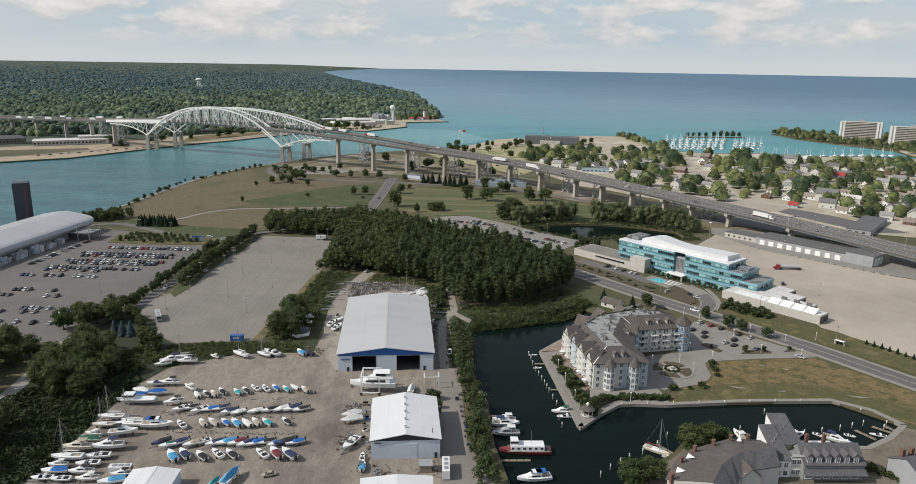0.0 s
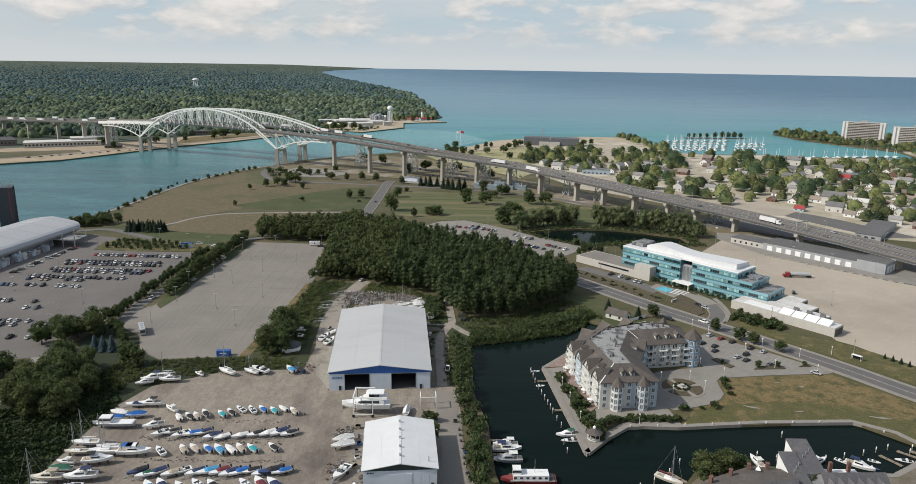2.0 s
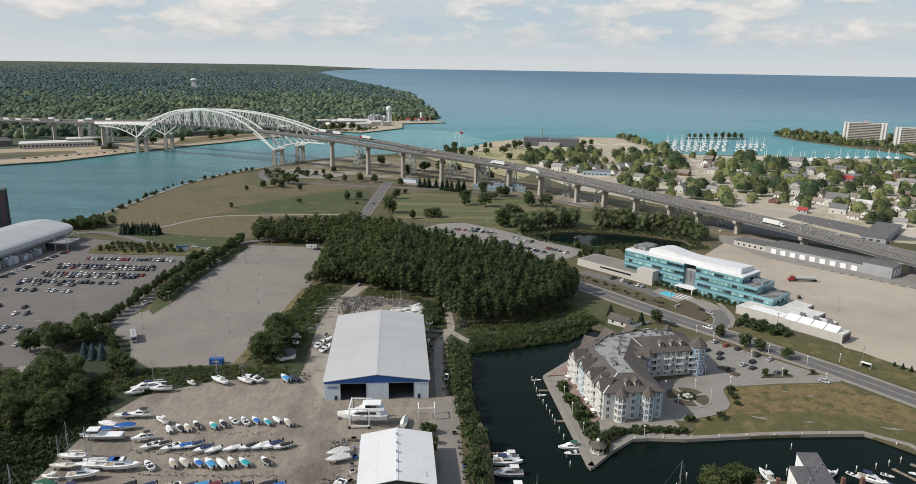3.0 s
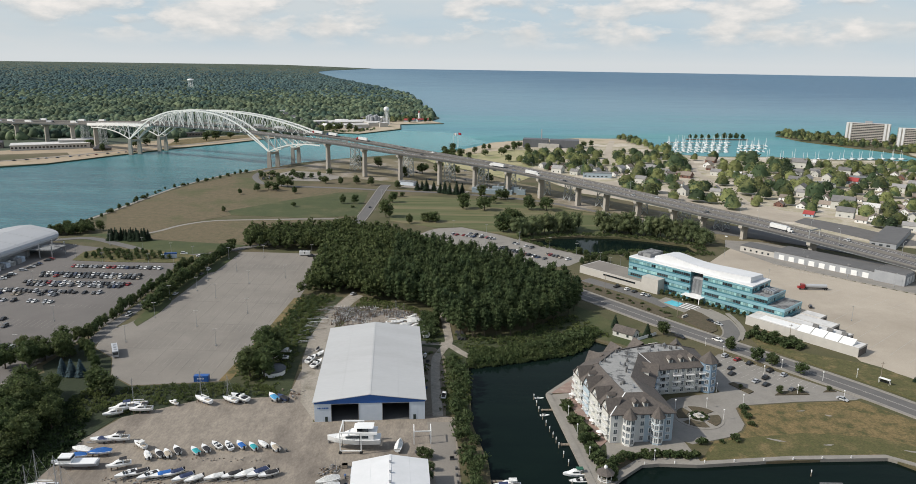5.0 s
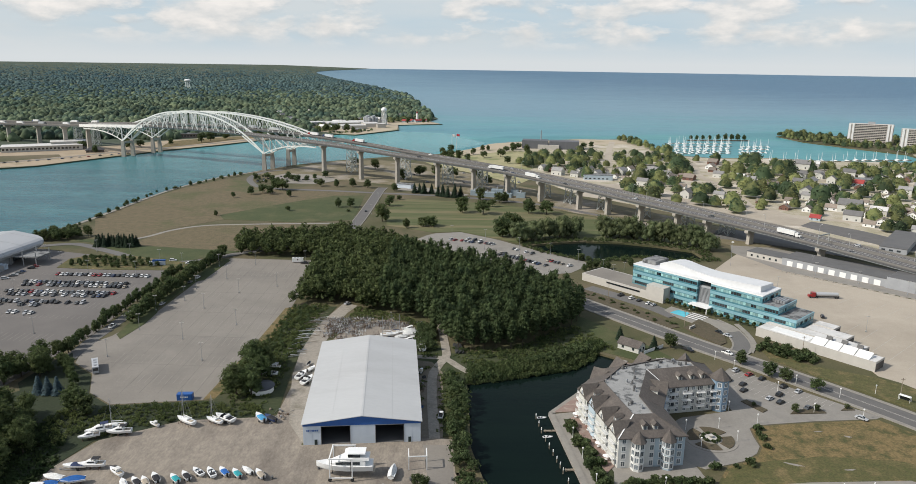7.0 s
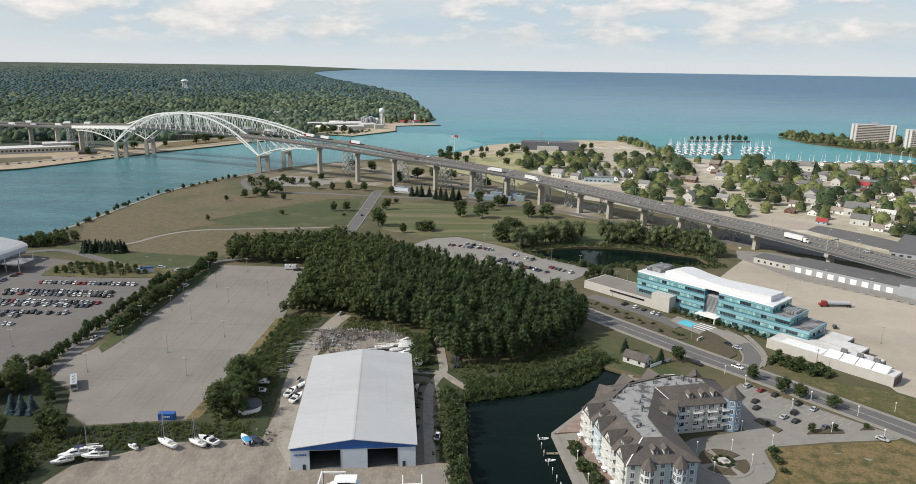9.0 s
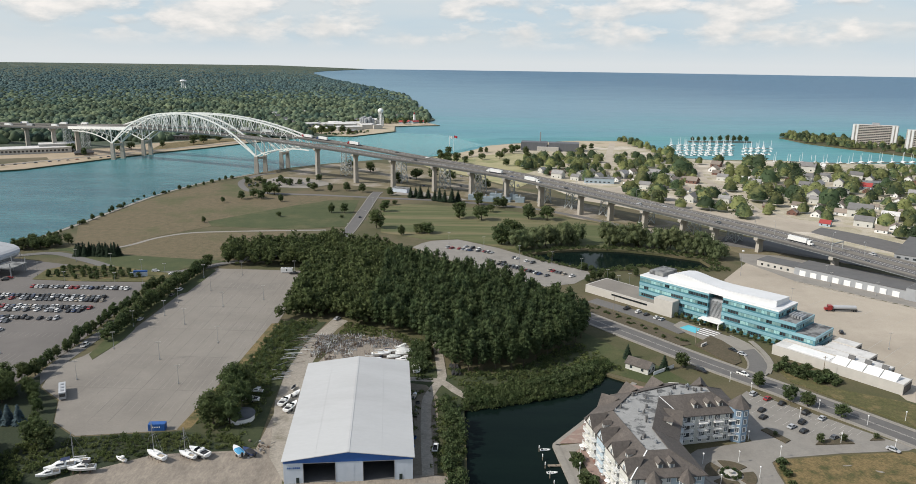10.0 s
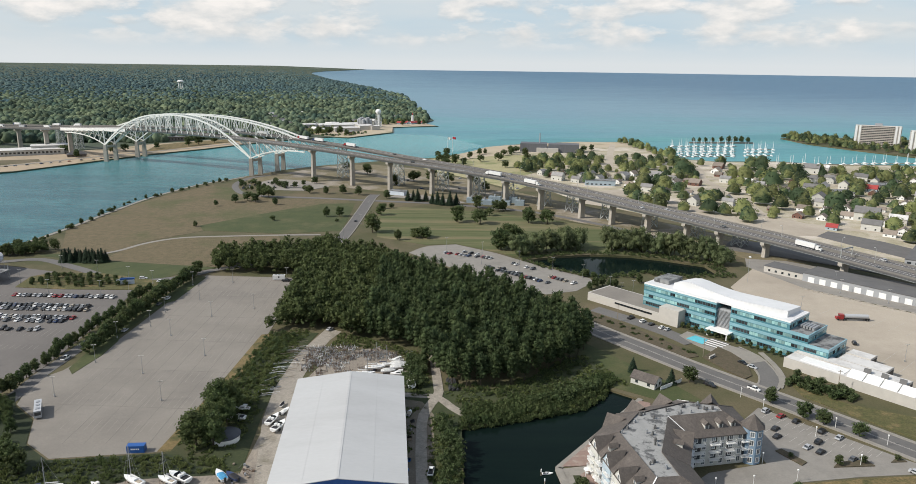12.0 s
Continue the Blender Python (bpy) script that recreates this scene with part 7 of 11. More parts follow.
for k in range(34):
    a = (k + 0.5) / 34
    plant("shrub", 147 + 20 * a + RS.uniform(-2, 8), 374 - 16 * a + RS.uniform(-1, 7), RS.uniform(0.9, 1.6), 1.0, "roadside shrubs")
for k in range(24):
    a = (k + 0.5) / 24
    plant("shrub", 79 + 38 * a + RS.uniform(-2.5, 2.5), 461 - 54 * a + RS.uniform(-2.5, 2.5), RS.uniform(0.35, 0.75), 0.8, "low shrubs on the office verge")
for k in range(18):
    a = k / 17
    plant("pyramid", 118 + 42 * a + 1.2, 451 - 45 * a - 4.2 + RS.uniform(-0.5, 0.5), RS.uniform(0.42, 0.62), 1.0, "saplings along the glass front")
for k in range(40):
    a = RS.uniform(0, 1)
    plant("shrub", 44.2 + 6.5 * a + RS.uniform(0, 3.6), 300 - 52 * a + RS.uniform(-3, 3), RS.uniform(0.6, 1.3), 1.0, "garden shrubs")
for k in range(20):
    plant("shrub", 60 + k * 1.3 + RS.uniform(-0.4, 0.4), 261.2 + RS.uniform(-1.2, 1.2) + 0.05 * k, RS.uniform(0.6, 1.1), 1.0, "garden shrubs")
for x, y, s in ((52, 250, 0.5), (55, 254, 0.55), (58, 257, 0.5), (48.5, 262, 0.45), (47, 270, 0.45)):
    plant("broad0", x, y, s, 1.0, "garden trees")
for x, y, s in ((90.5, 270.5, 1.1), (103.5, 273, 1.15), (116, 297, 1.0), (114, 284, 0.8), (115, 290, 0.9), (114.6, 293.5, 0.8), (98, 271.4, 0.6)):
    plant("shrub", x, y, s, 1.0, "court shrubs")
for x, y, s in ((57, 200, 1.1), (62.5, 202, 1.0), (66.5, 206, 0.7), (82.5, 221.5, 1.15), (89, 224, 1.2), (94.5, 226, 0.9)):
    plant("big%d" % RS.randint(3), x, y, s * 0.78, 0.8, "trees by the terrace houses")
for x, y, s in ((-9.8, 259, 0.5), (-7.5, 258, 0.48), (-6.5, 251, 0.4), (-6.6, 246, 0.36)):
    plant("broad0", x, y, s, 1.0, "yard bushes")

def crown_dome(r, h, seed, rings=3, n=8, skirt=True):
    """A lumpy closed crown for trees more than a kilometre off."""
    g = random.Random(seed)
    v = []
    for j in range(rings):
        a = math.pi * 0.5 * (j / rings) ** 0.9
        for i in range(n):
            q = 2 * math.pi * (i + 0.5 * (j % 2)) / n
            k = g.uniform(0.72, 1.18)
            v.append((r * math.cos(a) * math.cos(q) * k, r * math.cos(a) * math.sin(q) * k, h * (0.22 + 0.74 * math.sin(a)) * g.uniform(0.86, 1.12)))
    v.append((g.uniform(-0.15, 0.15) * r, g.uniform(-0.15, 0.15) * r, h))
    f = []
    for j in range(rings - 1):
        for i in range(n):
            p, q, t, u = j * n + i, j * n + (i + 1) % n, (j + 1) * n + (i + 1) % n, (j + 1) * n + i
            f += [(p, q, t), (p, t, u)] if j % 2 else [(p, q, u), (q, t, u)]
    f += [((rings - 1) * n + i, (rings - 1) * n + (i + 1) % n, rings * n) for i in range(n)]
    if skirt:
        m = len(v)
        f += [t for i in range(n) for t in ((m + i, m + (i + 1) % n, (i + 1) % n), (m + i, (i + 1) % n, i))]
        v += [(x * 0.8, y * 0.8, 0.0) for x, y, z in v[:n]]
    return np.zeros((0, 4, 3)), np.array(v, float), np.array(f)


# lakeside town trees
TOWN = [(85, 1060), (100, 985), (125, 925), (160, 897), (200, 880), (232, 812), (262, 740), (290, 765), (312, 740), (338, 694), (360, 640), (400, 575), (520, 540), (900, 720), (1150, 1000), (1150, 1400), (980, 1420), (850, 1330), (740, 1240), (735, 1040), (635, 1045), (557, 1030), (453, 1035), (357, 1085), (330, 1110), (318, 1150), (290, 1120), (240, 1165), (200, 1160), (130, 1120)]
STREETS = ([(345, 1100), (333, 1027), (312, 951), (306, 884), (293, 828), (303, 806), (293, 742)], [(293, 750), (304, 721), (314, 696), (360, 670), (430, 640)], [(423, 902), (445, 837), (449, 809), (457, 767)], [(306, 884), (360, 880), (423, 902), (470, 905), (640, 860)], [(293, 828), (370, 800), (449, 809), (600, 760)], [(312, 951), (420, 965), (600, 960), (760, 930)], [(333, 1027), (430, 1040), (600, 1020)], [(211, 1017), (248, 1185), (286, 1335)], [(306, 884), (255, 870), (240, 880)])
STREET_DOTS = [(c.x, c.y) for pts in STREETS for c in smooth_line(pts, 9.0)]
BIG_TREES = [(242, 811, 1.3), (258, 788, 2.0), (280, 789, 1.1), (273, 735, 2.1), (309, 847, 1.7), (313, 786, 2.4), (327, 835, 2.0), (306, 742, 1.1), (354, 794, 2.3), (373, 901, 2.6), (416, 919, 2.2), (377, 767, 2.4), (439, 842, 1.7), (377, 674, 1.7), (212, 791, 2.3), (290, 969, 2.8)]
BIG_TREES += [(193, 772, 1.7), (203, 762, 2.1), (223, 750, 1.3), (245, 742, 1.9), (256, 734, 1.5), (266, 706, 1.9), (296, 724, 1.0), (187, 786, 1.9)]
BIG_TREES += [(192, 822, 2.0), (329, 1150, 2.4), (414, 769, 1.4), (421, 738, 1.4), (460, 899, 2.2), (345, 947, 1.8), (358, 939, 2.2), (514, 950, 2.2), (526, 934, 2.2), (480, 831, 2.2), (504, 845, 2.0), (421, 1040, 2.5), (411, 1050, 2.2), (430, 979, 2.2), (282, 832, 1.1), (336, 787, 1.0), (221, 883, 2.3), (239, 868, 2.2)]
far_from = lambda x, y, dots, d: all((x - a) ** 2 + (y - b) ** 2 > d * d for a, b in dots)
NEAR_HOUSES = [(260, 897, 0, -38, 1.4), (286, 904, 2, 52, 1.35), (362, 851, 0, 52, 1.4), (321, 726, 2, -38, 1), (339, 718, 0, -38, 0.95), (327, 678, 4, 52, 0.95), (399, 781, 0, 52, 1.2), (379, 717, 1, 52, 1.4), (360, 677, 1, 52, 1.05), (382, 693, 0, -38, 1.1), (398, 702, 3, 52, 1.25)]
NEAR_HOUSES += [(367, 1050, 2, 52, 1.4), (476, 1013, 1, 52, 1.4), (496, 1024, 3, 52, 1.4), (475, 875, 4, 52, 1.3), (456, 784, 0, -38, 1.1), (347, 1003, 0, -38, 1.3), (366, 725, 0, 52, 1.05), (380, 805, 1, -38, 1.15), (482, 904, 0, -38, 1.2), (362, 654, 0, 52, 0.9), (378, 662, 0, -38, 1.05)]
taken = [(h[0], h[1]) for h in NEAR_HOUSES] + [(264, 902), (174, 898), (411, 838), (492, 895)]
house_spots = sorted((p for p in fill(TOWN, 25.0, 7.0, (0.75, 1.15), seed=62, skip=lambda x, y: not far_from(x, y, STREET_DOTS, 13) or not far_from(x, y, taken, 22)) if p[1] < 1150 and p[0] < 0.7 * p[1] + 40), key=lambda p: p[1])[:138]
built = [(h[0], h[1]) for h in house_spots] + taken
crowns = [(q[0], q[1]) for q in BIG_TREES]
town_spots = fill(TOWN, 18.5, 8.0, (0.55, 1.8), (0.75, 1.0), 21, skip=lambda x, y: x > 0.72 * y + 60 or not far_from(x, y, STREET_DOTS, 9) or not far_from(x, y, crowns, 17)
                  or any(abs(x - a * y / b) < 7 and -13 < y - b < 6 for a, b in built))
town_spots += [(x, y, 0.0, k, 0.8, x * 0.7) for x, y, k in BIG_TREES]
town_tree = []
for k in range(6):
    lumps = broad_blobs(4.9, 9.8, 6, 120 + k, 0.0)[1:]
    q, _, _ = leaves(110, [(0, 0, 5.0, 4.7, 4.7, 4.6)] * 2 + lumps, 0.5, 0.0, 0.95, (0.86, 1.08))
    town_tree.append((q, *crown_dome(4.7, 9.2, 180 + k, 3, 8, False)[1:]))
scatter("town_trees", "leafy trees among the houses of the lakeside town", "trees", town_tree, town_spots, M["townleaf"])
scatter("point_trees", "low trees and bushes along the water of the far point", "trees", town_tree,
        fill([(-246, 1424), (-222, 1424), (-181, 1450), (-156, 1492), (-170, 1496), (-215, 1452)], 9, 4, (0.3, 0.75), (0.6, 0.9), seed=81) + fill([(-300, 1450), (-255, 1440), (-225, 1500), (-250, 1580), (-310, 1560)], 15, 6, (0.7, 1.4), (0.7, 0.9), seed=82)
        + fill([(-230, 1700), (-150, 1690), (-118, 1730), (-70, 1790), (-60, 1850), (-150, 1800)], 14, 6, (0.7, 1.5), (0.7, 0.9), seed=83), M["townleaf"])
scatter("spit_trees", "low trees on the spit and breakwater", "trees", town_tree,
        fill([(656, 1384), (690, 1296), (735, 1290), (755, 1500), (652, 1492)], 14, 6, (0.5, 1.2), seed=23)
        + fill([(690, 1300), (745, 1215), (860, 1200), (1000, 1300), (1000, 1460), (880, 1480), (760, 1500), (700, 1400)], 19, 7, (0.6, 1.1), seed=27, skip=lambda x, y: -4 < (x - 733) * 0.89 - (y - 1376) * 0.454 < 76 and -6 < (x - 733) * 0.454 + (y - 1376) * 0.89 < 26 or -4 < (x - 762) * 0.89 - (y - 1262) * 0.454 < 76 and -6 < (x - 762) * 0.454 + (y - 1262) * 0.89 < 26)
        + fill([(650, 1488), (690, 1498), (742, 1540), (690, 1520)], 10, 4, (0.7, 1.3), (0.9, 1.2), seed=24)
        + fill([(322, 1170), (338, 1170), (332, 1380), (300, 1370)], 16, 6, (0.8, 1.2), seed=25), M["townleaf"])

# woods of the far shore
def us_skip(x, y):
    if y < 1150 + 0.10 * (x + 600) + (120 if -720 < x < -520 else 0):
        return True
    return inside((x, y), [(-470, 1060), (-330, 1290), (-300, 1350), (-380, 1380), (-440, 1340), (-520, 1250), (-640, 1190), (-640, 1050)]) or inside((x, y), [(-260, 1405), (-180, 1390), (-100, 1520), (-120, 1640), (-20, 1680), (-75, 1775), (-130, 1775), (-230, 1740), (-300, 1560)])


far_tree = [crown_dome(5.2 + 0.4 * (k % 3), 11.0 + k % 4, 140 + k, 2, 7) for k in range(8)]
US_WOOD = [(-2050, 1250), (-1000, 1000), (-600, 1150), (-300, 1370), (-230, 1440), (-130, 1660), (-55, 1770), (-55, 1900), (-105, 2255), (-125, 2560), (-600, 2590), (-1300, 2260), (-2050, 1640)]
near_wood = fill(US_WOOD, 12.0, 5.4, (0.55, 1.8), (0.55, 0.85), 31, skip=lambda x, y: us_skip(x, y) or x < -0.78 * (y + 60) or (noise.noise((x * 0.006, y * 0.006, 3.1)) > 0.34))
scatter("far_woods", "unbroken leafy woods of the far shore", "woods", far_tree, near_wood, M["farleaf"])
g = random.Random(41)
deep, mixed_in = [], []
for k in range(15000):
    r = 2430 + 2250 * g.random() ** 0.85
    edge = float(np.interp(r, [q[0] for q in FAR_EDGE], [q[1] for q in FAR_EDGE]))
    a = radians(g.uniform(-37, edge - 0.15))
    x, y = r * math.sin(a), 50 + r * math.cos(a)
    s = shrink(x, y)
    spot = (x, y, float(rise(x, y)) - 1.0 + hill(r, math.degrees(a), edge), g.uniform(0.6, 1.35) * max(0.4, s ** 0.5), 0.8 * max(0.2, s), g.uniform(0, 6.28))
    # the haze-tinted leaf colour takes over with distance
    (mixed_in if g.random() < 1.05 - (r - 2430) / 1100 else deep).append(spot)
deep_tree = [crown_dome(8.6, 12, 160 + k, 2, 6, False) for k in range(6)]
scatter("horizon_woods", "woods tinted with distance haze running out to the horizon", "woods", deep_tree, deep, M["horizonleaf"])
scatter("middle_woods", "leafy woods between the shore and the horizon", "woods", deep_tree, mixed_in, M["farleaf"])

# ---- vehicles ----
def paint(name, c, rough=0.3):
    return material(name, c, tuple(v * 0.93 for v in c), 0.6, rough, world_space=False, spec=0.6)


PAINT = {"white": paint("white_car_paint", (0.72, 0.72, 0.70)), "silver": paint("silver_car_paint", (0.42, 0.43, 0.44)), "black": paint("black_car_paint", (0.016, 0.016, 0.018)),
         "grey": paint("grey_car_paint", (0.10, 0.105, 0.11)), "red": paint("red_car_paint", (0.28, 0.02, 0.02)), "blue": paint("blue_car_paint", (0.03, 0.055, 0.13)), "beige": paint("beige_car_paint", (0.36, 0.31, 0.24))}
M["rubber"] = material("black_rubber", (0.02, 0.02, 0.02), (0.03, 0.03, 0.03), 1.0, 0.9)
GEL = {"white": paint("white_gelcoat", (0.80, 0.80, 0.78)), "cream": paint("cream_gelcoat", (0.66, 0.62, 0.52)), "navy": paint("navy_gelcoat", (0.03, 0.05, 0.13)), "grey": paint("grey_gelcoat", (0.36, 0.38, 0.40)),
       "red": paint("red_hull_paint", (0.20, 0.035, 0.03), 0.6)}
CANVAS = {k: material(k + "_canvas", c, tuple(v * 0.75 for v in c), 0.9, 0.85, bump=0.06, bump_scale=1.5, world_space=False) for k, c in
          (("blue", (0.02, 0.13, 0.42)), ("teal", (0.03, 0.33, 0.36)), ("black", (0.022, 0.022, 0.026)), ("white", (0.72, 0.72, 0.69)), ("tan", (0.42, 0.36, 0.28)), ("navy", (0.025, 0.04, 0.10)), ("sky", (0.07, 0.30, 0.52)), ("green", (0.02, 0.11, 0.07)), ("maroon", (0.16, 0.03, 0.04)))}


def wheel_pair(x, r, w):
    mb = Mesh()
    for q in (x if isinstance(x, tuple) else (x,)):
        for s in (-1, 1):
            mb.cyl((q, s * w / 2 - 0.11, r), (q, s * w / 2 + 0.11, r), r, r, 10)
        mb.cyl((q, -w / 2, r), (q, w / 2, r), 0.06, 0.06, 6)
    mb.mats = [M["rubber"]]
    return mb.data("axle")


def car_kind(colour, style):
    L, W = (4.6, 1.8) if style != "pickup" else (5.4, 1.95)
    what = {"sedan": "sedan", "suv": "estate car", "pickup": "pickup truck"}[style]
    t = thing("pickup" if style == "pickup" else "car", "parked %s %s on grey asphalt" % (colour, what), "car")
    h = 0.82 if style == "sedan" else 0.98
    prof = [(-L / 2, 0.45, h - 0.12, 0.90), (-L / 2 + 0.15, 0.28, h, 0.97), (-L * 0.2, 0.25, h + 0.03, 1.0), (L * 0.18, 0.25, h + 0.02, 1.0), (L / 2 - 0.5, 0.26, h - 0.12, 0.96), (L / 2, 0.42, h - 0.3, 0.84)]
    rows = [[(x, -W / 2 * k, lo), (x, W / 2 * k, lo), (x, W / 2 * k, (lo + hi) / 2 + 0.1), (x, W / 2 * k * 0.93, hi), (x, -W / 2 * k * 0.93, hi), (x, -W / 2 * k, (lo + hi) / 2 + 0.1)] for x, lo, hi, k in prof]
    shell = loft(rows)
    a, b, c, d = {"sedan": (-1.65, -1.05, 0.35, 1.15), "suv": (-2.15, -1.85, 0.45, 1.15), "pickup": (-0.5, -0.35, 0.9, 1.5)}[style]
    top = {"sedan": 1.42, "suv": 1.68, "pickup": 1.75}[style]
    mb = loft([[(x, -W * 0.44, h - 0.02), (x, W * 0.44, h - 0.02), (x2, W * 0.36, z), (x2, -W * 0.36, z)] for x, x2, z in ((a, b, top - 0.06), (d, c, top - 0.06))])
    part("glasshouse", mb, M["glass"], t, "dark tinted windows")
    shell.box(b - 0.05, c + 0.05, -W * 0.365, W * 0.365, top - 0.07, top)
    for s in (-1, 1):
        shell.beam((c, s * W * 0.36, top - 0.05), (d, s * W * 0.44, h), 0.07)
        shell.beam((b, s * W * 0.36, top - 0.05), (a, s * W * 0.44, h), 0.09)
    part("body", shell, PAINT[colour], t)
    if style == "pickup":
        mb = Mesh()
        mb.box(-L / 2 + 0.15, -0.55, -W * 0.4, W * 0.4, h - 0.05, h + 0.06)
        part("load_bed", mb, M["rubber"], t, "dark open load bed")
    part("running_gear", wheel_pair((-L * 0.29, L * 0.3), 0.33, W - 0.2), None, t, "black tyres and axles")
    return t


CARS, USED = {}, set()
for colour, style in (("white", "sedan"), ("silver", "sedan"), ("black", "sedan"), ("grey", "sedan"), ("red", "sedan"), ("blue", "sedan"), ("white", "suv"), ("black", "suv"), ("grey", "suv"), ("silver", "suv"), ("beige", "sedan"), ("white", "pickup"), ("black", "pickup"), ("red", "pickup")):
    CARS[colour, style] = car_kind(colour, style)
CAR_MIX = [("white", "sedan"), ("silver", "sedan"), ("black", "sedan"), ("grey", "sedan"), ("black", "suv"), ("grey", "suv"), ("silver", "suv"), ("white", "suv"), ("blue", "sedan"), ("grey", "sedan"), ("black", "sedan"), ("red", "sedan"), ("black", "pickup"), ("silver", "sedan"), ("white", "pickup"), ("beige", "sedan"), ("black", "suv"), ("black", "sedan"), ("grey", "suv"), ("silver", "sedan"), ("white", "sedan"), ("black", "suv"), ("grey", "sedan"), ("silver", "suv")]
CR = random.Random(12)


def put(store, key, m, group=""):
    t = store[key]
    if (id(store), key) in USED:
        t = copy_thing(t, m)
    else:
        USED.add((id(store), key))
        t.matrix_basis = m
    if group:
        t["group"] = group
    return t


def car_at(x, y, turn, key=None, z=0.14, group="", slope=0.0):
    return put(CARS, key or CR.choice(CAR_MIX), Matrix.Translation((x, y, z)) @ Matrix.Rotation(radians(turn), 4, 'Z') @ Matrix.Rotation(radians(-slope), 4, 'Y'), group)


def car_row(x0, y0, x1, y1, gap, turn, full, group):
    n = int(math.hypot(x1 - x0, y1 - y0) / gap)
    for k in range(n + 1):
        if CR.random() < full:
            a = k / max(1, n)
            car_at(x0 + (x1 - x0) * a + CR.uniform(-0.2, 0.2), y0 + (y1 - y0) * a + CR.uniform(-0.4, 0.4), turn + (180 if CR.random() < 0.5 else 0) + CR.uniform(-3, 3), None, Z_OF.get(group, 0.14), group)


Z_OF = {"cars on the big lot": TOPS["car_lot"], "cars beside the pond": TOPS["pond_lot"]}
G1 = "cars on the big lot"
for x0, y, x1, full in ((-247, 484, -190, 0.97), (-257, 468, -196, 0.96), (-255, 462.5, -194, 0.95), (-258, 450, -195, 0.95), (-256, 444.5, -198, 0.8), (-262, 433, -204, 0.75), (-260, 427.5, -218, 0.6), (-268, 416, -214, 0.5), (-270, 388, -232, 0.45), (-262, 378, -225, 0.4), (-262, 358, -206, 0.38), (-255, 352, -205, 0.36), (-235, 336, -196, 0.4)):
    car_row(x0, y, x1, y - (x1 - x0) * 0.045, 2.9, 88, full, G1)
car_row(-277, 440, -271, 500, 3.0, 20, 0.6, G1)
G2 = "cars beside the pond"
for x0, y0, x1, y1, full in ((-3, 588, 30, 574, 0.6), (13, 590, 33, 571, 0.5), (28, 550, 66, 515, 0.6), (44, 563, 62, 543, 0.6), (63, 534, 80, 517, 0.8), (36, 548, 60, 520, 0.5)):
    car_row(x0, y0, x1, y1, 2.9, 45, full, G2)
G3 = "cars in the court"
for x, y, k in ((128.0, 349.6, ("silver", "suv")), (132.2, 345.4, ("red", "sedan")), (136.2, 341.4, ("black", "sedan")), (125.6, 335.6, ("black", "sedan")), (123.7, 329.8, ("black", "sedan")), (120.6, 339.0, ("black", "suv")), (142.2, 333.6, ("black", "suv")), (146.4, 329.2, ("silver", "sedan")), (137.0, 326.0, ("black", "suv")), (131.4, 322.4, ("silver", "sedan")), (134.4, 319.2, ("black", "sedan")), (143.4, 314.6, ("grey", "sedan"))):
    car_at(x, y, 38 + CR.uniform(-4, 4), k, TOPS["condo_lot"], G3)
for x, y, turn, k in ((113, 440, 42, ("white", "sedan")), (115.2, 437.6, 42, ("silver", "sedan")), (105.5, 449.0, 42, ("white", "suv")), (109, 445, 42, ("black", "sedan")), (100.5, 454.5, 42, ("black", "pickup"))):
    car_at(x, y, turn, k, 0.32, "cars by the office")
for x, y, turn, k in ((131.4, 369, -52, ("white", "pickup")), (114, 372.5, -52, ("grey", "pickup") if ("grey", "pickup") in CARS else ("black", "pickup")), (137.5, 396, -60, ("black", "sedan")), (140, 391.5, -55, ("silver", "sedan")), (203, 421, 70, ("black", "suv")), (-158, 480, 85, ("white", "suv")), (-160, 430, 85, ("silver", "sedan")), (-159, 470, 85, ("grey", "sedan")), (-171, 395, 85, ("white", "pickup")),
                      (-79, 690, 90, ("black", "sedan")), (-3, 305, 85, ("white", "pickup")), (-60, 202.6, 200, ("beige", "sedan")), (-31, 209, 88, ("grey", "suv")), (-99, 516, 5, ("black", "pickup")), (-58, 434, 60, ("silver", "sedan")), (-175, 512, 10, ("white", "sedan")), (-188, 518, 10, ("white", "suv")), (160, 306, -50, ("silver", "sedan"))):
    car_at(x, y, turn, k, 0.24)
for k in range(30):
    car_at(-222 + CR.uniform(0, 62), 868 + CR.uniform(-22, 24) - 0.3 * k, CR.choice((20, 110)), None, 0.15, "cars below the bridge") if k < 16 else car_at(-70 + CR.uniform(0, 160), 935 - 6.0 * (k - 16) + CR.uniform(-10, 10), CR.choice((20, 110)), None, 0.15, "cars below the bridge")


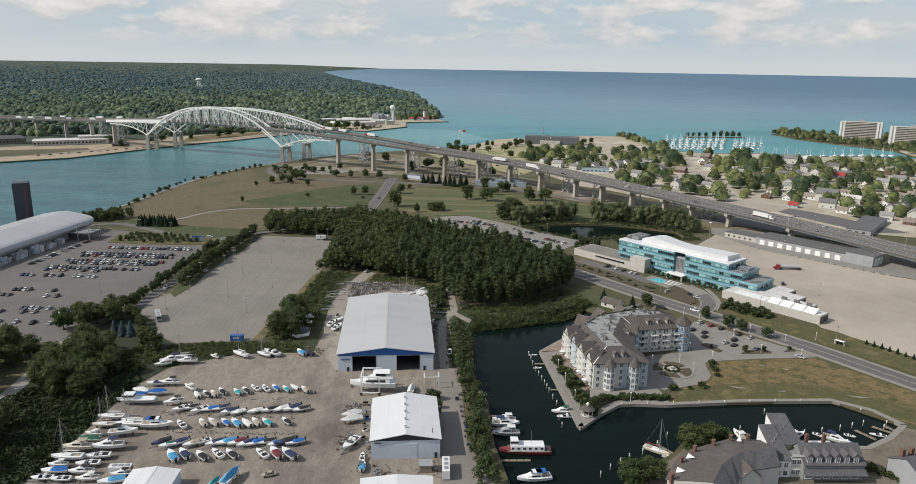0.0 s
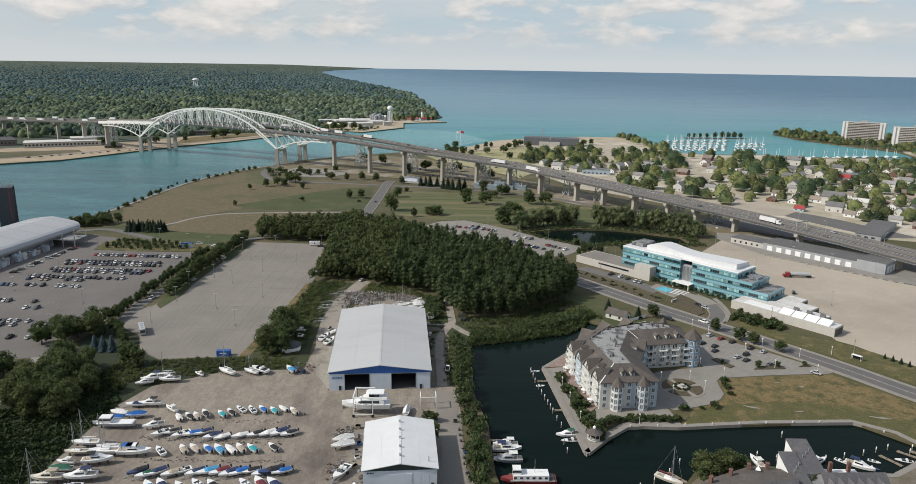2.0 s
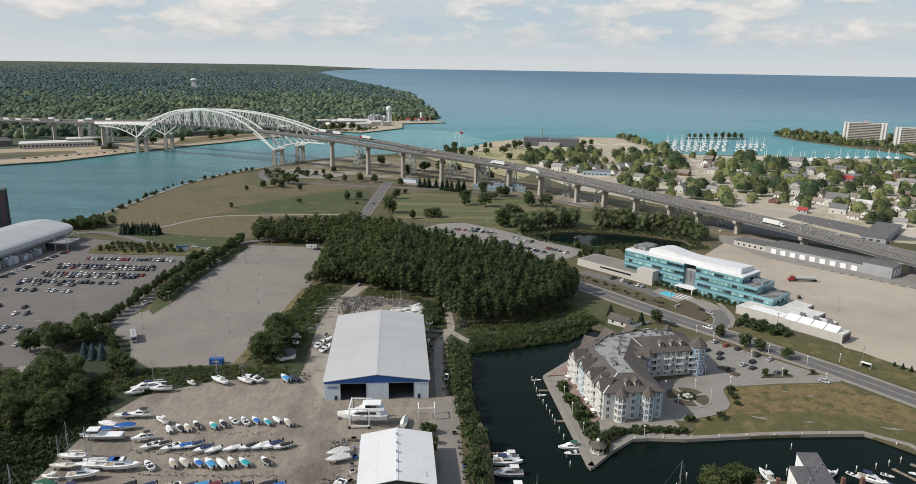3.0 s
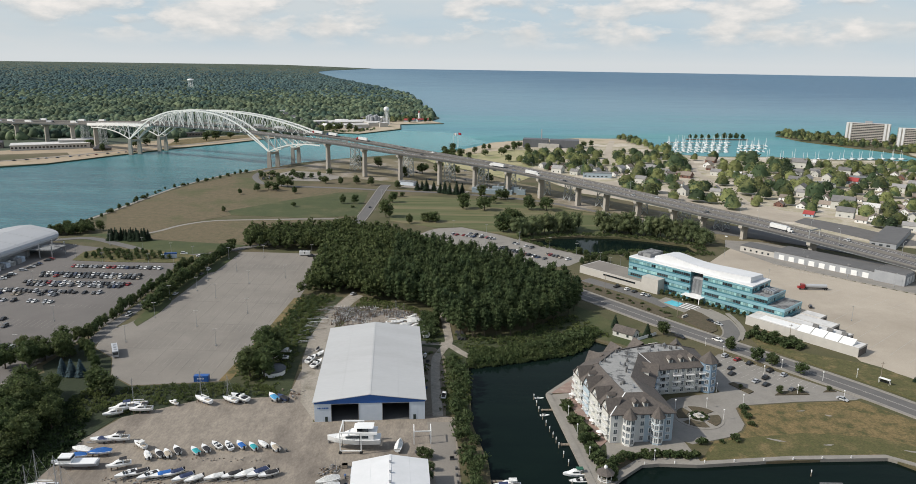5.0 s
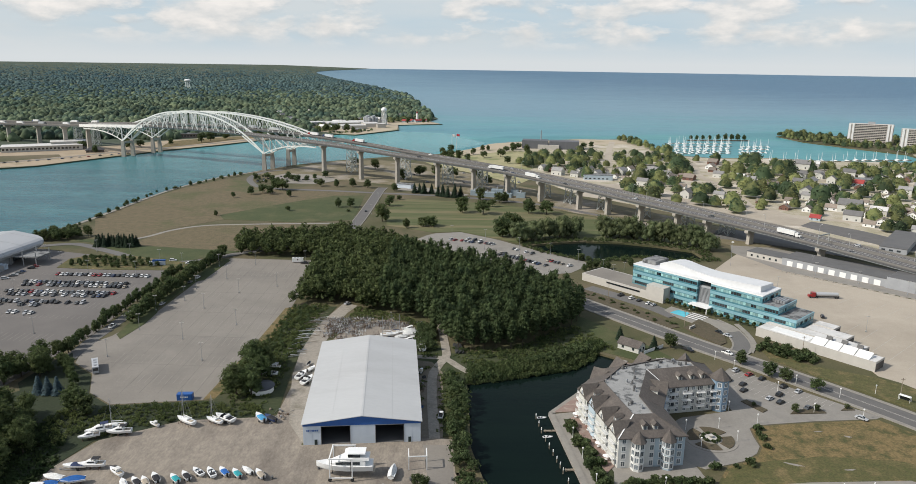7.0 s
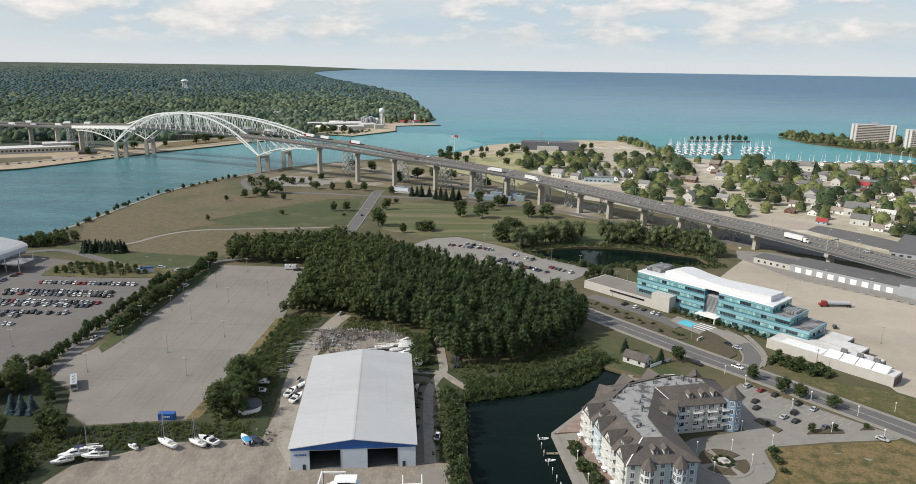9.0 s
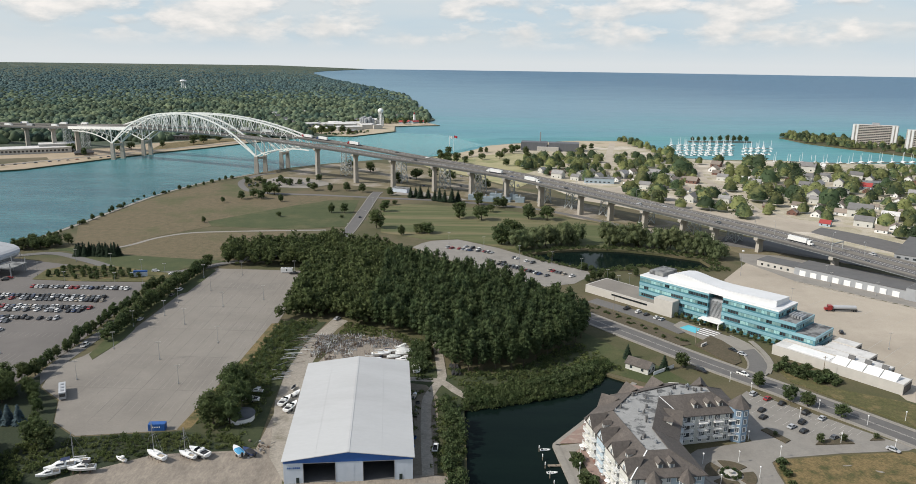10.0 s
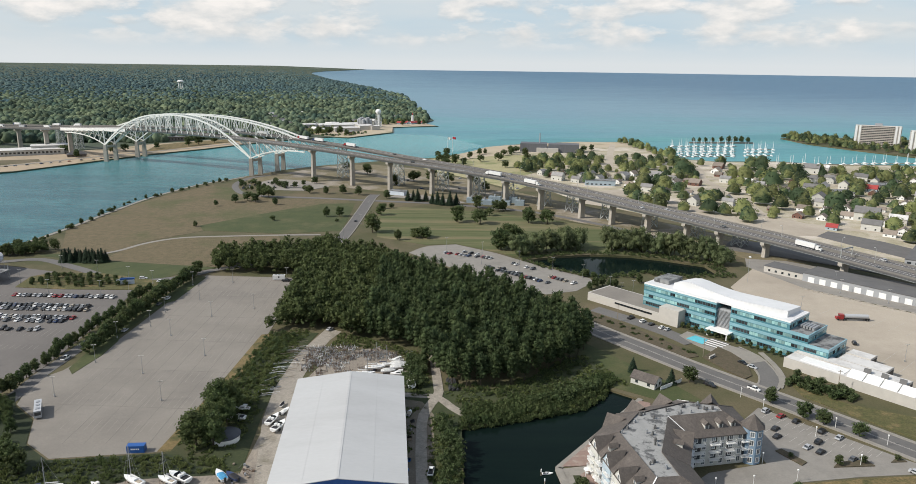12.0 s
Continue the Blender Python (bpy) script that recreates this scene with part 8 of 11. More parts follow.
def truck_kind(cab, box, style):
    t = thing("tanker_truck" if style == "tank" else "articulated_truck", "%s tractor unit with a long %s trailer" % (cab, "silver tank" if style == "tank" else box + " box"), "truck")
    mb = Mesh()
    mb.box(5.2, 7.4, -1.2, 1.2, 0.6, 3.3)
    mb.box(7.4, 9.0, -1.0, 1.0, 0.6, 1.9)
    part("cab", mb, PAINT[cab], t)
    mb = Mesh()
    mb.box(7.3, 7.45, -1.0, 1.0, 2.1, 3.0)
    part("windscreen", mb, M["glass"], t)
    mb = Mesh()
    if style == "tank":
        mb.cyl((-8, 0, 2.2), (4.4, 0, 2.2), 1.15, 1.15, 14)
    else:
        mb.box(-9.2, 4.6, -1.28, 1.28, 1.1, 4.05)
    part("trailer", mb, PAINT[box], t)
    mb = Mesh()
    mb.box(-9, 8.6, -0.5, 0.5, 0.7, 1.05)
    part("chassis", mb, M["rubber"], t)
    for x in (-7.8, -6.5, 5.2, 4.0, 8.0):
        part("axle", wheel_pair(x, 0.5, 2.2), None, t)
    return t


TRUCKS = {k: truck_kind(*k) for k in (("white", "white", "box"), ("red", "white", "box"), ("blue", "white", "box"), ("grey", "silver", "box"), ("red", "silver", "tank"))}


def on_line(line, x, side, turn_back=False):
    i = min(range(len(line)), key=lambda k: abs(line[k].x - x))
    n = normals_of(line)[i]
    c, d = line[i], (line[min(i + 1, len(line) - 1)] - line[max(i - 1, 0)])
    slope = math.degrees(math.atan2(d.z, d.to_2d().length))
    ang = math.degrees(math.atan2(d.y, d.x)) + (180 if turn_back else 0)
    return c.x + n.x * side, c.y + n.y * side, c.z + 0.02, ang, -slope if turn_back else slope


for line, x, side, back, key in ((SOUTH_LINE, 40, 2, True, ("white", "white", "box")), (SOUTH_LINE, 84, -3, False, ("white", "white", "box")), (SOUTH_LINE, 246, 1, False, ("white", "white", "box")), (SOUTH_LINE, 330, 2, False, ("white", "white", "box")),
                                 (NORTH_LINE, -120, 2, True, ("red", "white", "box")), (NORTH_LINE, -160, 2, True, ("blue", "white", "box")), (NORTH_LINE, -185, 2, True, ("red", "white", "box")), (NORTH_LINE, -240, 2, True, ("white", "white", "box")),
                                 (NORTH_LINE, -275, 2, True, ("grey", "silver", "box")), (NORTH_LINE, -560, 1, True, ("white", "white", "box")), (NORTH_LINE, -610, 1, True, ("white", "white", "box")), (SOUTH_LINE, -590, 1, False, ("white", "white", "box")), (SOUTH_LINE, -640, 1, False, ("grey", "silver", "box")),
                                 (SOUTH_LINE, -690, 1, False, ("white", "white", "box")), (NORTH_LINE, -700, 1, True, ("blue", "white", "box")), (SOUTH_LINE, -735, 1, False, ("white", "white", "box")), (SOUTH_LINE, -770, 1, False, ("white", "white", "box"))):
    x, y, z, a, sl = on_line(line, x, side, back)
    put(TRUCKS, key, Matrix.Translation((x, y, z)) @ Matrix.Rotation(radians(a), 4, 'Z') @ Matrix.Rotation(radians(-sl), 4, 'Y'), "bridge traffic")
put(TRUCKS, ("red", "silver", "tank"), pose(221, 455, 0.3, 0, 0, 176))
for line, x, side, back in ((SOUTH_LINE, 66, -3, False), (SOUTH_LINE, 160, 3, True), (SOUTH_LINE, 205, 3, True), (SOUTH_LINE, 275, -4, False), (SOUTH_LINE, -40, 3, True), (SOUTH_LINE, 110, -3, False), (NORTH_LINE, 60, 2, True), (NORTH_LINE, -30, 2, True), (NORTH_LINE, -60, 2, True), (NORTH_LINE, 180, -2, False), (NORTH_LINE, 285, 2, True), (SOUTH_LINE, 310, 3, True)):
    x, y, z, a, sl = on_line(line, x, side, back)
    car_at(x, y, a, None, z, "bridge traffic", sl)


def long_box(name, label, cat, at, L, W, H, col, windows):
    t = thing(name, label, cat, at=at)
    mb = Mesh()
    mb.box(-L / 2, L / 2, -W / 2, W / 2, 0.45, H)
    part("body", mb, col, t)
    mb = Mesh()
    for s in (-1, 1):
        mb.box(-L / 2 + 0.6, L / 2 - 0.8, s * W / 2 - 0.03, s * W / 2 + 0.03, H * 0.5, H * 0.82) if windows else mb.box(-0.4, 0.4, s * W / 2 - 0.03, s * W / 2 + 0.03, H * 0.5, H * 0.8)
    mb.box(L / 2 - 0.03, L / 2 + 0.03, -W * 0.42, W * 0.42, H * 0.45, H * 0.85)
    part("side_window", mb, M["glass"], t)
    for k in range(3):
        mb = Mesh()
        mb.box(-L * 0.35 + k * L * 0.28, -L * 0.35 + k * L * 0.28 + 1.4, -0.6, 0.6, H, H + 0.2)
        part("roof_hatch", mb, M["metal"], t)
    for x in (-L * 0.3, L * 0.32):
        part("axle", wheel_pair(x, 0.5, W - 0.3), None, t)
    return t


long_box("coach", "white-roofed dark coach parked at the lot's edge", "bus", pose(-154.5, 344, 0.2, 0, 0, -62), 11, 2.5, 3.3, PAINT["silver"], True)
long_box("camper_van", "white camper van parked on the far lot", "camper", pose(-104, 519, 0.2, 0, 0, 3), 7.5, 2.4, 3.2, PAINT["white"], False)
long_box("box_trailer", "white box trailer among the boats", "trailer", pose(-108, 203, 0.1, 0, 0, 5), 7, 2.4, 2.8, PAINT["white"], False)
long_box("delivery_truck", "white delivery truck beside the workshop", "truck", pose(-2.8, 206, 0.1, 0, 0, 92), 9, 2.5, 3.4, PAINT["white"], False)


# ---- boats ----
def hull_rows(L, W, H, z=0.0, keel=0.0):
    rows = []
    for f, w, k, s in ((0.0, 0.86, 0.0, 0.0), (0.15, 0.96, 0.0, 0.0), (0.45, 1.0, 0.0, 0.02), (0.68, 0.86, 0.06, 0.06), (0.84, 0.56, 0.18, 0.12), (0.94, 0.26, 0.36, 0.17), (1.0, 0.03, 0.62, 0.22)):
        x, hw, top, bot = L * (f - 0.5), W / 2 * w, z + H * (1 + s), z + H * k
        ch = bot + (top - bot) * 0.35
        rows.append([(x, 0, bot), (x, -hw * 0.78, ch), (x, -hw, top), (x, -hw * 0.86, top + 0.03), (x, hw * 0.86, top + 0.03), (x, hw, top), (x, hw * 0.78, ch)])
    return rows


def trailer_part(t, L, W, z):
    mb = Mesh()
    for s in (-1, 1):
        mb.beam((-L * 0.42, s * W * 0.3, z - 0.12), (L * 0.3, s * W * 0.3, z - 0.12), 0.12)
        mb.beam((L * 0.3, s * W * 0.3, z - 0.12), (L * 0.68, 0, z - 0.2), 0.12)
    for x in (-0.35, -0.1, 0.15):
        mb.beam((L * x, -W * 0.36, z - 0.1), (L * x, W * 0.36, z - 0.1), 0.1)
    mb.beam((L * 0.66, 0, 0.05), (L * 0.66, 0, z), 0.08)
    tr = part("trailer", mb, M["metal"], t, "galvanised boat trailer")
    part("axle", wheel_pair(-L * 0.18, 0.3, W * 0.82), None, tr)


def stands_part(t, L, W, z):
    for x in (-0.3, 0.05, 0.3):
        mb = Mesh()
        for s in (-1, 1):
            mb.beam((L * x, s * W * 0.45, 0), (L * x, s * W * 0.3, z + 0.35), 0.09)
        mb.box(L * x - 0.2, L * x + 0.2, -0.25, 0.25, 0, z + 0.1)
        part("stand", mb, M["rust"], t)


def boat_kind(style, gel, cloth, afloat=False):
    L, W, H = {"run": (6.0, 2.3, 0.95), "open": (6.2, 2.35, 0.95), "cruiser": (9.0, 3.0, 1.5), "sail": (8.6, 2.7, 1.25), "fly": (11.5, 3.8, 1.8), "wrap": (8.0, 2.8, 1.2), "skiff": (4.6, 1.7, 0.6)}[style]
    nm, lab, cat = {"run": ("covered_runabout", "%s runabout under a %s canvas cover on a trailer" % (gel, cloth), "boat"), "open": ("open_runabout", "open %s runabout with windscreen on a trailer" % gel, "boat"),
                    "cruiser": ("cabin_cruiser", "%s cabin cruiser with a %s canopy" % (gel, cloth), "boat"), "sail": ("sailboat", "%s sailing yacht with a bare mast and %s cover" % (gel, cloth), "sailboat"),
                    "fly": ("motor_yacht", "large %s motor yacht with flybridge" % gel, "yacht"), "wrap": ("wrapped_boat", "boat wrapped in %s shrink film" % cloth, "boat"), "skiff": ("skiff", "small open %s skiff" % gel, "boat")}[style]
    if afloat:
        nm, lab = "moored_" + nm, lab.replace(" on a trailer", "") + " lying afloat"
    z = -0.45 if afloat else {"run": 0.45, "open": 0.45, "skiff": 0.4}.get(style, 0.8)
    t = thing(nm, lab, cat)
    part("hull", loft(hull_rows(L, W, H, z)), GEL[gel], t)
    top = z + H
    if not afloat:
        (trailer_part if style in ("run", "open", "skiff") else stands_part)(t, L, W, z)
    if style == "run":
        rows = [[(L * (f - 0.5), -W / 2 * w, top + 0.04), (L * (f - 0.5), W / 2 * w, top + 0.04), (L * (f - 0.5), W / 4 * w, top + h), (L * (f - 0.5), -W / 4 * w, top + h)] for f, w, h in ((0.02, 0.84, 0.12), (0.3, 0.95, 0.34), (0.5, 0.92, 0.5), (0.62, 0.84, 0.2))]
        part("cover", loft(rows), CANVAS[cloth], t, cloth + " canvas cover")
        mb = Mesh()
        mb.box(-L / 2 - 0.45, -L / 2, -0.25, 0.25, z + 0.1, top + 0.5)
        part("outboard", mb, M["rubber"], t)
    if style in ("open", "skiff"):
        mb = Mesh()
        mb.box(-L * 0.42, L * 0.12, -W * 0.36, W * 0.36, top + 0.02, top + 0.06)
        part("cockpit", mb, CANVAS["black" if gel == "white" else "tan"], t, "dark open cockpit")
        for k in (-1, 1):
            mb = Mesh()
            mb.box(-L * 0.2, -L * 0.08, k * W * 0.2 - 0.25, k * W * 0.2 + 0.25, top + 0.06, top + 0.45)
            part("seat", mb, GEL["white"], t)
        mb = loft([[(L * 0.1, -W * 0.38, top), (L * 0.1, W * 0.38, top), (L * 0.05, W * 0.32, top + 0.45), (L * 0.05, -W * 0.32, top + 0.45)], [(L * 0.14, -W * 0.34, top), (L * 0.14, W * 0.34, top), (L * 0.07, W * 0.3, top + 0.47), (L * 0.07, -W * 0.3, top + 0.47)]])
        part("windscreen", mb, M["glass"], t)
    if style in ("cruiser", "fly"):
        rows = [[(L * (f - 0.5), -W * 0.37 * w, top), (L * (f - 0.5), W * 0.37 * w, top), (L * (f - 0.5), W * 0.31 * w, top + h), (L * (f - 0.5), -W * 0.31 * w, top + h)] for f, w, h in ((0.3, 1.0, 1.15), (0.55, 1.0, 1.15), (0.7, 0.85, 0.5), (0.86, 0.4, 0.1))]
        part("cabin", loft(rows), GEL[gel], t)
        for k in (-1, 1):
            mb = Mesh()
            mb.box(-L * 0.16, L * 0.1, k * W * 0.345 - 0.05, k * W * 0.345 + 0.05, top + 0.45, top + 0.9)
            part("cabin_window", mb, M["glass"], t)
        mb = Mesh()
        mb.box(-L * 0.46, -L * 0.22, -W * 0.36, W * 0.36, top + 0.02, top + 0.08)
        part("cockpit", mb, CANVAS["tan"], t)
        mb = Mesh()
        mb.box(-L * 0.34, -L * 0.05, -W * 0.33, W * 0.33, top + 1.75, top + 1.9)
        for x in (-L * 0.33, -L * 0.07):
            for k in (-1, 1):
                mb.beam((x, k * W * 0.3, top), (x, k * W * 0.3, top + 1.75), 0.06)
        part("canopy", mb, CANVAS[cloth], t, cloth + " canopy on a frame")
        if style == "fly":
            mb = Mesh()
            mb.box(-L * 0.22, L * 0.08, -W * 0.3, W * 0.3, top + 1.15, top + 1.9)
            part("flybridge", mb, GEL[gel], t)
            mb = Mesh()
            mb.box(L * 0.08, L * 0.1, -W * 0.27, W * 0.27, top + 1.5, top + 2.2)
            part("windscreen", mb, M["glass"], t)
    if style == "sail":
        rows = [[(L * (f - 0.5), -W * 0.3 * w, top), (L * (f - 0.5), W * 0.3 * w, top), (L * (f - 0.5), W * 0.24 * w, top + h), (L * (f - 0.5), -W * 0.24 * w, top + h)] for f, w, h in ((0.34, 1.0, 0.45), (0.6, 0.95, 0.42), (0.74, 0.5, 0.1))]
        part("coachroof", loft(rows), GEL["white"], t)
        mb = Mesh()
        mb.cyl((L * 0.1, 0, top), (L * 0.1, 0, top + 11.0), 0.13, 0.1, 6)
        m = part("mast", mb, M["metal"], t, "bare aluminium mast")
        mb = Mesh()
        mb.beam((L * 0.1, -1.0, top + 6.4), (L * 0.1, 1.0, top + 6.4), 0.08)
        part("spreader", mb, M["metal"], m)
        mb = Mesh()
        mb.cyl((L * 0.1, 0, top + 1.4), (-L * 0.38, 0, top + 1.3), 0.2, 0.16, 6)
        part("boom", mb, CANVAS[cloth], t, "boom under a sail cover")
        mb = Mesh()
        for q in ((L * 0.5, 0), (-L * 0.5, 0), (L * 0.08, W * 0.48), (L * 0.08, -W * 0.48)):
            mb.beam((q[0], q[1], top + 0.1), (L * 0.1, 0, top + 10.9), 0.035)
        part("rigging", mb, M["metal"], t)
        mb = Mesh()
        mb.box(-L * 0.42, -L * 0.18, -W * 0.25, W * 0.25, top + 0.02, top + 0.07)
        part("cockpit", mb, CANVAS["tan"], t)
        if not afloat:
            mb = Mesh()
            mb.box(-0.8, 0.8, -0.12, 0.12, 0.1, z + 0.4)
            part("keel", mb, GEL["navy"], t)
    if style == "wrap":
        rows = [[(L * (f - 0.5), -W / 2 * w, top - 0.15), (L * (f - 0.5), W / 2 * w, top - 0.15), (L * (f - 0.5), 0.12, top + h), (L * (f - 0.5), -0.12, top + h)] for f, w, h in ((0.0, 0.9, 0.5), (0.3, 1.04, 1.3), (0.6, 1.0, 1.25), (0.85, 0.6, 0.6), (1.0, 0.06, 0.3))]
        part("film", loft(rows), CANVAS[cloth], t, cloth + " shrink film")
    return t


BOATS = {}
BR = random.Random(31)


def boat_at(style, gel, cloth, x, y, turn, group="", afloat=False, s=1.0, z=None):
    key = (style, gel, cloth, afloat)
    if key not in BOATS:
        BOATS[key] = boat_kind(*key)
    m = Matrix.LocRotScale((x, y, (-0.95 if afloat else 0.1) if z is None else z), Euler((0, 0, radians(turn))), (s, s, s))
    return put(BOATS, key, m, group)


YB = "boats laid up in rows"
CLOTH = {"k": "black", "w": "white", "t": "tan", "b": "blue", "n": "navy", "s": "sky", "g": "green", "m": "maroon", "q": "teal"}


def boat_row(spots, turn, size):
    """A row of laid-up runabouts: place and cover, 'o' for an open boat."""
    for x, y, c in spots:
        gel = "navy" if c in "kn" and BR.random() < 0.25 else "white"
        kind = ("open", "white", "black") if c == "o" else ("run", gel, CLOTH[c])
        boat_at(*kind, x, y, turn + BR.uniform(-7, 7), YB, s=size * BR.uniform(0.93, 1.08))


boat_row([(-103.0, 257.2, "w"), (-99.5, 258.3, "k"), (-96.7, 258.4, "t"), (-94.2, 260.6, "k"), (-87.9, 260.3, "q"), (-84.9, 261.9, "k"), (-81.8, 264.2, "o"), (-77.4, 263.8, "o"),
          (-73.5, 264.5, "b"), (-69.0, 263.6, "q"), (-66.0, 265.3, "w"), (-61.3, 263.3, "t")], 131, 1.0)
boat_row([(-104.8, 245.3, "o"), (-101.4, 246.4, "k"), (-97.4, 244.6, "o"), (-93.6, 245.2, "b"), (-89.9, 246.3, "n"), (-85.9, 243.6, "n"), (-82.3, 243.2, "w"), (-76.2, 244.4, "w"),
          (-70.9, 245.5, "k"), (-66.8, 246.1, "w"), (-62.7, 246.7, "n"), (-59.2, 246.3, "k")], 217, 1.12)
boat_row([(-100.1, 233.3, "o"), (-92.8, 234.8, "t"), (-89.1, 235.4, "t"), (-84.6, 235.5, "b"), (-80.5, 234.8, "s"), (-76.7, 234.9, "w"), (-73.5, 235.9, "t"), (-69.5, 236.0, "q"), (-62.6, 237.1, "k")], 132, 1.08)
boat_row([(-102.5, 220.9, "k"), (-98.9, 219.0, "g"), (-96.2, 220.3, "n"), (-91.0, 220.0, "t"), (-88.4, 221.3, "o"), (-83.5, 220.7, "n"), (-79.8, 221.2, "s"), (-75.9, 221.3, "m"),
          (-72.5, 220.6, "n"), (-69.6, 221.1, "b"), (-66.1, 222.0, "k"), (-62.4, 220.9, "b"), (-59.4, 221.8, "k"), (-55.9, 221.9, "b")], 216, 1.15)
boat_row([(-94.8, 211.7, "s"), (-91.4, 213.2, "n"), (-85.2, 212.3, "k"), (-80.4, 213.9, "o"), (-75.6, 213.7, "k"), (-65.5, 214.3, "o"), (-60.8, 214.5, "m"), (-56.3, 214.2, "n")], 132, 1.18)
LB = "boats along the yard's edge"


def boats_along(spots):
    for st, gel, cl, x, y, turn, size in spots:
        boat_at(st, gel, cl, x, y, turn, LB, s=size)


boats_along((("run", "white", "navy", -123.2, 266.5, 185, 1.15), ("cruiser", "white", "black", -117.8, 266.8, 185, 0.95), ("wrap", "white", "white", -126.3, 259.5, 170, 0.9), ("wrap", "white", "blue", -119.3, 257.8, 195, 0.95),
             ("wrap", "white", "blue", -126, 256, 190, 0.8), ("cruiser", "white", "black", -109.4, 250.2, 205, 0.9), ("cruiser", "white", "white", -108.1, 263.3, 145, 0.75), ("sail", "white", "white", -127.4, 237.2, 183, 1.1),
             ("sail", "white", "navy", -118.8, 235.2, 183, 0.9), ("sail", "cream", "tan", -127.5, 231.6, 184, 0.95), ("sail", "white", "white", -118.0, 231.6, 183, 1.1), ("fly", "white", "blue", -107.9, 231.6, 3, 1.0)))
boats_along((("cruiser", "white", "white", -128.3, 225.7, 175, 0.9), ("cruiser", "white", "black", -117.8, 226.2, 12, 1.15), ("wrap", "white", "green", -127.5, 221.3, 180, 0.95), ("cruiser", "cream", "tan", -128.6, 215.5, 185, 1.1),
             ("cruiser", "white", "navy", -118.6, 216.4, 190, 1.15), ("sail", "white", "white", -128.6, 209.2, 182, 1.1), ("open", "white", "black", -119.4, 211, 190, 1.4), ("cruiser", "white", "white", -129.7, 205.6, 184, 0.95),
             ("open", "white", "black", -120.4, 206.4, 188, 1.3), ("run", "white", "blue", -128.6, 201.7, 186, 1.45), ("cruiser", "white", "black", -120.1, 201.5, 186, 0.9), ("skiff", "white", "black", -130.6, 198, 184, 1.5)))
boats_along((("open", "white", "black", -124.6, 197.6, 184, 1.1), ("cruiser", "white", "white", -116.2, 197.8, 188, 1.05), ("run", "white", "sky", -107.8, 196.6, 200, 1.2), ("cruiser", "white", "black", -106.6, 200.6, 190, 0.8),
             ("run", "white", "navy", -117.2, 221.2, 182, 0.6), ("wrap", "white", "sky", -71.2, 199.6, 76, 1.2), ("wrap", "white", "teal", -75.6, 197.5, 74, 0.7), ("cruiser", "white", "white", -128, 285.5, 207, 1.05), ("cruiser", "white", "navy", -126, 289, 205, 0.9),
             ("cruiser", "white", "black", -118.6, 288.5, 190, 1.0), ("sail", "white", "white", -122.5, 293, 190, 0.85), ("cruiser", "white", "white", -109, 295.4, 150, 0.72), ("sail", "white", "white", -97.8, 297, 150, 0.95)))
boats_along((("sail", "white", "white", -87.6, 297.8, 152, 0.8), ("skiff", "white", "black", -84.2, 299.6, 150, 1.35), ("run", "white", "sky", -71.2, 300.8, 128, 1.05), ("run", "navy", "black", -67.4, 300.6, 140, 1.0), ("run", "white", "white", -60.8, 345.7, 66, 0.95),
             ("skiff", "white", "black", -63.6, 338.4, 75, 1.2), ("skiff", "white", "black", -60.1, 333.6, 70, 1.2), ("wrap", "white", "black", -63.0, 351.5, 80, 0.5), ("cruiser", "white", "white", -77.4, 347.2, 175, 0.85), ("open", "white", "black", -77.8, 340, 172, 1.25)))
boats_along((("wrap", "white", "white", -39.2, 242.4, 207, 1.1), ("wrap", "white", "white", -38.6, 238.2, 204, 1.15), ("skiff", "white", "black", -36.4, 221.4, 245, 1.3), ("skiff", "white", "tan", -31.2, 213.6, 95, 1.1), ("wrap", "white", "white", -18.1, 264.6, 86, 1.05), ("run", "white", "sky", -30.4, 207.8, 92, 0.85),
             ("sail", "white", "white", -30.0, 385.2, 8, 0.95), ("sail", "white", "navy", -26.0, 389.2, 10, 0.9), ("cruiser", "white", "white", -21.1, 394.4, 188, 0.9), ("wrap", "white", "white", -19.4, 386.2, 10, 1.15), ("wrap", "white", "white", -20.2, 390.0, 6, 1.0)))
boats_along((("sail", "white", "white", -33.5, 379.2, 4, 0.9), ("cruiser", "white", "white", -19.6, 379.4, 186, 1.0), ("skiff", "white", "black", -13.6, 371.0, 100, 1.5), ("skiff", "white", "black", -14.0, 375.6, 96, 1.3), ("wrap", "white", "white", -24.0, 382.6, 8, 0.9), ("run", "white", "tan", -12.5, 345, 80, 0.8)))
big = thing("motor_yacht", "long white motor yacht with flybridge hanging in the hoist", "yacht", at=pose(-33.8, 265, 1.2, 0, 0, 181))
part("hull", loft(hull_rows(18.5, 5.6, 3.0, 0.2)), GEL["white"], big)
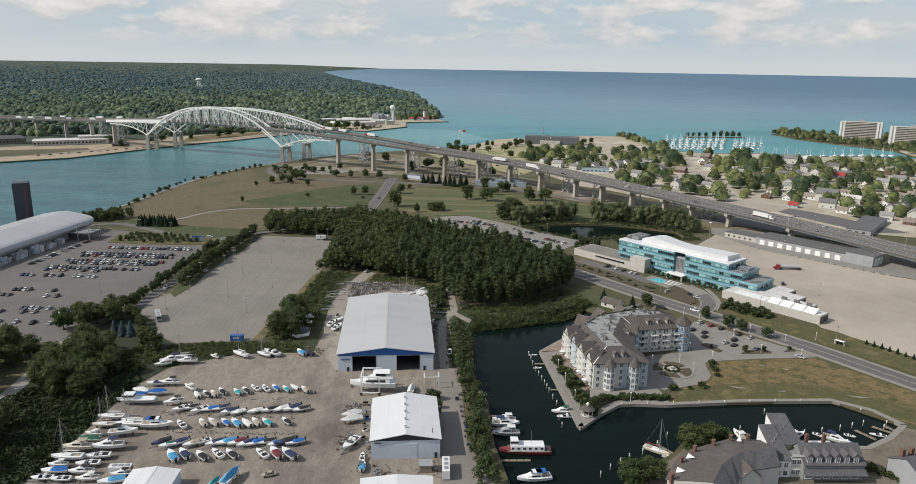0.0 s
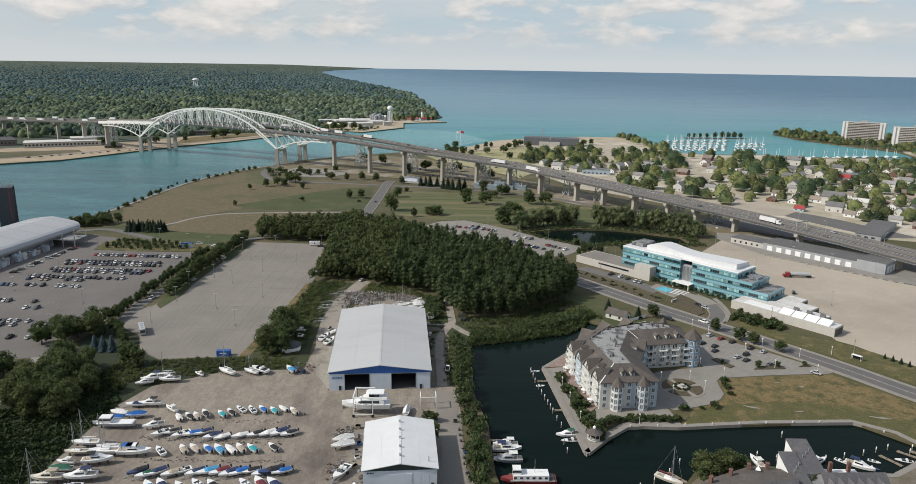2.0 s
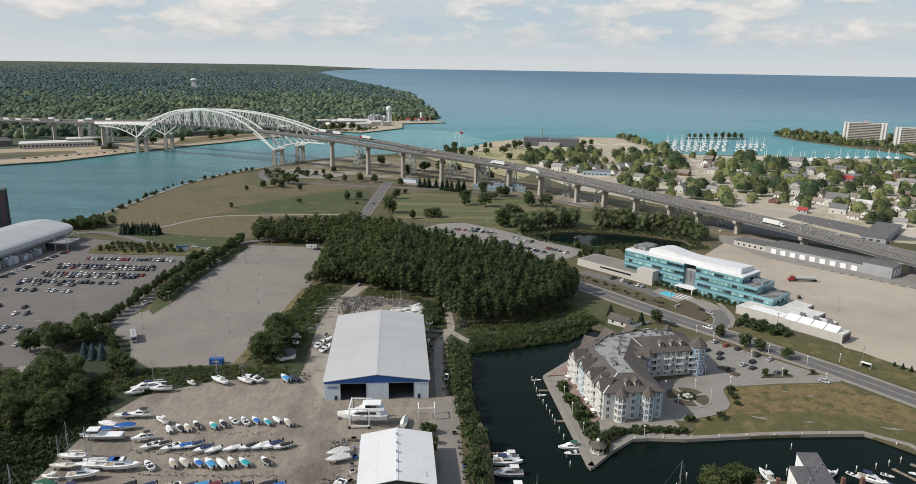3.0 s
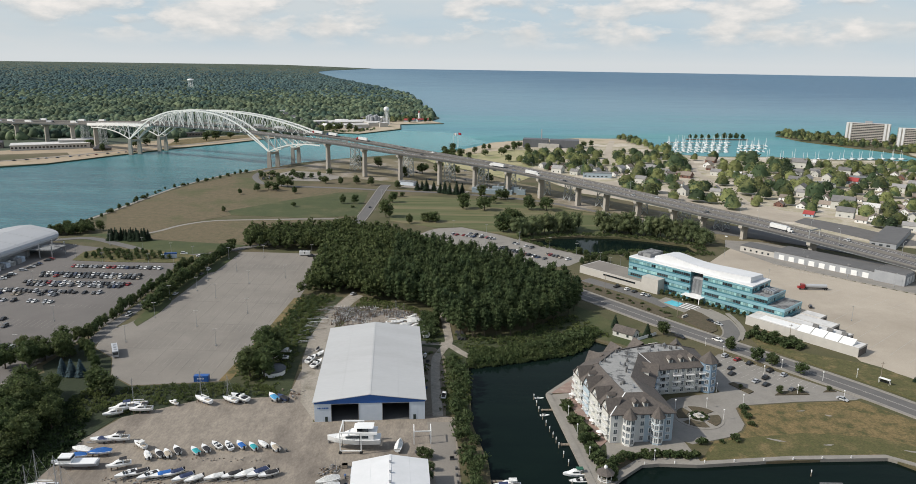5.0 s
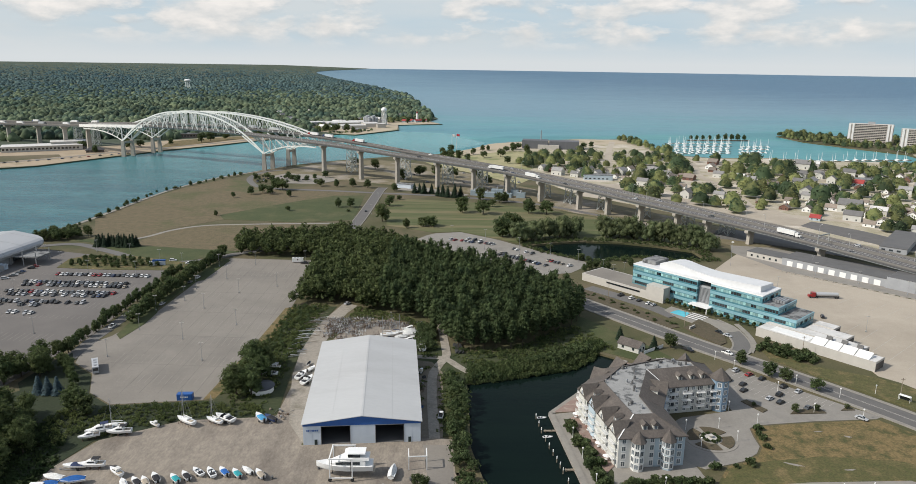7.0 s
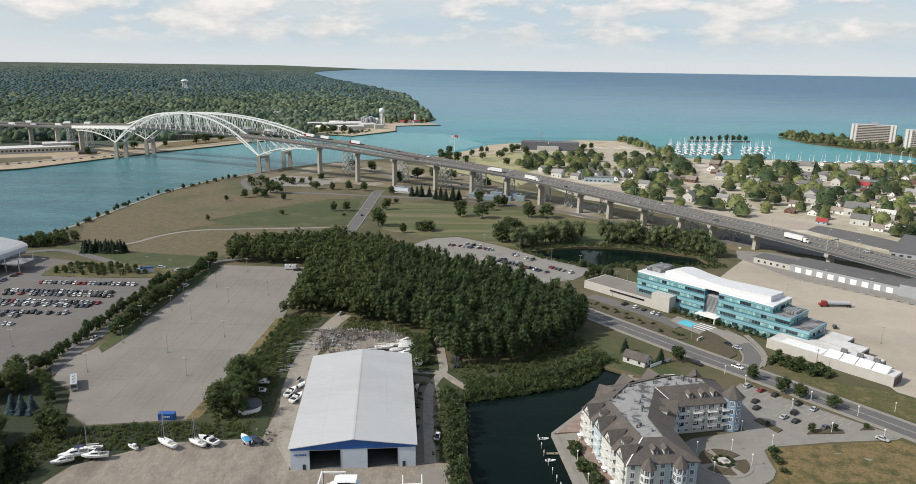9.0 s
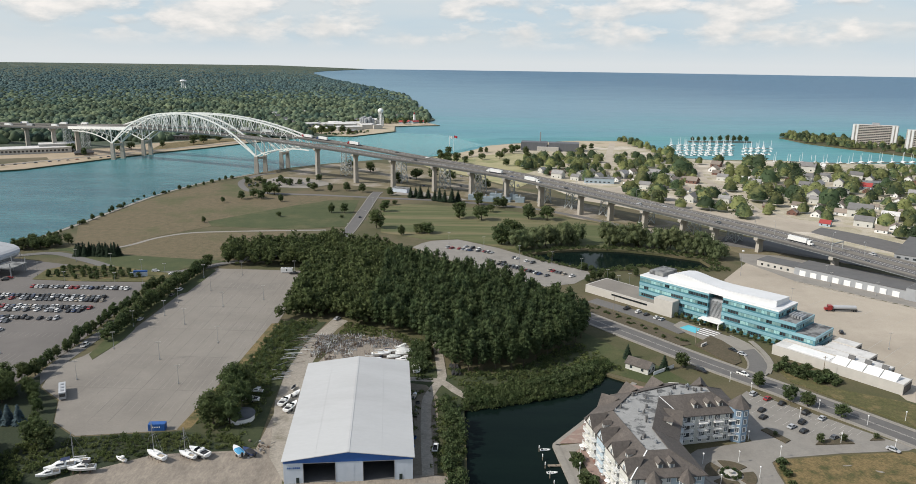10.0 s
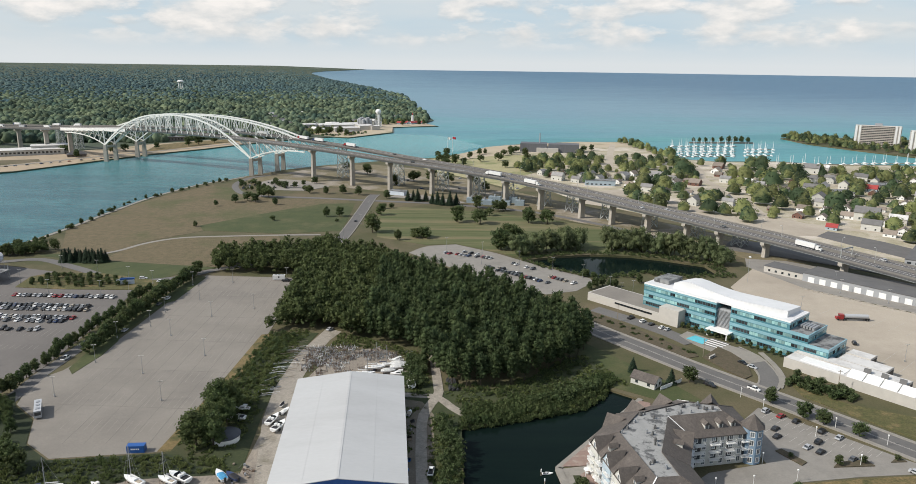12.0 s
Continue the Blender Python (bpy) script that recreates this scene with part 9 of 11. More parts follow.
for name, col, rows in (("cabin", GEL["white"], ((-7.0, 2.35, 3.1, 5.2), (0.8, 2.35, 3.1, 5.2), (3.6, 1.9, 3.1, 4.1), (6.6, 1.0, 3.1, 3.4))),
                        ("cabin_window", M["glass"], ((-5.2, 2.42, 3.8, 4.7), (0.6, 2.42, 3.8, 4.7), (2.7, 2.15, 3.7, 4.3))),
                        ("flybridge", GEL["white"], ((-8.2, 2.3, 5.2, 6.0), (-1.0, 2.2, 5.2, 6.0), (1.2, 1.5, 5.2, 5.5))),
                        ("hardtop", GEL["white"], ((-7.0, 2.1, 7.4, 7.7), (-1.4, 2.1, 7.4, 7.7), (-0.2, 1.6, 7.4, 7.55))),
                        ("enclosure", M["glass"], ((-5.2, 1.75, 6.0, 7.4), (-1.3, 1.75, 6.0, 7.4))),
                        ("swim_platform", CANVAS["tan"], ((-9.9, 2.0, 0.9, 1.1), (-9.1, 2.1, 0.9, 1.1)))):
    part(name, loft([[(x, -w, z0), (x, w, z0), (x, w * 0.92, z1), (x, -w * 0.92, z1)] for x, w, z0, z1 in rows]), col, big)
mb = Mesh()
for k in (-1, 1):
    for i in range(7):
        x = -0.5 + 1.35 * i
        mb.beam((x, k * (2.5 - 0.12 * i * i * 0.4), 3.1), (x, k * (2.5 - 0.12 * i * i * 0.4), 3.95), 0.05)
part("bow_rail", mb, M["metal"], big)
workboat = thing("work_boat", "white working boat with a low deckhouse", "boat", at=pose(-124, 250.5, 0.1, 0, 0, 183))
part("hull", loft(hull_rows(15, 4.2, 1.7, 0.7)), GEL["grey"], workboat)
mb = Mesh()
mb.box(0.5, 4.5, -1.5, 1.5, 2.4, 4.6)
part("deckhouse", mb, GEL["white"], workboat)
mb = Mesh()
mb.box(0.45, 4.55, -1.55, 1.55, 3.5, 4.2)
part("deckhouse_window", mb, M["glass"], workboat)
mb = Mesh()
mb.box(-7, 5.5, -1.8, 1.8, 2.35, 2.5)
part("work_deck", mb, GEL["white"], workboat)
stands_part(workboat, 15, 4.2, 0.7)

lift = thing("travel_lift", "white steel boat hoist straddling a motor yacht", "boat hoist", at=pose(-34.5, 265, 0.1, 0, 0, 1))
for x in (-3.6, 3.6):
    for y in (-4.2, 4.2):
        mb = Mesh()
        mb.beam((x, y, 0.9), (x, y, 8.2), 0.36)
        leg = part("leg", mb, M["white"], lift)
        mb = Mesh()
        mb.cyl((x, y - 0.25, 0.6), (x, y + 0.25, 0.6), 0.6, 0.6, 12)
        part("wheel", mb, M["rubber"], leg)
for y in (-4.2, 4.2):
    mb = Mesh()
    mb.beam((-3.9, y, 8.1), (3.9, y, 8.1), 0.4)
    part("side_beam", mb, M["white"], lift)
    mb = Mesh()
    mb.beam((-3.6, y, 1.2), (3.6, y, 1.2), 0.32)
    part("side_beam", mb, M["white"], lift)
mb = Mesh()
mb.beam((-3.6, -4.2, 8.3), (-3.6, 4.2, 8.3), 0.36)
part("cross_beam", mb, M["white"], lift)
for x in (-3.0, 3.0):
    mb = Mesh()
    mb.beam((x, -4.1, 8), (x, -2.4, 2.0), 0.14)
    mb.beam((x, 4.1, 8), (x, 2.4, 2.0), 0.14)
    mb.beam((x, -2.4, 2.0), (x, 2.4, 2.0), 0.14)
    part("sling", mb, M["rubber"], lift, "dark lifting sling")
small_lift = thing("small_hoist", "small white steel boat hoist beside the workshop", "boat hoist", at=pose(-10, 268, 0.1, 0, 0, 4))
for x in (-3, 3):
    mb = Mesh()
    mb.beam((x, 0, 0), (x, 0, 5), 0.3)
    mb.beam((x, 5, 0), (x, 5, 5), 0.3)
    mb.beam((x, 0, 5), (x, 5, 5), 0.3)
    part("side_frame", mb, M["white"], small_lift)
mb = Mesh()
mb.beam((-3, 0, 5), (3, 0, 5), 0.3)
part("cross_beam", mb, M["white"], small_lift)

MB = "boats afloat in the basin"
for st, gel, cl, x, y, a, s in (("cruiser", "white", "white", 18.5, 243.5, 182, 1.0), ("cruiser", "white", "navy", 19, 240.5, 2, 1.15), ("cruiser", "grey", "white", 18.5, 233.5, 182, 1.15), ("fly", "white", "blue", 26, 204.5, 190, 1.0), ("open", "white", "black", 36, 306.5, 5, 0.6), ("open", "white", "black", 36.5, 292, 5, 1.0),
                                ("cruiser", "white", "green", 41.5, 251, 184, 0.9), ("skiff", "white", "black", 42.3, 247.8, 185, 1.4), ("sail", "cream", "maroon", 71.0, 223.0, -40, 1.1), ("skiff", "grey", "black", 74.5, 218.8, -35, 1.2), ("cruiser", "white", "white", 104.5, 234.5, 100, 0.9), ("cruiser", "white", "white", 126, 235, 30, 0.9),
                                ("open", "white", "black", 134.5, 236, -50, 1.2), ("cruiser", "white", "navy", 139, 232.5, -40, 0.9), ("open", "white", "black", 146, 236, -35, 1.1), ("skiff", "navy", "black", 143.5, 232, -40, 0.9), ("skiff", "white", "black", 157, 237, 160, 0.9)):
    boat_at(st, gel, cl, x, y, a, MB, True, s)
ferry = thing("old_ferry", "old red-hulled ferry with a white deckhouse", "ship", at=pose(24.5, 221, -1.0, 0, 0, 181))
part("hull", loft(hull_rows(18, 5.2, 2.2, -0.6)), GEL["red"], ferry)
mb = Mesh()
mb.box(-6.5, 5, -2.0, 2.0, 1.7, 3.6)
part("deckhouse", mb, GEL["white"], ferry)
mb = Mesh()
mb.box(-8.3, 6, -2.3, 2.3, 1.6, 1.75)
part("deck", mb, M["flatroof"], ferry)
mb = Mesh()
mb.box(2.5, 5.2, -1.5, 1.5, 3.6, 5.4)
part("wheelhouse", mb, GEL["white"], ferry)
mb = Mesh()
for x in range(-6, 5, 2):
    mb.box(x, x + 0.9, -2.06, 2.06, 2.4, 3.1)
mb.box(2.45, 5.25, -1.55, 1.55, 4.4, 5.0)
part("window", mb, M["glass"], ferry)
mb = Mesh()
mb.cyl((-2, 0, 3.6), (-2, 0, 8.5), 0.09, 0.05, 6)
part("mast", mb, M["metal"], ferry)


# marina masts by the lake
def far_sailboat():
    t = thing("marina_sailboat", "white sailboat with a tall mast at a marina berth", "sailboat")
    body = loft(hull_rows(11, 3.4, 1.6, -0.4))
    body.box(-2.5, 2.2, -1.1, 1.1, 1.2, 2.0)
    part("hull", body, GEL["white"], t, "white hull with a low coachroof")
    mb = Mesh()
    mb.cyl((1, 0, 1), (1, 0, 15.5), 0.28, 0.2, 5)
    part("mast", mb, M["white"], t)
    return t


FS = {"a": far_sailboat()}
g = random.Random(77)
BERTHS = [(0.306 * (y - 80), y, 0.405 * (y - 80), y + 12, 18) for y in (1184, 1212, 1246, 1286, 1330)] + [(0.412 * (y - 80), y, 0.455 * (y - 80), y + 8, 9) for y in (1205, 1250, 1290)] + [(469, 1116, 596, 1110, 14), (600, 1122, 700, 1132, 12)]
for x0, y0, x1, y1, n in BERTHS:
    mb = Mesh()
    mb.beam((x0, y0, -0.9), (x1, y1, -0.9), 3.0, 0.5)
    structure("jetty", mb, M["wood"], "long timber jetty in the marina", "jetty")
    for k in range(n):
        a = (k + 0.5) / n
        put(FS, "a", Matrix.LocRotScale((x0 + (x1 - x0) * a + g.uniform(-2.2, 2.2), y0 + (y1 - y0) * a + (5 if k % 2 else -5), -1.5), Euler((0, 0, g.uniform(-0.2, 0.2) + (0 if abs(x1 - x0) < abs(y1 - y0) else 1.57))), (1, 1, g.uniform(0.8, 1.15))), "boats in the marina")
mb = Mesh()
mb.prism([(440, 1388), (560, 1396), (560, 1404), (440, 1396)], -2, 0.3)
structure("breakwater", mb, M["dirt"], "low rubble breakwater of the marina", "breakwater")
for k in range(9):
    plant("broad2", 446 + 13 * k + g.uniform(-4, 4), 1395 + 0.4 * k, g.uniform(1.1, 1.7), 0.9, "trees on the breakwater", z=0.3)

# ---- houses of the lakeside town ----
WALLS = [M["white"], M["cream"], M["brick"], M["stone"], M["paleblue"]]
M["greysiding"] = material("grey_siding", (0.23, 0.235, 0.24), (0.19, 0.195, 0.2), 0.4, 0.8)
M["townbrown"] = material("weathered_brown_roof", (0.24, 0.20, 0.165), (0.18, 0.15, 0.125), 0.3, 0.9, vary=0.35)
M["towngrey"] = material("weathered_grey_roof", (0.23, 0.225, 0.22), (0.18, 0.175, 0.17), 0.3, 0.9, vary=0.35)
ROOFS = [M["townbrown"], M["towngrey"], M["townbrown"], M["flatlight"], M["redroof"]]
HOUSE_LABEL = ["white clapboard house with brown shingle roof", "cream house with grey shingle roof", "red brick house with brown shingle roof", "pale stone house with light roof", "pale blue house with red roof"]
hr = random.Random(61)
HOUSES = {}
for k in range(5):
    HOUSES[k] = gable_house(pose(0, 0, 0), 8.5 + (k % 3), 11 + (k % 2) * 3, 3.2 + (k % 2) * 2.2, WALLS[k], ROOFS[k], HOUSE_LABEL[k], "houses of the town", k == 2)
for x, y, z, s, tall, turn in house_spots:
    k = hr.choice((0, 0, 1, 1, 2, 2, 3, 4, 0, 1) if hr.random() < 0.25 else (0, 1, 1, 2, 0))
    put(HOUSES, k, Matrix.LocRotScale((x, y, 0.05), Euler((0, 0, radians(-38 + hr.choice((0, 90)) + hr.uniform(-4, 4)))), (s * 0.95, s * 0.95, s)), "houses of the town")
for x, y, k, turn, size in NEAR_HOUSES:
    put(HOUSES, k, Matrix.LocRotScale((x, y, 0.05), Euler((0, 0, radians(turn))), (size, size, size)), "houses of the town")
for pts in STREETS:
    road_strip("town_street", pts, 10, "pale grey town street", "tanlot")
for x, y, w, d, h, turn, wall in ((174, 898, 34, 12, 6, -8, "paleblue"), (350, 590, 18, 70, 4, -40, "plantgrey"), (411, 840, 40, 20, 6, -4, "cream"), (492, 895, 40, 22, 5, -4, "stone")):
    b = thing("flat_roofed_building", "low %s flat-roofed building beside the bridge approach" % {"white": "white", "paleblue": "pale blue", "plantgrey": "grey", "cream": "cream", "stone": "stone"}[wall], "building", at=pose(x, y, 0, 0, 0, turn))
    mb = Mesh()
    mb.box(-w / 2, w / 2, -d / 2, d / 2, 0, h)
    part("wall", mb, M[wall], b)
    mb = Mesh()
    mb.box(-w / 2 - 0.3, w / 2 + 0.3, -d / 2 - 0.3, d / 2 + 0.3, h, h + 0.4)
    part("roof", mb, M["tarroof"] if wall == "plantgrey" else M["flatroof"], b)
    for k in range(int(w / 5)):
        mb = Mesh()
        mb.box(-w / 2 + 1.5 + 5 * k, -w / 2 + 4 + 5 * k, -d / 2 - 0.05, -d / 2, 1.2, 2.6)
        part("window", mb, M["glass"], b)
mb = Mesh()
ribbon(mb, smooth_line([(215, 620), (262, 590), (310, 545), (352, 480), (395, 400)]), -16, 22, -0.02, 0.5)
structure("plaza_road", mb, M["asphalt"], "broad grey asphalt plaza beyond the bridge", "road")

# far bank
M["brownwall"] = material("brown_grey_walls", (0.2, 0.165, 0.14), (0.15, 0.125, 0.11), 0.2, 0.85)
for x, y, w, d, h, turn, lab, roof in ((-610, 1112, 104, 34, 7.5, 28, "long low riverside hall with pale flat roofs", "flatlight"), (-585, 1140, 50, 24, 11, 28, "riverside hall with a raised pale roof", "flatlight"), (-705, 1105, 46, 22, 8, 28, "dark-roofed riverside apartment house", "shinglegrey"), (-760, 1090, 46, 22, 8, 28, "dark-roofed riverside apartment house", "shinglegrey"), (-525, 1095, 24, 8, 3, 28, "low dark riverside shelter", "shinglegrey"), (-470, 1320, 40, 20, 7, 28, "pale building behind the far bank", "flatroof"), (-400, 1400, 40, 20, 6, 28, "pale building behind the far bank", "flatroof"), (-330, 1440, 36, 20, 6, 28, "pale building behind the far bank", "flatroof")):
    b = thing("riverside_building", lab, "building", at=pose(x, y, 0, 0, 0, turn))
    mb = Mesh()
    mb.box(-w / 2, w / 2, -d / 2, d / 2, 0, h)
    part("wall", mb, M["stone"] if roof == "flatlight" else M["brownwall"], b)
    mb = Mesh()
    mb.box(-w / 2 - 0.8, w / 2 + 0.8, -d / 2 - 0.8, d / 2 + 0.8, h, h + 0.6)
    if not roof.startswith("flat"):
        mb.add([(-w / 2 - 0.8, -d / 2 - 0.8, h + 0.6), (w / 2 + 0.8, -d / 2 - 0.8, h + 0.6), (w / 2 + 0.8, d / 2 + 0.8, h + 0.6), (-w / 2 - 0.8, d / 2 + 0.8, h + 0.6), (-w / 2 + 6, 0, h + 5), (w / 2 - 6, 0, h + 5)], [(0, 1, 5, 4), (1, 2, 5), (2, 3, 4, 5), (3, 0, 4)])
    part("roof", mb, M[roof], b)
    for k in range(int(w / 5)):
        mb = Mesh()
        mb.box(-w / 2 + 1 + 5 * k, -w / 2 + 4 + 5 * k, -d / 2 - 0.06, -d / 2, h * 0.35, h * 0.7)
        part("window", mb, M["glass"], b)
for k in range(34):
    x, y = -90 - 520 * hr.random() ** 1.3, 0
    y = 1450 + hr.uniform(0, 500) + (-x - 200) * 0.1
    if inside((x, y), US_WOOD):
        put(HOUSES, hr.choice((0, 1, 3)), Matrix.LocRotScale((x, y, 0.05), Euler((0, 0, hr.uniform(0, 3))), (1.3, 1.3, 1.5)), "houses in the far woods")
for k in range(6):
    put(HOUSES, 4, Matrix.LocRotScale((-115 + 9 * k, 1722 + 3 * k + hr.uniform(-6, 6), 0.1), Euler((0, 0, hr.uniform(0, 3))), (1.2, 1.2, 1.2)), "red-roofed houses on the point")
for x, y, w, d, h in ((-1988, 3328, 150, 40, 7), (-1719, 3600, 200, 40, 7), (-1817, 3630, 120, 30, 7), (-1230, 4230, 180, 40, 5), (-1123, 3990, 120, 30, 5)):
    b = thing("distant_works", "pale distant works building among the woods", "building", at=pose(x, y, float(rise(x, y)) + 1, 0, 0, 25))
    mb = Mesh()
    mb.box(-w / 2, w / 2, -d / 2, d / 2, 0, h)
    part("wall", mb, M["white"], b)
    mb = Mesh()
    mb.box(-w / 2, w / 2, -d / 2, d / 2, h, h + 1)
    part("roof", mb, M["flatroof"], b)

# terrace houses on the near side of the basin
terrace = thing("terrace_houses", "terrace houses with grey shingle roofs and red chimneys", "terrace", at=pose(0, 0, 0))


def gabled_block(parent, m, w, d, h, rise_by, wall, roof, name="house_block", label=""):
    """Ridge along x; eaves at the front (y = 0) and back."""
    mb = Mesh()
    mb.box(0, w, 0, d, 0, h)
    mb.add([(0, 0, h), (0, d, h), (0, d / 2, h + rise_by), (w, 0, h), (w, d, h), (w, d / 2, h + rise_by)], [(0, 2, 1), (3, 4, 5)])
    b = part(name, mb, wall, parent, label, at=m)
    for s in (0, 1):
        mb = Mesh()
        y0, y1 = (-0.5, d / 2) if s == 0 else (d + 0.5, d / 2)
        q = [(-0.4, y0, h - 0.3), (w + 0.4, y0, h - 0.3), (w + 0.4, y1, h + rise_by), (-0.4, y1, h + rise_by)]
        f = [(0, 1, 2, 3), (7, 6, 5, 4), (0, 4, 5, 1), (1, 5, 6, 2), (2, 6, 7, 3), (3, 7, 4, 0)]
        mb.add([(x, y, z + 0.25) for x, y, z in q] + q, f if s == 0 else [k[::-1] for k in f])
        part("roof_slope", mb, roof, b)
    return b


row = gabled_block(terrace, pose(113.6, 204.6, 0, 0, 0, 1.5), 19.6, 11.5, 6.0, 4.4, M["greysiding"], M["shinglegrey"], label="grey row with dormers")
for k in range(6):
    x = 1.6 + 3.05 * k
    mb = Mesh()
    mb.box(x - 0.95, x + 0.95, 0.3, 3.6, 6.2, 8.2)
    dm = part("dormer", mb, M["greysiding"], row, "gabled dormer with white window")
    mb = Mesh()
    mb.add([(x - 1.3, 0.2, 8.1), (x + 1.3, 0.2, 8.1), (x, 0.2, 9.8), (x - 1.3, 5.0, 8.1), (x + 1.3, 5.0, 8.1), (x, 5.0, 9.8)], [(0, 1, 2), (5, 4, 3), (0, 3, 4, 1), (1, 4, 5, 2), (2, 5, 3, 0)])
    part("dormer_roof", mb, M["shinglegrey"], dm)
    put_window(row, "std", pose(x, 0.28, 6.5))
    put_window(row, "wide", pose(x, -0.02, 1.0))
mb = Mesh()
mb.add([(-0.4, -2.4, 3.3), (20, -2.4, 3.3), (20, 0.02, 4.5), (-0.4, 0.02, 4.5), (-0.4, -2.4, 3.1), (20, -2.4, 3.1), (20, 0.02, 4.3), (-0.4, 0.02, 4.3)], [(0, 1, 2, 3), (7, 6, 5, 4), (0, 4, 5, 1), (1, 5, 6, 2), (3, 7, 4, 0)])
part("porch_roof", mb, M["shinglegrey"], row, "grey lean-to porch roof")
mb = Mesh()
mb.box(0, 15.5, 11.6, 14, 0, 6.6)
part("rear_wing", mb, M["white"], row, "white flat-roofed rear wing")
for x in (5.8, 11.8):
    mb = Mesh()
    mb.box(x, x + 1.0, 11.7, 12.7, 6.9, 10.2)
    part("chimney", mb, M["brick"], row, "red brick chimney")


def tall_slope(m, w, d, h0, h1, label):
    """A narrow house whose long roof falls from the back ridge to the front."""
    mb = Mesh()
    mb.add([(0, 0, 0), (w, 0, 0), (w, d, 0), (0, d, 0), (0, 0, h0), (w, 0, h0), (w, d, h1), (0, d, h1)], [(3, 2, 1, 0), (0, 1, 5, 4), (1, 2, 6, 5), (2, 3, 7, 6), (3, 0, 4, 7)])
    b = part("house_block", mb, M["white"], terrace, label, at=m)
    mb = Mesh()
    q = [(-0.12, -0.5, h0 - 0.1), (w + 0.12, -0.5, h0 - 0.1), (w + 0.12, d + 0.1, h1 + 0.03), (-0.12, d + 0.1, h1 + 0.03)]
    mb.add([(x, y, z + 0.28) for x, y, z in q] + q, [(0, 1, 2, 3), (7, 6, 5, 4), (0, 4, 5, 1), (1, 5, 6, 2), (2, 6, 7, 3), (3, 7, 4, 0)])
    part("roof_slope", mb, M["shinglegrey"], b, "long steep grey shingle slope")
    for k in range(3):
        mb = Mesh()
        mb.cyl((0, 0, -0.3), (0, 0, 1.1), 0.16, 0.16, 8)
        part("vent_pipe", mb, M["metal"], b, at=pose(w * (0.3 + 0.25 * k), d * (0.45 + 0.1 * k), h0 + (h1 - h0) * (0.45 + 0.1 * k) + 0.2))
    return b


low_tall = tall_slope(pose(104.7, 206.3, 0, 0, 0, -0.5), 5.3, 15.2, 6.5, 10.8, "tall white house with a long grey roof")
tall_slope(pose(109.9, 213.2, 0, 0, 0, -0.5), 6.5, 14.6, 8.3, 11.9, "tallest white house with a long grey roof")
front = thing("terrace_front_house", "white terrace house with a railed roof terrace", "house", "", pose(110.1, 206.5, 0))
mb = Mesh()
mb.box(0, 4.6, 0, 6.6, 0, 7.2)
body = part("wall", mb, M["cream"], front)
mb = Mesh()
mb.box(0.1, 4.5, 0.1, 6.5, 7.2, 7.3)
part("terrace_floor", mb, M["flatroof"], front)
for x0, x1, y0, y1 in ((0, 4.6, -0.06, 0.06), (4.5, 4.6, 0.06, 6.6)):
    for z in (7.65, 8.1):
        mb = Mesh()
        mb.box(x0, x1, y0, y1, z, z + 0.25)
        part("rail", mb, M["white"], front, "white terrace rail")
for x, y in ((0.9, 4.5), (2.0, 5.5), (3.4, 4.9), (3.6, 2.4)):
    mb = Mesh()
    mb.box(x, x + 0.6, y, y + 0.6, 7.3, 7.9)
    mb.cyl((x + 0.3, y + 0.3, 7.9), (x + 0.3, y + 0.3, 8.5), 0.45, 0.2, 7)
    part("planter", mb, M["scrub"], front)
for k in range(3):
    put_window(front, "std", pose(1.0 + 1.5 * k, -0.02, 4.9))
    put_window(front, "std", pose(1.0 + 1.5 * k, -0.02, 1.2))
for k in range(2):
    put_window(low_tall, "std", pose(1.5 + 2.2 * k, -0.02, 3.9))
    put_window(low_tall, "std", pose(1.5 + 2.2 * k, -0.02, 1.0))
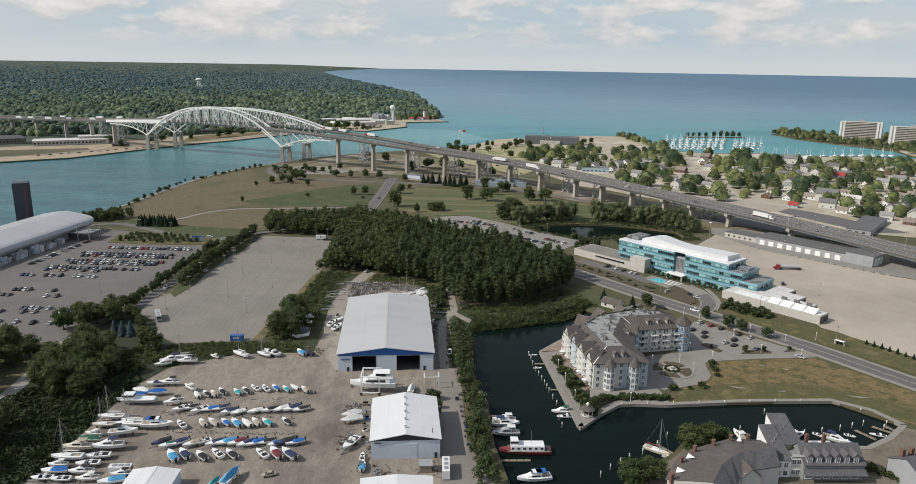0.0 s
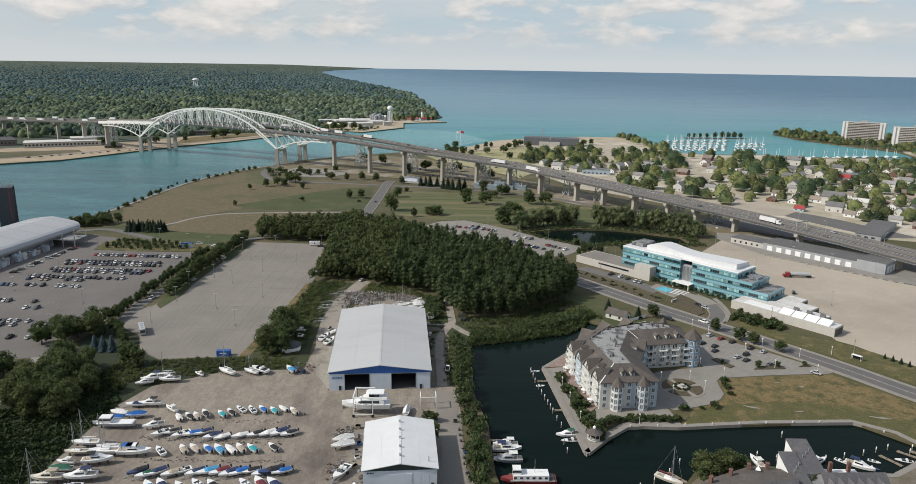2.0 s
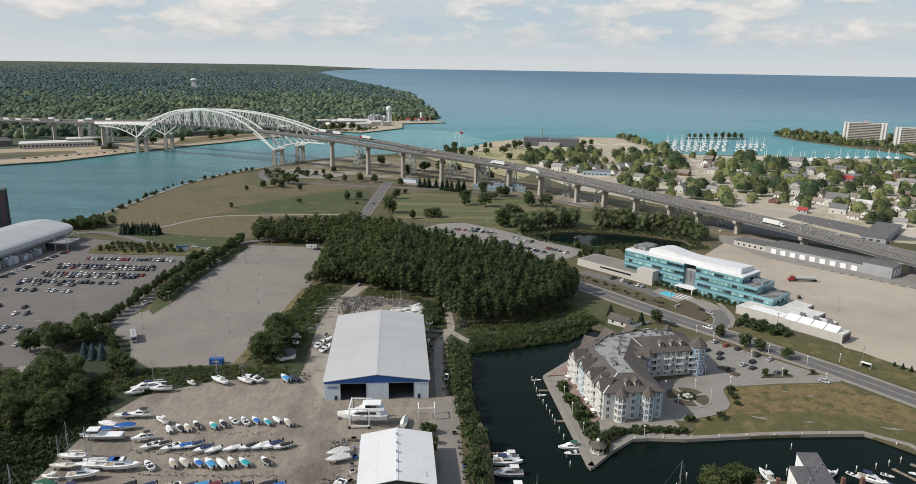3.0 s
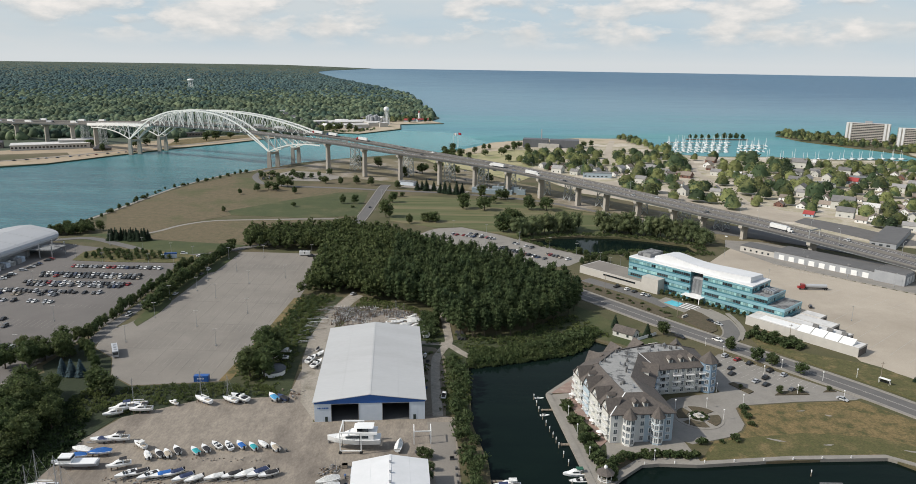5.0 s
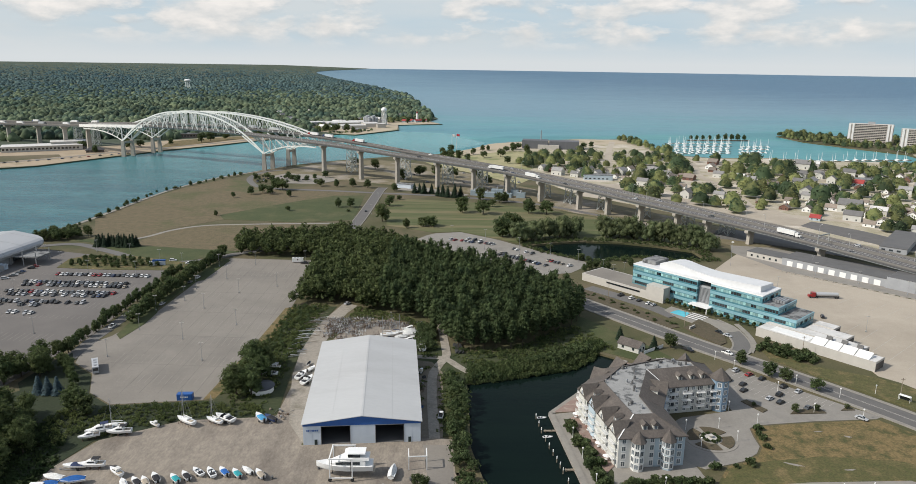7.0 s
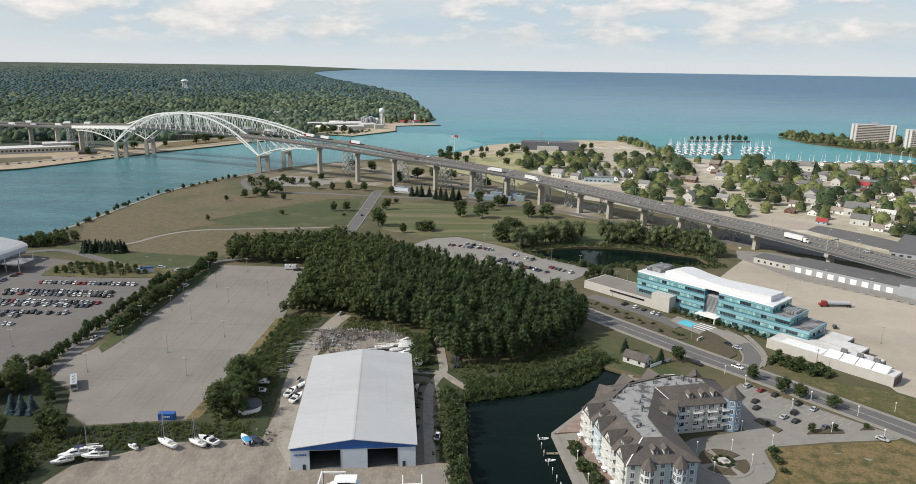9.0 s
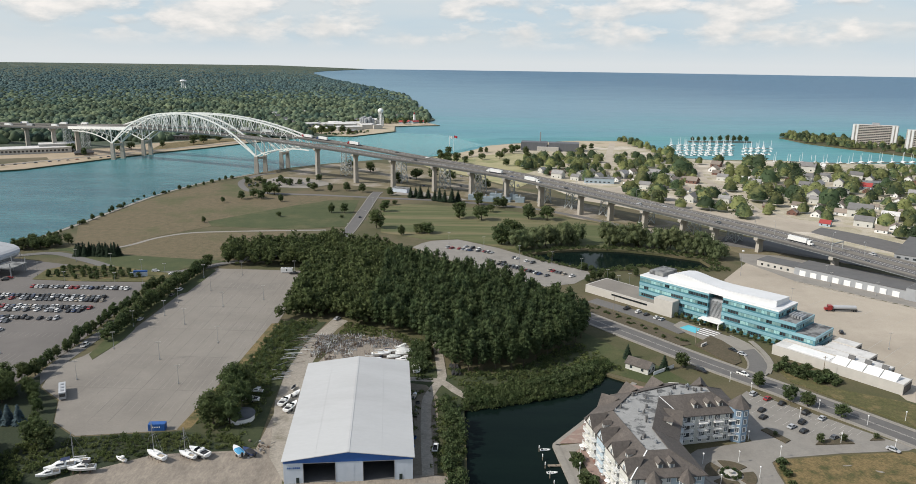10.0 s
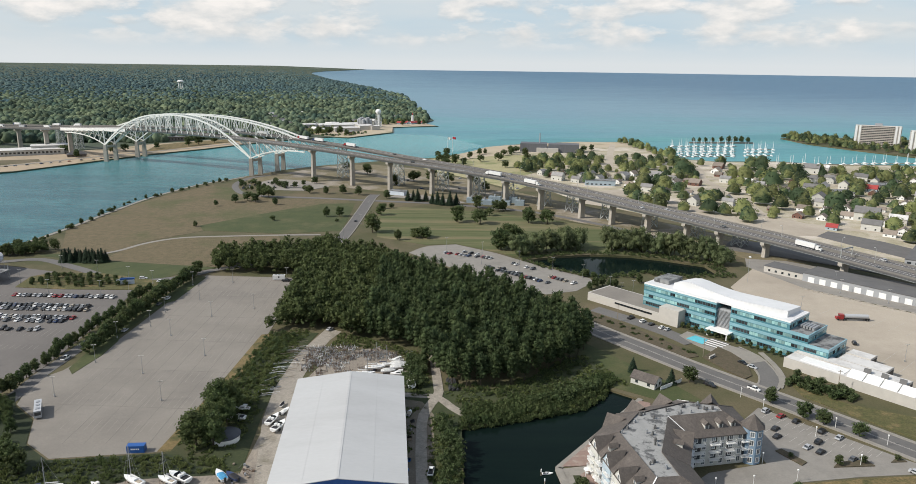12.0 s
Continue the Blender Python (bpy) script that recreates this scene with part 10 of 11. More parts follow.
# curved row: six houses round an arc, brown slope behind, grey slope before
ARC_RIDGE = [(77.2, 187.1), (80.2, 191.6), (83.7, 197.0), (88.1, 201.4), (93.0, 204.5), (97.6, 206.0), (104.6, 207.2)]
ARC_BACK = [(65.6, 193.3), (71.7, 203.6), (78.6, 210.6), (86.5, 214.6), (93.7, 218.0), (100.0, 218.4), (104.6, 217.6)]
for k in range(6):
    r0, r1, e0, e1 = [Vector(q) for q in (ARC_RIDGE[k], ARC_RIDGE[k + 1], ARC_BACK[k], ARC_BACK[k + 1])]
    f0, f1 = r0 + (r0 - e0) * 0.45, r1 + (r1 - e1) * 0.45
    house = thing("curved_row_house", "house of the curved row with brown and grey shingle roof", "house", "houses of the curved row")
    mb = Mesh()
    mb.add([(*p, z) for p in (e0, r0, f0, f1, r1, e1) for z in (0.0,)] + [(*e0, 6.8), (*r0, 10.1), (*f0, 6.6), (*f1, 6.6), (*r1, 10.1), (*e1, 6.8)],
           [(0, 1, 7, 6), (1, 2, 8, 7), (2, 3, 9, 8), (3, 4, 10, 9), (4, 5, 11, 10), (5, 0, 6, 11)])
    part("wall", mb, M[("cream", "paleblue", "cream", "cream", "paleblue", "cream")[k]], house)
    for nm, tone, a0, a1, zz in (("back_slope", "shingle", e0, e1, 6.9), ("front_slope", "shinglegrey", f0, f1, 6.7)):
        o0, o1 = a0 + (a0 - r0) * 0.05, a1 + (a1 - r1) * 0.05
        top = [(*o0, zz), (*o1, zz), (*r1, 10.35), (*r0, 10.35)]
        mb = Mesh()
        mb.add(top + [(x, y, z - 0.3) for x, y, z in top], [(0, 1, 2, 3), (3, 2, 1, 0), (0, 4, 5, 1), (1, 5, 6, 2), (3, 7, 4, 0), (7, 6, 5, 4)][(0 if nm == "front_slope" else 1)::1][:1] + [(0, 4, 5, 1), (1, 5, 6, 2), (2, 6, 7, 3), (3, 7, 4, 0), (7, 6, 5, 4)])
        part(nm, mb, M[tone], house, "brown shingle slope" if tone == "shingle" else "grey shingle slope")
    c = e0.lerp(r0, 0.1)
    mb = Mesh()
    mb.box(-0.55, 0.55, -0.5, 0.5, 6.2, 9.3)
    mb.box(-0.65, 0.65, -0.6, 0.6, 9.3, 9.55)
    part("chimney", mb, M["brick"], house, "red brick chimney", at=pose(c.x, c.y, 0, 0, 0, 20 + 12 * k))
    if k in (0, 1, 4):
        c = e0.lerp(e1, 0.5)
        i = (r0.lerp(r1, 0.5) - c).normalized()
        s = Vector((-i.y, i.x))
        g0, g1, apex, back = c + i * 1.6 - s * 1.1, c + i * 1.6 + s * 1.1, c + i * 1.6, c + i * 4.4
        mb = Mesh()
        mb.add([(*g0, 7.2), (*g1, 7.2), (*apex, 8.9), (*back, 8.7)], [(0, 1, 2), (1, 3, 2), (0, 2, 3)])
        part("cross_gable", mb, M["white"], house, "small white cross gable")
    for j in range(3):
        mb = Mesh()
        mb.box(-0.25, 0.25, -0.35, 0.35, 0.0, 0.14)
        pp = e0.lerp(e1, 0.25 + 0.25 * j).lerp(r0.lerp(r1, 0.25 + 0.25 * j), 0.35 + 0.15 * (j % 2))
        part("roof_light", mb, M["tarroof"], house, at=pose(pp.x, pp.y, 8.15 + 0.5 * (j % 2), 14, 0, 20 + 12 * k))
gabled_block(terrace, pose(95.8, 196.5, 0, 0, 0, 98), 9.0, 6.0, 6.6, 2.6, M["cream"], M["shingle"], label="cream gabled front house")
for k in range(2):
    put_window(terrace, "std", pose(91.2 + 2.4 * k, 196.2 + 0.3 * k, 6.0, 0, 0, 8))
end_house = gabled_block(terrace, pose(146.5, 196.5, 0, 0, 0, 14), 16, 13, 6.4, 3.2, M["plantgrey"], M["shinglegrey"], label="pale grey end house")
for k in range(4):
    put_window(end_house, "std", pose(1.8 + 3.2 * k, -0.02, 0.9))
    put_window(end_house, "std", pose(1.8 + 3.2 * k, -0.02, 3.8))
for x in (2.0, 5.5):
    mb = Mesh()
    mb.box(x, x + 1.2, 10, 11.2, 6.5, 10.6)
    part("chimney", mb, M["brick"], end_house, "red brick chimney")
for k in range(7):
    plant("shrub", 139 + 1.1 * k, 211 - 1.1 * k + (k % 2) * 2, 0.9, 1.2, "patio shrubs")
sheet("terrace_court", [(62, 206), (76, 218), (83, 226), (92, 229.5), (118, 228.5), (147, 224.5), (169, 241), (196, 226), (196, 160), (52, 160), (54, 196)], 0.06, M["dirt"], "pale paved court behind the terrace houses", "court")

# ---- quays, docks and posts ----
def quay(name, pts, label):
    line = smooth_line(pts, 1000)
    mb = Mesh()
    ribbon(mb, line, -0.9, 1.3, -2.6, 0.3)
    structure(name, mb, M["concrete"], label, "quay")


quay("quay_wall", [(39.7, 308.5), (46.7, 237.7)], "pale concrete quay along the apartment terrace")
quay("quay_wall", [(46.7, 237.7), (64.7, 256.5), (84, 257), (152.7, 262.8), (170, 243)], "pale stone quay edge with white bollards")
POST = Mesh()
POST.cyl((0, 0, -2.5), (0, 0, 1.2), 0.17, 0.17, 8)
POST.mats = [M["wood"]]
CAP = Mesh()
CAP.cyl((0, 0, 0.5), (0, 0, 1.35), 0.2, 0.2, 8)
CAP.cyl((0, 0, 1.35), (0, 0, 1.6), 0.2, 0.02, 8)
CAP.mats = [M["white"]]
PD, CD = POST.data("pile"), CAP.data("cap")


def mooring_post(x, y):
    t = thing("mooring_post", "timber mooring post with a white cap", "post", "mooring posts", pose(x, y, 0))
    part("pile", PD, None, t)
    part("cap", CD, None, t)


for x, y in ((33.7, 305.5), (34.2, 300), (34.5, 294.9), (35.3, 289), (36, 283.9), (36.8, 279.5), (37.5, 275.2), (38.1, 271.5), (38.6, 268), (39.4, 262), (40.3, 256.7), (39.6, 244.7), (39.9, 238.8), (48.1, 206.5), (52.2, 210.8), (56.4, 214.5), (60.1, 217.6), (65.6, 221.1), (72.1, 226.4), (77.4, 232.7), (120.9, 252), (118, 236), (129, 236), (136.5, 238), (144.3, 240), (149.9, 242), (155.2, 244), (161.3, 241), (164, 244), (106, 238), (112, 236)):
    mooring_post(x, y)
for k in range(9):
    mb = Mesh()
    mb.cyl((0, 0, 0.3), (0, 0, 1.1), 0.22, 0.2, 8)
    t = thing("bollard", "white bollard on the quay edge", "bollard", "quay bollards", pose(66 + 10.5 * k if k < 8 else 160, 256.2 + 0.78 * k if k < 8 else 254.5, 0))
    part("post", mb, M["white"], t)


def dock(x0, y0, x1, y1, w=1.0):
    t = thing("finger_dock", "narrow grey timber finger dock", "dock", "finger docks")
    v = Vector((x1 - x0, y1 - y0, 0))
    n = max(2, int(v.length / 2.2))
    u = v.normalized()
    side = Vector((-u.y, u.x, 0))
    for k in range(n):
        mb = Mesh()
        mb.beam(Vector((x0, y0, -0.55)) + v * ((k + 0.06) / n), Vector((x0, y0, -0.55)) + v * ((k + 0.94) / n), w, 0.12)
        part("plank", mb, M["wood"], t)
    for s in (-1, 1):
        mb = Mesh()
        mb.beam(Vector((x0, y0, -0.7)) + side * (s * w * 0.45), Vector((x1, y1, -0.7)) + side * (s * w * 0.45), 0.14, 0.25)
        part("bearer", mb, M["wood"], t)
    mb = Mesh()
    for f in (0.1, 0.9):
        for s in (-1, 1):
            q = Vector((x0, y0, 0)) + v * f + side * (s * w * 0.45)
            mb.cyl((q.x, q.y, -2.5), (q.x, q.y, -0.3), 0.12)
    part("pile_group", mb, M["wood"], t)


for d4 in ((35.5, 296, 41.2, 296.4), (39.5, 270, 43, 270.2), (72, 227.5, 76.5, 221), (150, 240, 154, 233), (158, 243, 163, 238), (12.5, 246.5, 20, 246.5), (12.5, 237, 20, 237), (14, 215, 26, 215.5)):
    dock(*d4)
for d4 in ((163, 243, 168, 236), (140, 225, 147, 226)):
    dock(*d4, 1.2)

# gazebo at the quay's corner
gz = thing("gazebo", "white octagonal gazebo with a brown shingle roof", "gazebo", at=pose(50.6, 246.6, 0.2))
mb = Mesh()
mb.cyl((0, 0, 0), (0, 0, 0.25), 2.7, 2.7, 8)
part("base", mb, M["concrete"], gz)
for k in range(8):
    a = math.pi * k / 4
    mb = Mesh()
    mb.cyl((2.3 * math.cos(a), 2.3 * math.sin(a), 0.25), (2.3 * math.cos(a), 2.3 * math.sin(a), 2.9), 0.1)
    part("post", mb, M["white"], gz)
    if k:
        b = math.pi * (k + 1) / 4
        mb = Mesh()
        for z in (0.5, 1.1):
            mb.beam((2.3 * math.cos(a), 2.3 * math.sin(a), z), (2.3 * math.cos(b), 2.3 * math.sin(b), z), 0.08, 0.12 if z > 1 else 0.3)
        part("rail", mb, M["white"], gz)
mb = Mesh()
mb.cyl((0, 0, 2.85), (0, 0, 4.4), 3.1, 0.5, 8)
part("roof", mb, M["shingle"], gz)
mb = Mesh()
mb.cyl((0, 0, 4.4), (0, 0, 4.9), 0.5, 0.5, 8)
mb.cyl((0, 0, 4.9), (0, 0, 5.6), 0.65, 0.05, 8)
part("cupola", mb, M["white"], gz)

# round garden in the court
gd = thing("round_garden", "round garden with four beds and a fountain", "garden", at=pose(95.8, 290.2, 0.15, 0, 0, 20))
mb = Mesh()
mb.cyl((0, 0, 0), (0, 0, 0.12), 9.6, 9.6, 40)
part("paving", mb, M["concrete"], gd)
for q in range(4):
    pts = []
    for k in range(9):
        a = radians(90 * q + 10 + 70 * k / 8)
        pts.append((8.3 * math.cos(a), 8.3 * math.sin(a)))
    for k in range(9):
        a = radians(90 * q + 80 - 70 * k / 8 + (0))
        pts.append((4.2 * math.cos(a), 4.2 * math.sin(a)))
    mb = Mesh()
    mb.prism(pts, 0.1, 0.34)
    part("bed", mb, M["mulch"], gd, "planting bed with low green cover")
mb = Mesh()
mb.cyl((0, 0, 0.1), (0, 0, 0.6), 2.2, 2.2, 16)
mb.cyl((0, 0, 0.6), (0, 0, 1.5), 0.5, 0.9, 10)
part("fountain", mb, M["stone"], gd)
for k in range(8):
    a = math.pi * k / 4
    plant("shrub", 95.8 + 2.9 * math.cos(a), 290.2 + 2.9 * math.sin(a), 0.5, 1.0, "fountain shrubs", 0.2)

# ---- street lamps ----
def lamp_kind(name, label, h, style):
    t = thing(name, label, "street lamp")
    mb = Mesh()
    mb.cyl((0, 0, 0), (0, 0, h), 0.1, 0.06, 8)
    if style == "lot":
        mb.cyl((0, 0, 0), (0, 0, 0.8), 0.3, 0.3, 10)
    part("pole", mb, M["metal"] if style != "white" else M["white"], t)
    mb = Mesh()
    if style == "white":
        mb.cyl((0, 0, h), (0, 0, h + 0.5), 0.18, 0.34, 8)
        mb.cyl((0, 0, h + 0.5), (0, 0, h + 0.75), 0.34, 0.06, 8)
    elif style == "disc":
        mb.cyl((0, 0, h - 0.1), (0, 0, h + 0.3), 0.9, 0.7, 14)
    else:
        mb.box(-1.1, -0.2, -0.18, 0.18, h - 0.1, h + 0.1)
        mb.box(0.2, 1.1, -0.18, 0.18, h - 0.1, h + 0.1)
        mb.box(-0.2, 0.2, -0.05, 0.05, h - 0.05, h + 0.05)
    part("lamp_head", mb, M["white"] if style != "lot" else M["stone"], t)
    return t


LAMPS = {"white": lamp_kind("court_lamp", "white post lamp with a hooded head", 3.6, "white"), "lot": lamp_kind("lot_lamp", "tall double-headed parking lot lamp", 8.5, "lot"), "disc": lamp_kind("mast_light", "tall lighting mast with a round white head", 17.0, "disc")}
for x, y in ((88.6, 296.5), (101.5, 298), (104.8, 288.5), (90, 283.6), (110.5, 312), (117.5, 301.5), (160.7, 306.3), (178, 327.9), (161.3, 324.5), (138, 330.1), (143.9, 311), (128, 352), (149, 337), (45.3, 290), (46.4, 276), (48, 260), (47.3, 300), (70, 258.5), (123, 362), (108, 382)):
    put(LAMPS, "white", pose(x, y, 0.2), "court lamps")
for x, y in ((-159.6, 420.6), (-156, 391.5), (-156.1, 358.1), (-150.2, 437), (-151, 458), (-135, 424.5), (-153, 506), (-124, 452), (-131, 512.8), (-98.6, 517), (-110, 400), (-112, 355), (-140, 480), (-105, 465), (-130, 380), (-277.8, 525.6), (-258, 508), (-199.5, 487), (-183, 487), (-209.5, 447), (-250.7, 445), (-230, 488), (-225, 410), (-255, 405), (-205, 385), (-240, 350), (-200, 345), (-222, 530), (-196, 516), (-178, 508), (-250, 540),
             (0, 600), (26, 588), (50, 563), (71, 547), (88, 530), (24, 560), (48, 540), (100, 505), (104, 492), (112, 497), (119, 492), (-80, 628), (-73, 680), (-73, 740),
             (240, 503), (258, 484), (276, 463), (300, 440), (246, 520), (200, 470), (215, 400)):
    put(LAMPS, "lot", pose(x, y, 0.1, 0, 0, 10), "parking lot lamps")
put(LAMPS, "disc", pose(191, 522, 0.1))
for line, w in ((SOUTH_LINE, 6.6), (NORTH_LINE, -5.2)):
    t0 = None
    for x in (-700, -640, -560, 20, 75, 120, 165, 200, 235, 270, 305, 335):
        px, py, pz, a, sl = on_line(line, x, w)
        t = thing("bridge_lamp", "slim bridge lamp with a curved arm", "street lamp", "bridge lamps", pose(px, py, pz, 0, 0, a))
        mb = Mesh()
        mb.cyl((0, 0, 0), (0, 0, 10), 0.14, 0.09, 6)
        mb.beam((0, 0, 10), (0, -2.2 if w > 0 else 2.2, 10.5), 0.12)
        part("pole", mb, M["steelgrey"], t)
        mb = Mesh()
        mb.box(-0.2, 0.2, -3.0 if w > 0 else 2.0, -2.0 if w > 0 else 3.0, 10.4, 10.6)
        part("lamp_head", mb, M["white"], t)
for x in (262, 318):
    px, py, pz, a, sl = on_line(SOUTH_LINE, x, 0)
    t = thing("sign_gantry", "steel sign gantry across the roadway", "gantry", "", pose(px, py, pz, 0, 0, a))
    for y in (-6.8, 6.8):
        mb = Mesh()
        mb.beam((0, y, 0), (0, y, 7), 0.4)
        part("post", mb, M["steelgrey"], t)
    mb = Mesh()
    mb.beam((0, -6.8, 6.8), (0, 6.8, 6.8), 0.5, 0.8)
    part("cross_beam", mb, M["steelgrey"], t)

# power poles along the road
for x, y in ((186, 324), (208, 296), (167, 369), (122, 404), (92, 450)):
    t = thing("utility_pole", "plain brown timber utility pole", "pole", "roadside poles", pose(x, y, 0))
    mb = Mesh()
    mb.cyl((0, 0, 0), (0, 0, 9.5), 0.16, 0.11, 8)
    part("pole", mb, M["wood"], t)
    mb = Mesh()
    mb.beam((-0.9, 0, 8.8), (0.9, 0, 8.8), 0.12)
    part("cross_arm", mb, M["wood"], t)

# ---- painted lines ----
M["line"] = material("worn_white_paint", (0.459, 0.432, 0.3915), (0.3375, 0.324, 0.2903), 0.6, 0.8)


M["seam"] = material("worn_tar_seam", (0.128, 0.118, 0.104), (0.16, 0.147, 0.128), 0.3, 0.9)
M["faint"] = material("faded_lot_paint", (0.285, 0.262, 0.23), (0.235, 0.215, 0.19), 0.6, 0.8)


def bay_lines(name, rows, label, top=0.2, tone="line"):
    mb = Mesh()
    for x0, y0, x1, y1, gap, dx, dy in rows:
        n = int(math.hypot(x1 - x0, y1 - y0) / gap)
        for k in range(n + 1):
            x, y = x0 + (x1 - x0) * k / n, y0 + (y1 - y0) * k / n
            mb.beam((x - dx, y - dy, top + 0.012), (x + dx, y + dy, top + 0.012), 0.14, 0.02)
    mb.mats = [M[tone]]
    tagged(new(name, mb.data(name)), label, "road marking", "", "stuff")


bay_lines("bay_lines", [(-258, 485, -188, 482, 2.9, 0, 2.4), (-258, 465, -190, 462, 2.9, 0, 5), (-258, 447.5, -190, 444, 2.9, 0, 5), (-262, 430, -192, 427, 2.9, 0, 5), (-262, 412, -192, 408, 2.9, 0, 2.4), (-265, 384, -195, 380, 2.9, 0, 5), (-262, 355, -195, 350, 2.9, 0, 5),
                      (-146, 515, -96, 512, 2.9, 0, 2.4), (-150, 492, -94, 489, 2.9, 0, 5), (-152, 470, -93, 467, 2.9, 0, 5), (-152, 448, -93, 445, 2.9, 0, 5), (-153, 425, -94, 422, 2.9, 0, 5), (-154, 402, -95, 399, 2.9, 0, 5), (-154, 380, -97, 377, 2.9, 0, 5), (-150, 357, -99, 354, 2.9, 0, 5), (-140, 336, -101, 334, 2.9, 0, 4)], "faded white parking bay lines", TOPS["car_lot"], "faint")
mb = Mesh()
for k in range(8):
    x = -149 + 7.6 * k
    mb.beam((x, 322 if k > 1 else 345, TOPS["empty_lot"] + 0.006), (x + 4 - 0.3 * k, 522, TOPS["empty_lot"] + 0.006), 0.16, 0.02)
for k in range(5):
    mb.beam((-160 + 2 * k, 352 + 34 * k, TOPS["empty_lot"] + 0.006), (-90, 348 + 34 * k, TOPS["empty_lot"] + 0.006), 0.14, 0.02)
mb.mats = [M["seam"]]
tagged(new("tar_seams", mb.data("tar_seams")), "dark tar-filled seams across the empty lot", "road marking", "", "stuff")
bay_lines("court_lines", [(119, 340, 137, 319, 2.9, 2.2, 1.7), (129.5, 348.5, 155, 318.5, 2.9, 2.0, 1.6), (126, 346, 150.5, 317, 2.9, 1.6, 1.3)], "white bay lines in the court", TOPS["condo_lot"])
bay_lines("plaza_lines", [(205, 400, 235, 340, 9, 14, 12), (215, 470, 262, 420, 8, 8, 6), (225, 500, 300, 425, 12, 3, -3)], "faded white plaza lines", TOPS["customs_lot"])
mb = Mesh()
for s, w in ((-0.25, 0.14), (0.25, 0.14)):
    ribbon(mb, MAIN, s - w / 2, s + w / 2, 0.1, MAIN_Z + 0.012)
mb.mats = [M["line"]]
structure("road_marking", mb, None, "faint centre lines on the road", "road marking")

# ---- office forecourt ----
road_strip("forecourt_loop", [(133, 367), (139.5, 373), (143.6, 382), (145, 393), (144.4, 404), (140, 414)], 7.6, "curved drop-off drive with pale kerbs", "asphalt", kerb=0.8)
road_strip("forecourt_walk", [(143.5, 371), (149.6, 382), (151.6, 396), (151.4, 409)], 2.4, "pale curved footway round the drop-off drive", "concrete", z=0.2, category="path")
road_strip("office_bays", [(84, 470), (100, 452), (114, 434), (122, 420)], 9, "narrow strip of office parking bays", "asphalt")
sheet("forecourt_island", [(121.5, 402.8), (133.3, 415.4), (137, 409), (139, 401), (138.6, 392), (136.4, 383), (132, 379.5), (127.5, 387.5), (124.5, 395.1)], 0.25, M["mulch"], "planted island in the drop-off drive", "bed")
sheet("office_verge", [(73.7, 459.5), (80, 467), (93, 449), (108, 425.5), (119, 409), (120, 404), (114.5, 402), (96, 426), (76.5, 452.5)], 0.12, M["mulch"], "planted verge beside the road", "verge")
sheet("office_plaza", [(125, 436), (147, 409), (150, 399), (141, 396), (132, 404), (122, 420), (119, 430)], 0.2, M["concrete"], "pale paved office forecourt", "plaza")
M["poolblue"] = material("blue_shallow_pool", (0.09, 0.45, 0.558), (0.117, 0.504, 0.612), 0.5, 0.15)
sheet("reflecting_pool", [(121.3, 426), (127, 430), (131.6, 424.7), (126.9, 418.5)], 0.32, M["poolblue"], "shallow bright blue reflecting pool", "pool")
sheet("verge_east", [(150, 377), (165, 356.5), (188, 344), (200, 331), (215, 308), (240, 275), (236, 266), (202, 291), (191.5, 306), (183.5, 317.5), (175.5, 328), (159, 350), (149.5, 363)], 0.1, M["greening"], "grass verge between road and service building", "verge")
sg = thing("stone_sign", "low stone sign wall with plain bars", "sign", at=pose(125.5, 402, 0.3, 0, 0, 42))
mb = Mesh()
mb.box(-2.5, 2.5, -0.3, 0.3, 0, 1.4)
part("wall", mb, M["stone"], sg)
mb = Mesh()
for k in range(6):
    mb.box(-1.8 + 0.6 * k, -1.4 + 0.6 * k, -0.36, -0.3, 0.6, 1.0)
part("sign_bars", mb, M["dark"], sg)
bs = thing("bus_shelter", "glazed bus shelter on a pale pad", "bus shelter", at=pose(186.5, 321.8, 0.2, 0, 0, -50))
mb = Mesh()
mb.box(-2.2, 2.2, -0.8, 0.9, 2.3, 2.45)
for x in (-2.1, 2.1):
    for y in (-0.7, 0.8):
        mb.box(x - 0.05, x + 0.05, y - 0.05, y + 0.05, 0, 2.3)
part("canopy_frame", mb, M["white"], bs)
mb = Mesh()
mb.box(-2.1, 2.1, 0.78, 0.82, 0.3, 2.1)
part("glass_back", mb, M["glass"], bs)
kb = thing("concrete_barriers", "row of low pale concrete barriers", "barrier", at=pose(0, 0, 0.1))
for k in range(16):
    mb = Mesh()
    mb.add([(-1.6, -0.3, 0), (1.6, -0.3, 0), (1.6, 0.3, 0), (-1.6, 0.3, 0), (-1.6, -0.1, 0.85), (1.6, -0.1, 0.85), (1.6, 0.1, 0.85), (-1.6, 0.1, 0.85)], [(0, 1, 5, 4), (1, 2, 6, 5), (2, 3, 7, 6), (3, 0, 4, 7), (4, 5, 6, 7)])
    part("barrier", mb, M["concrete"], kb, at=pose(222 + 4.0 * k, 509 - 4.3 * k, 0, 0, 0, -47))

# ---- yard clutter ----


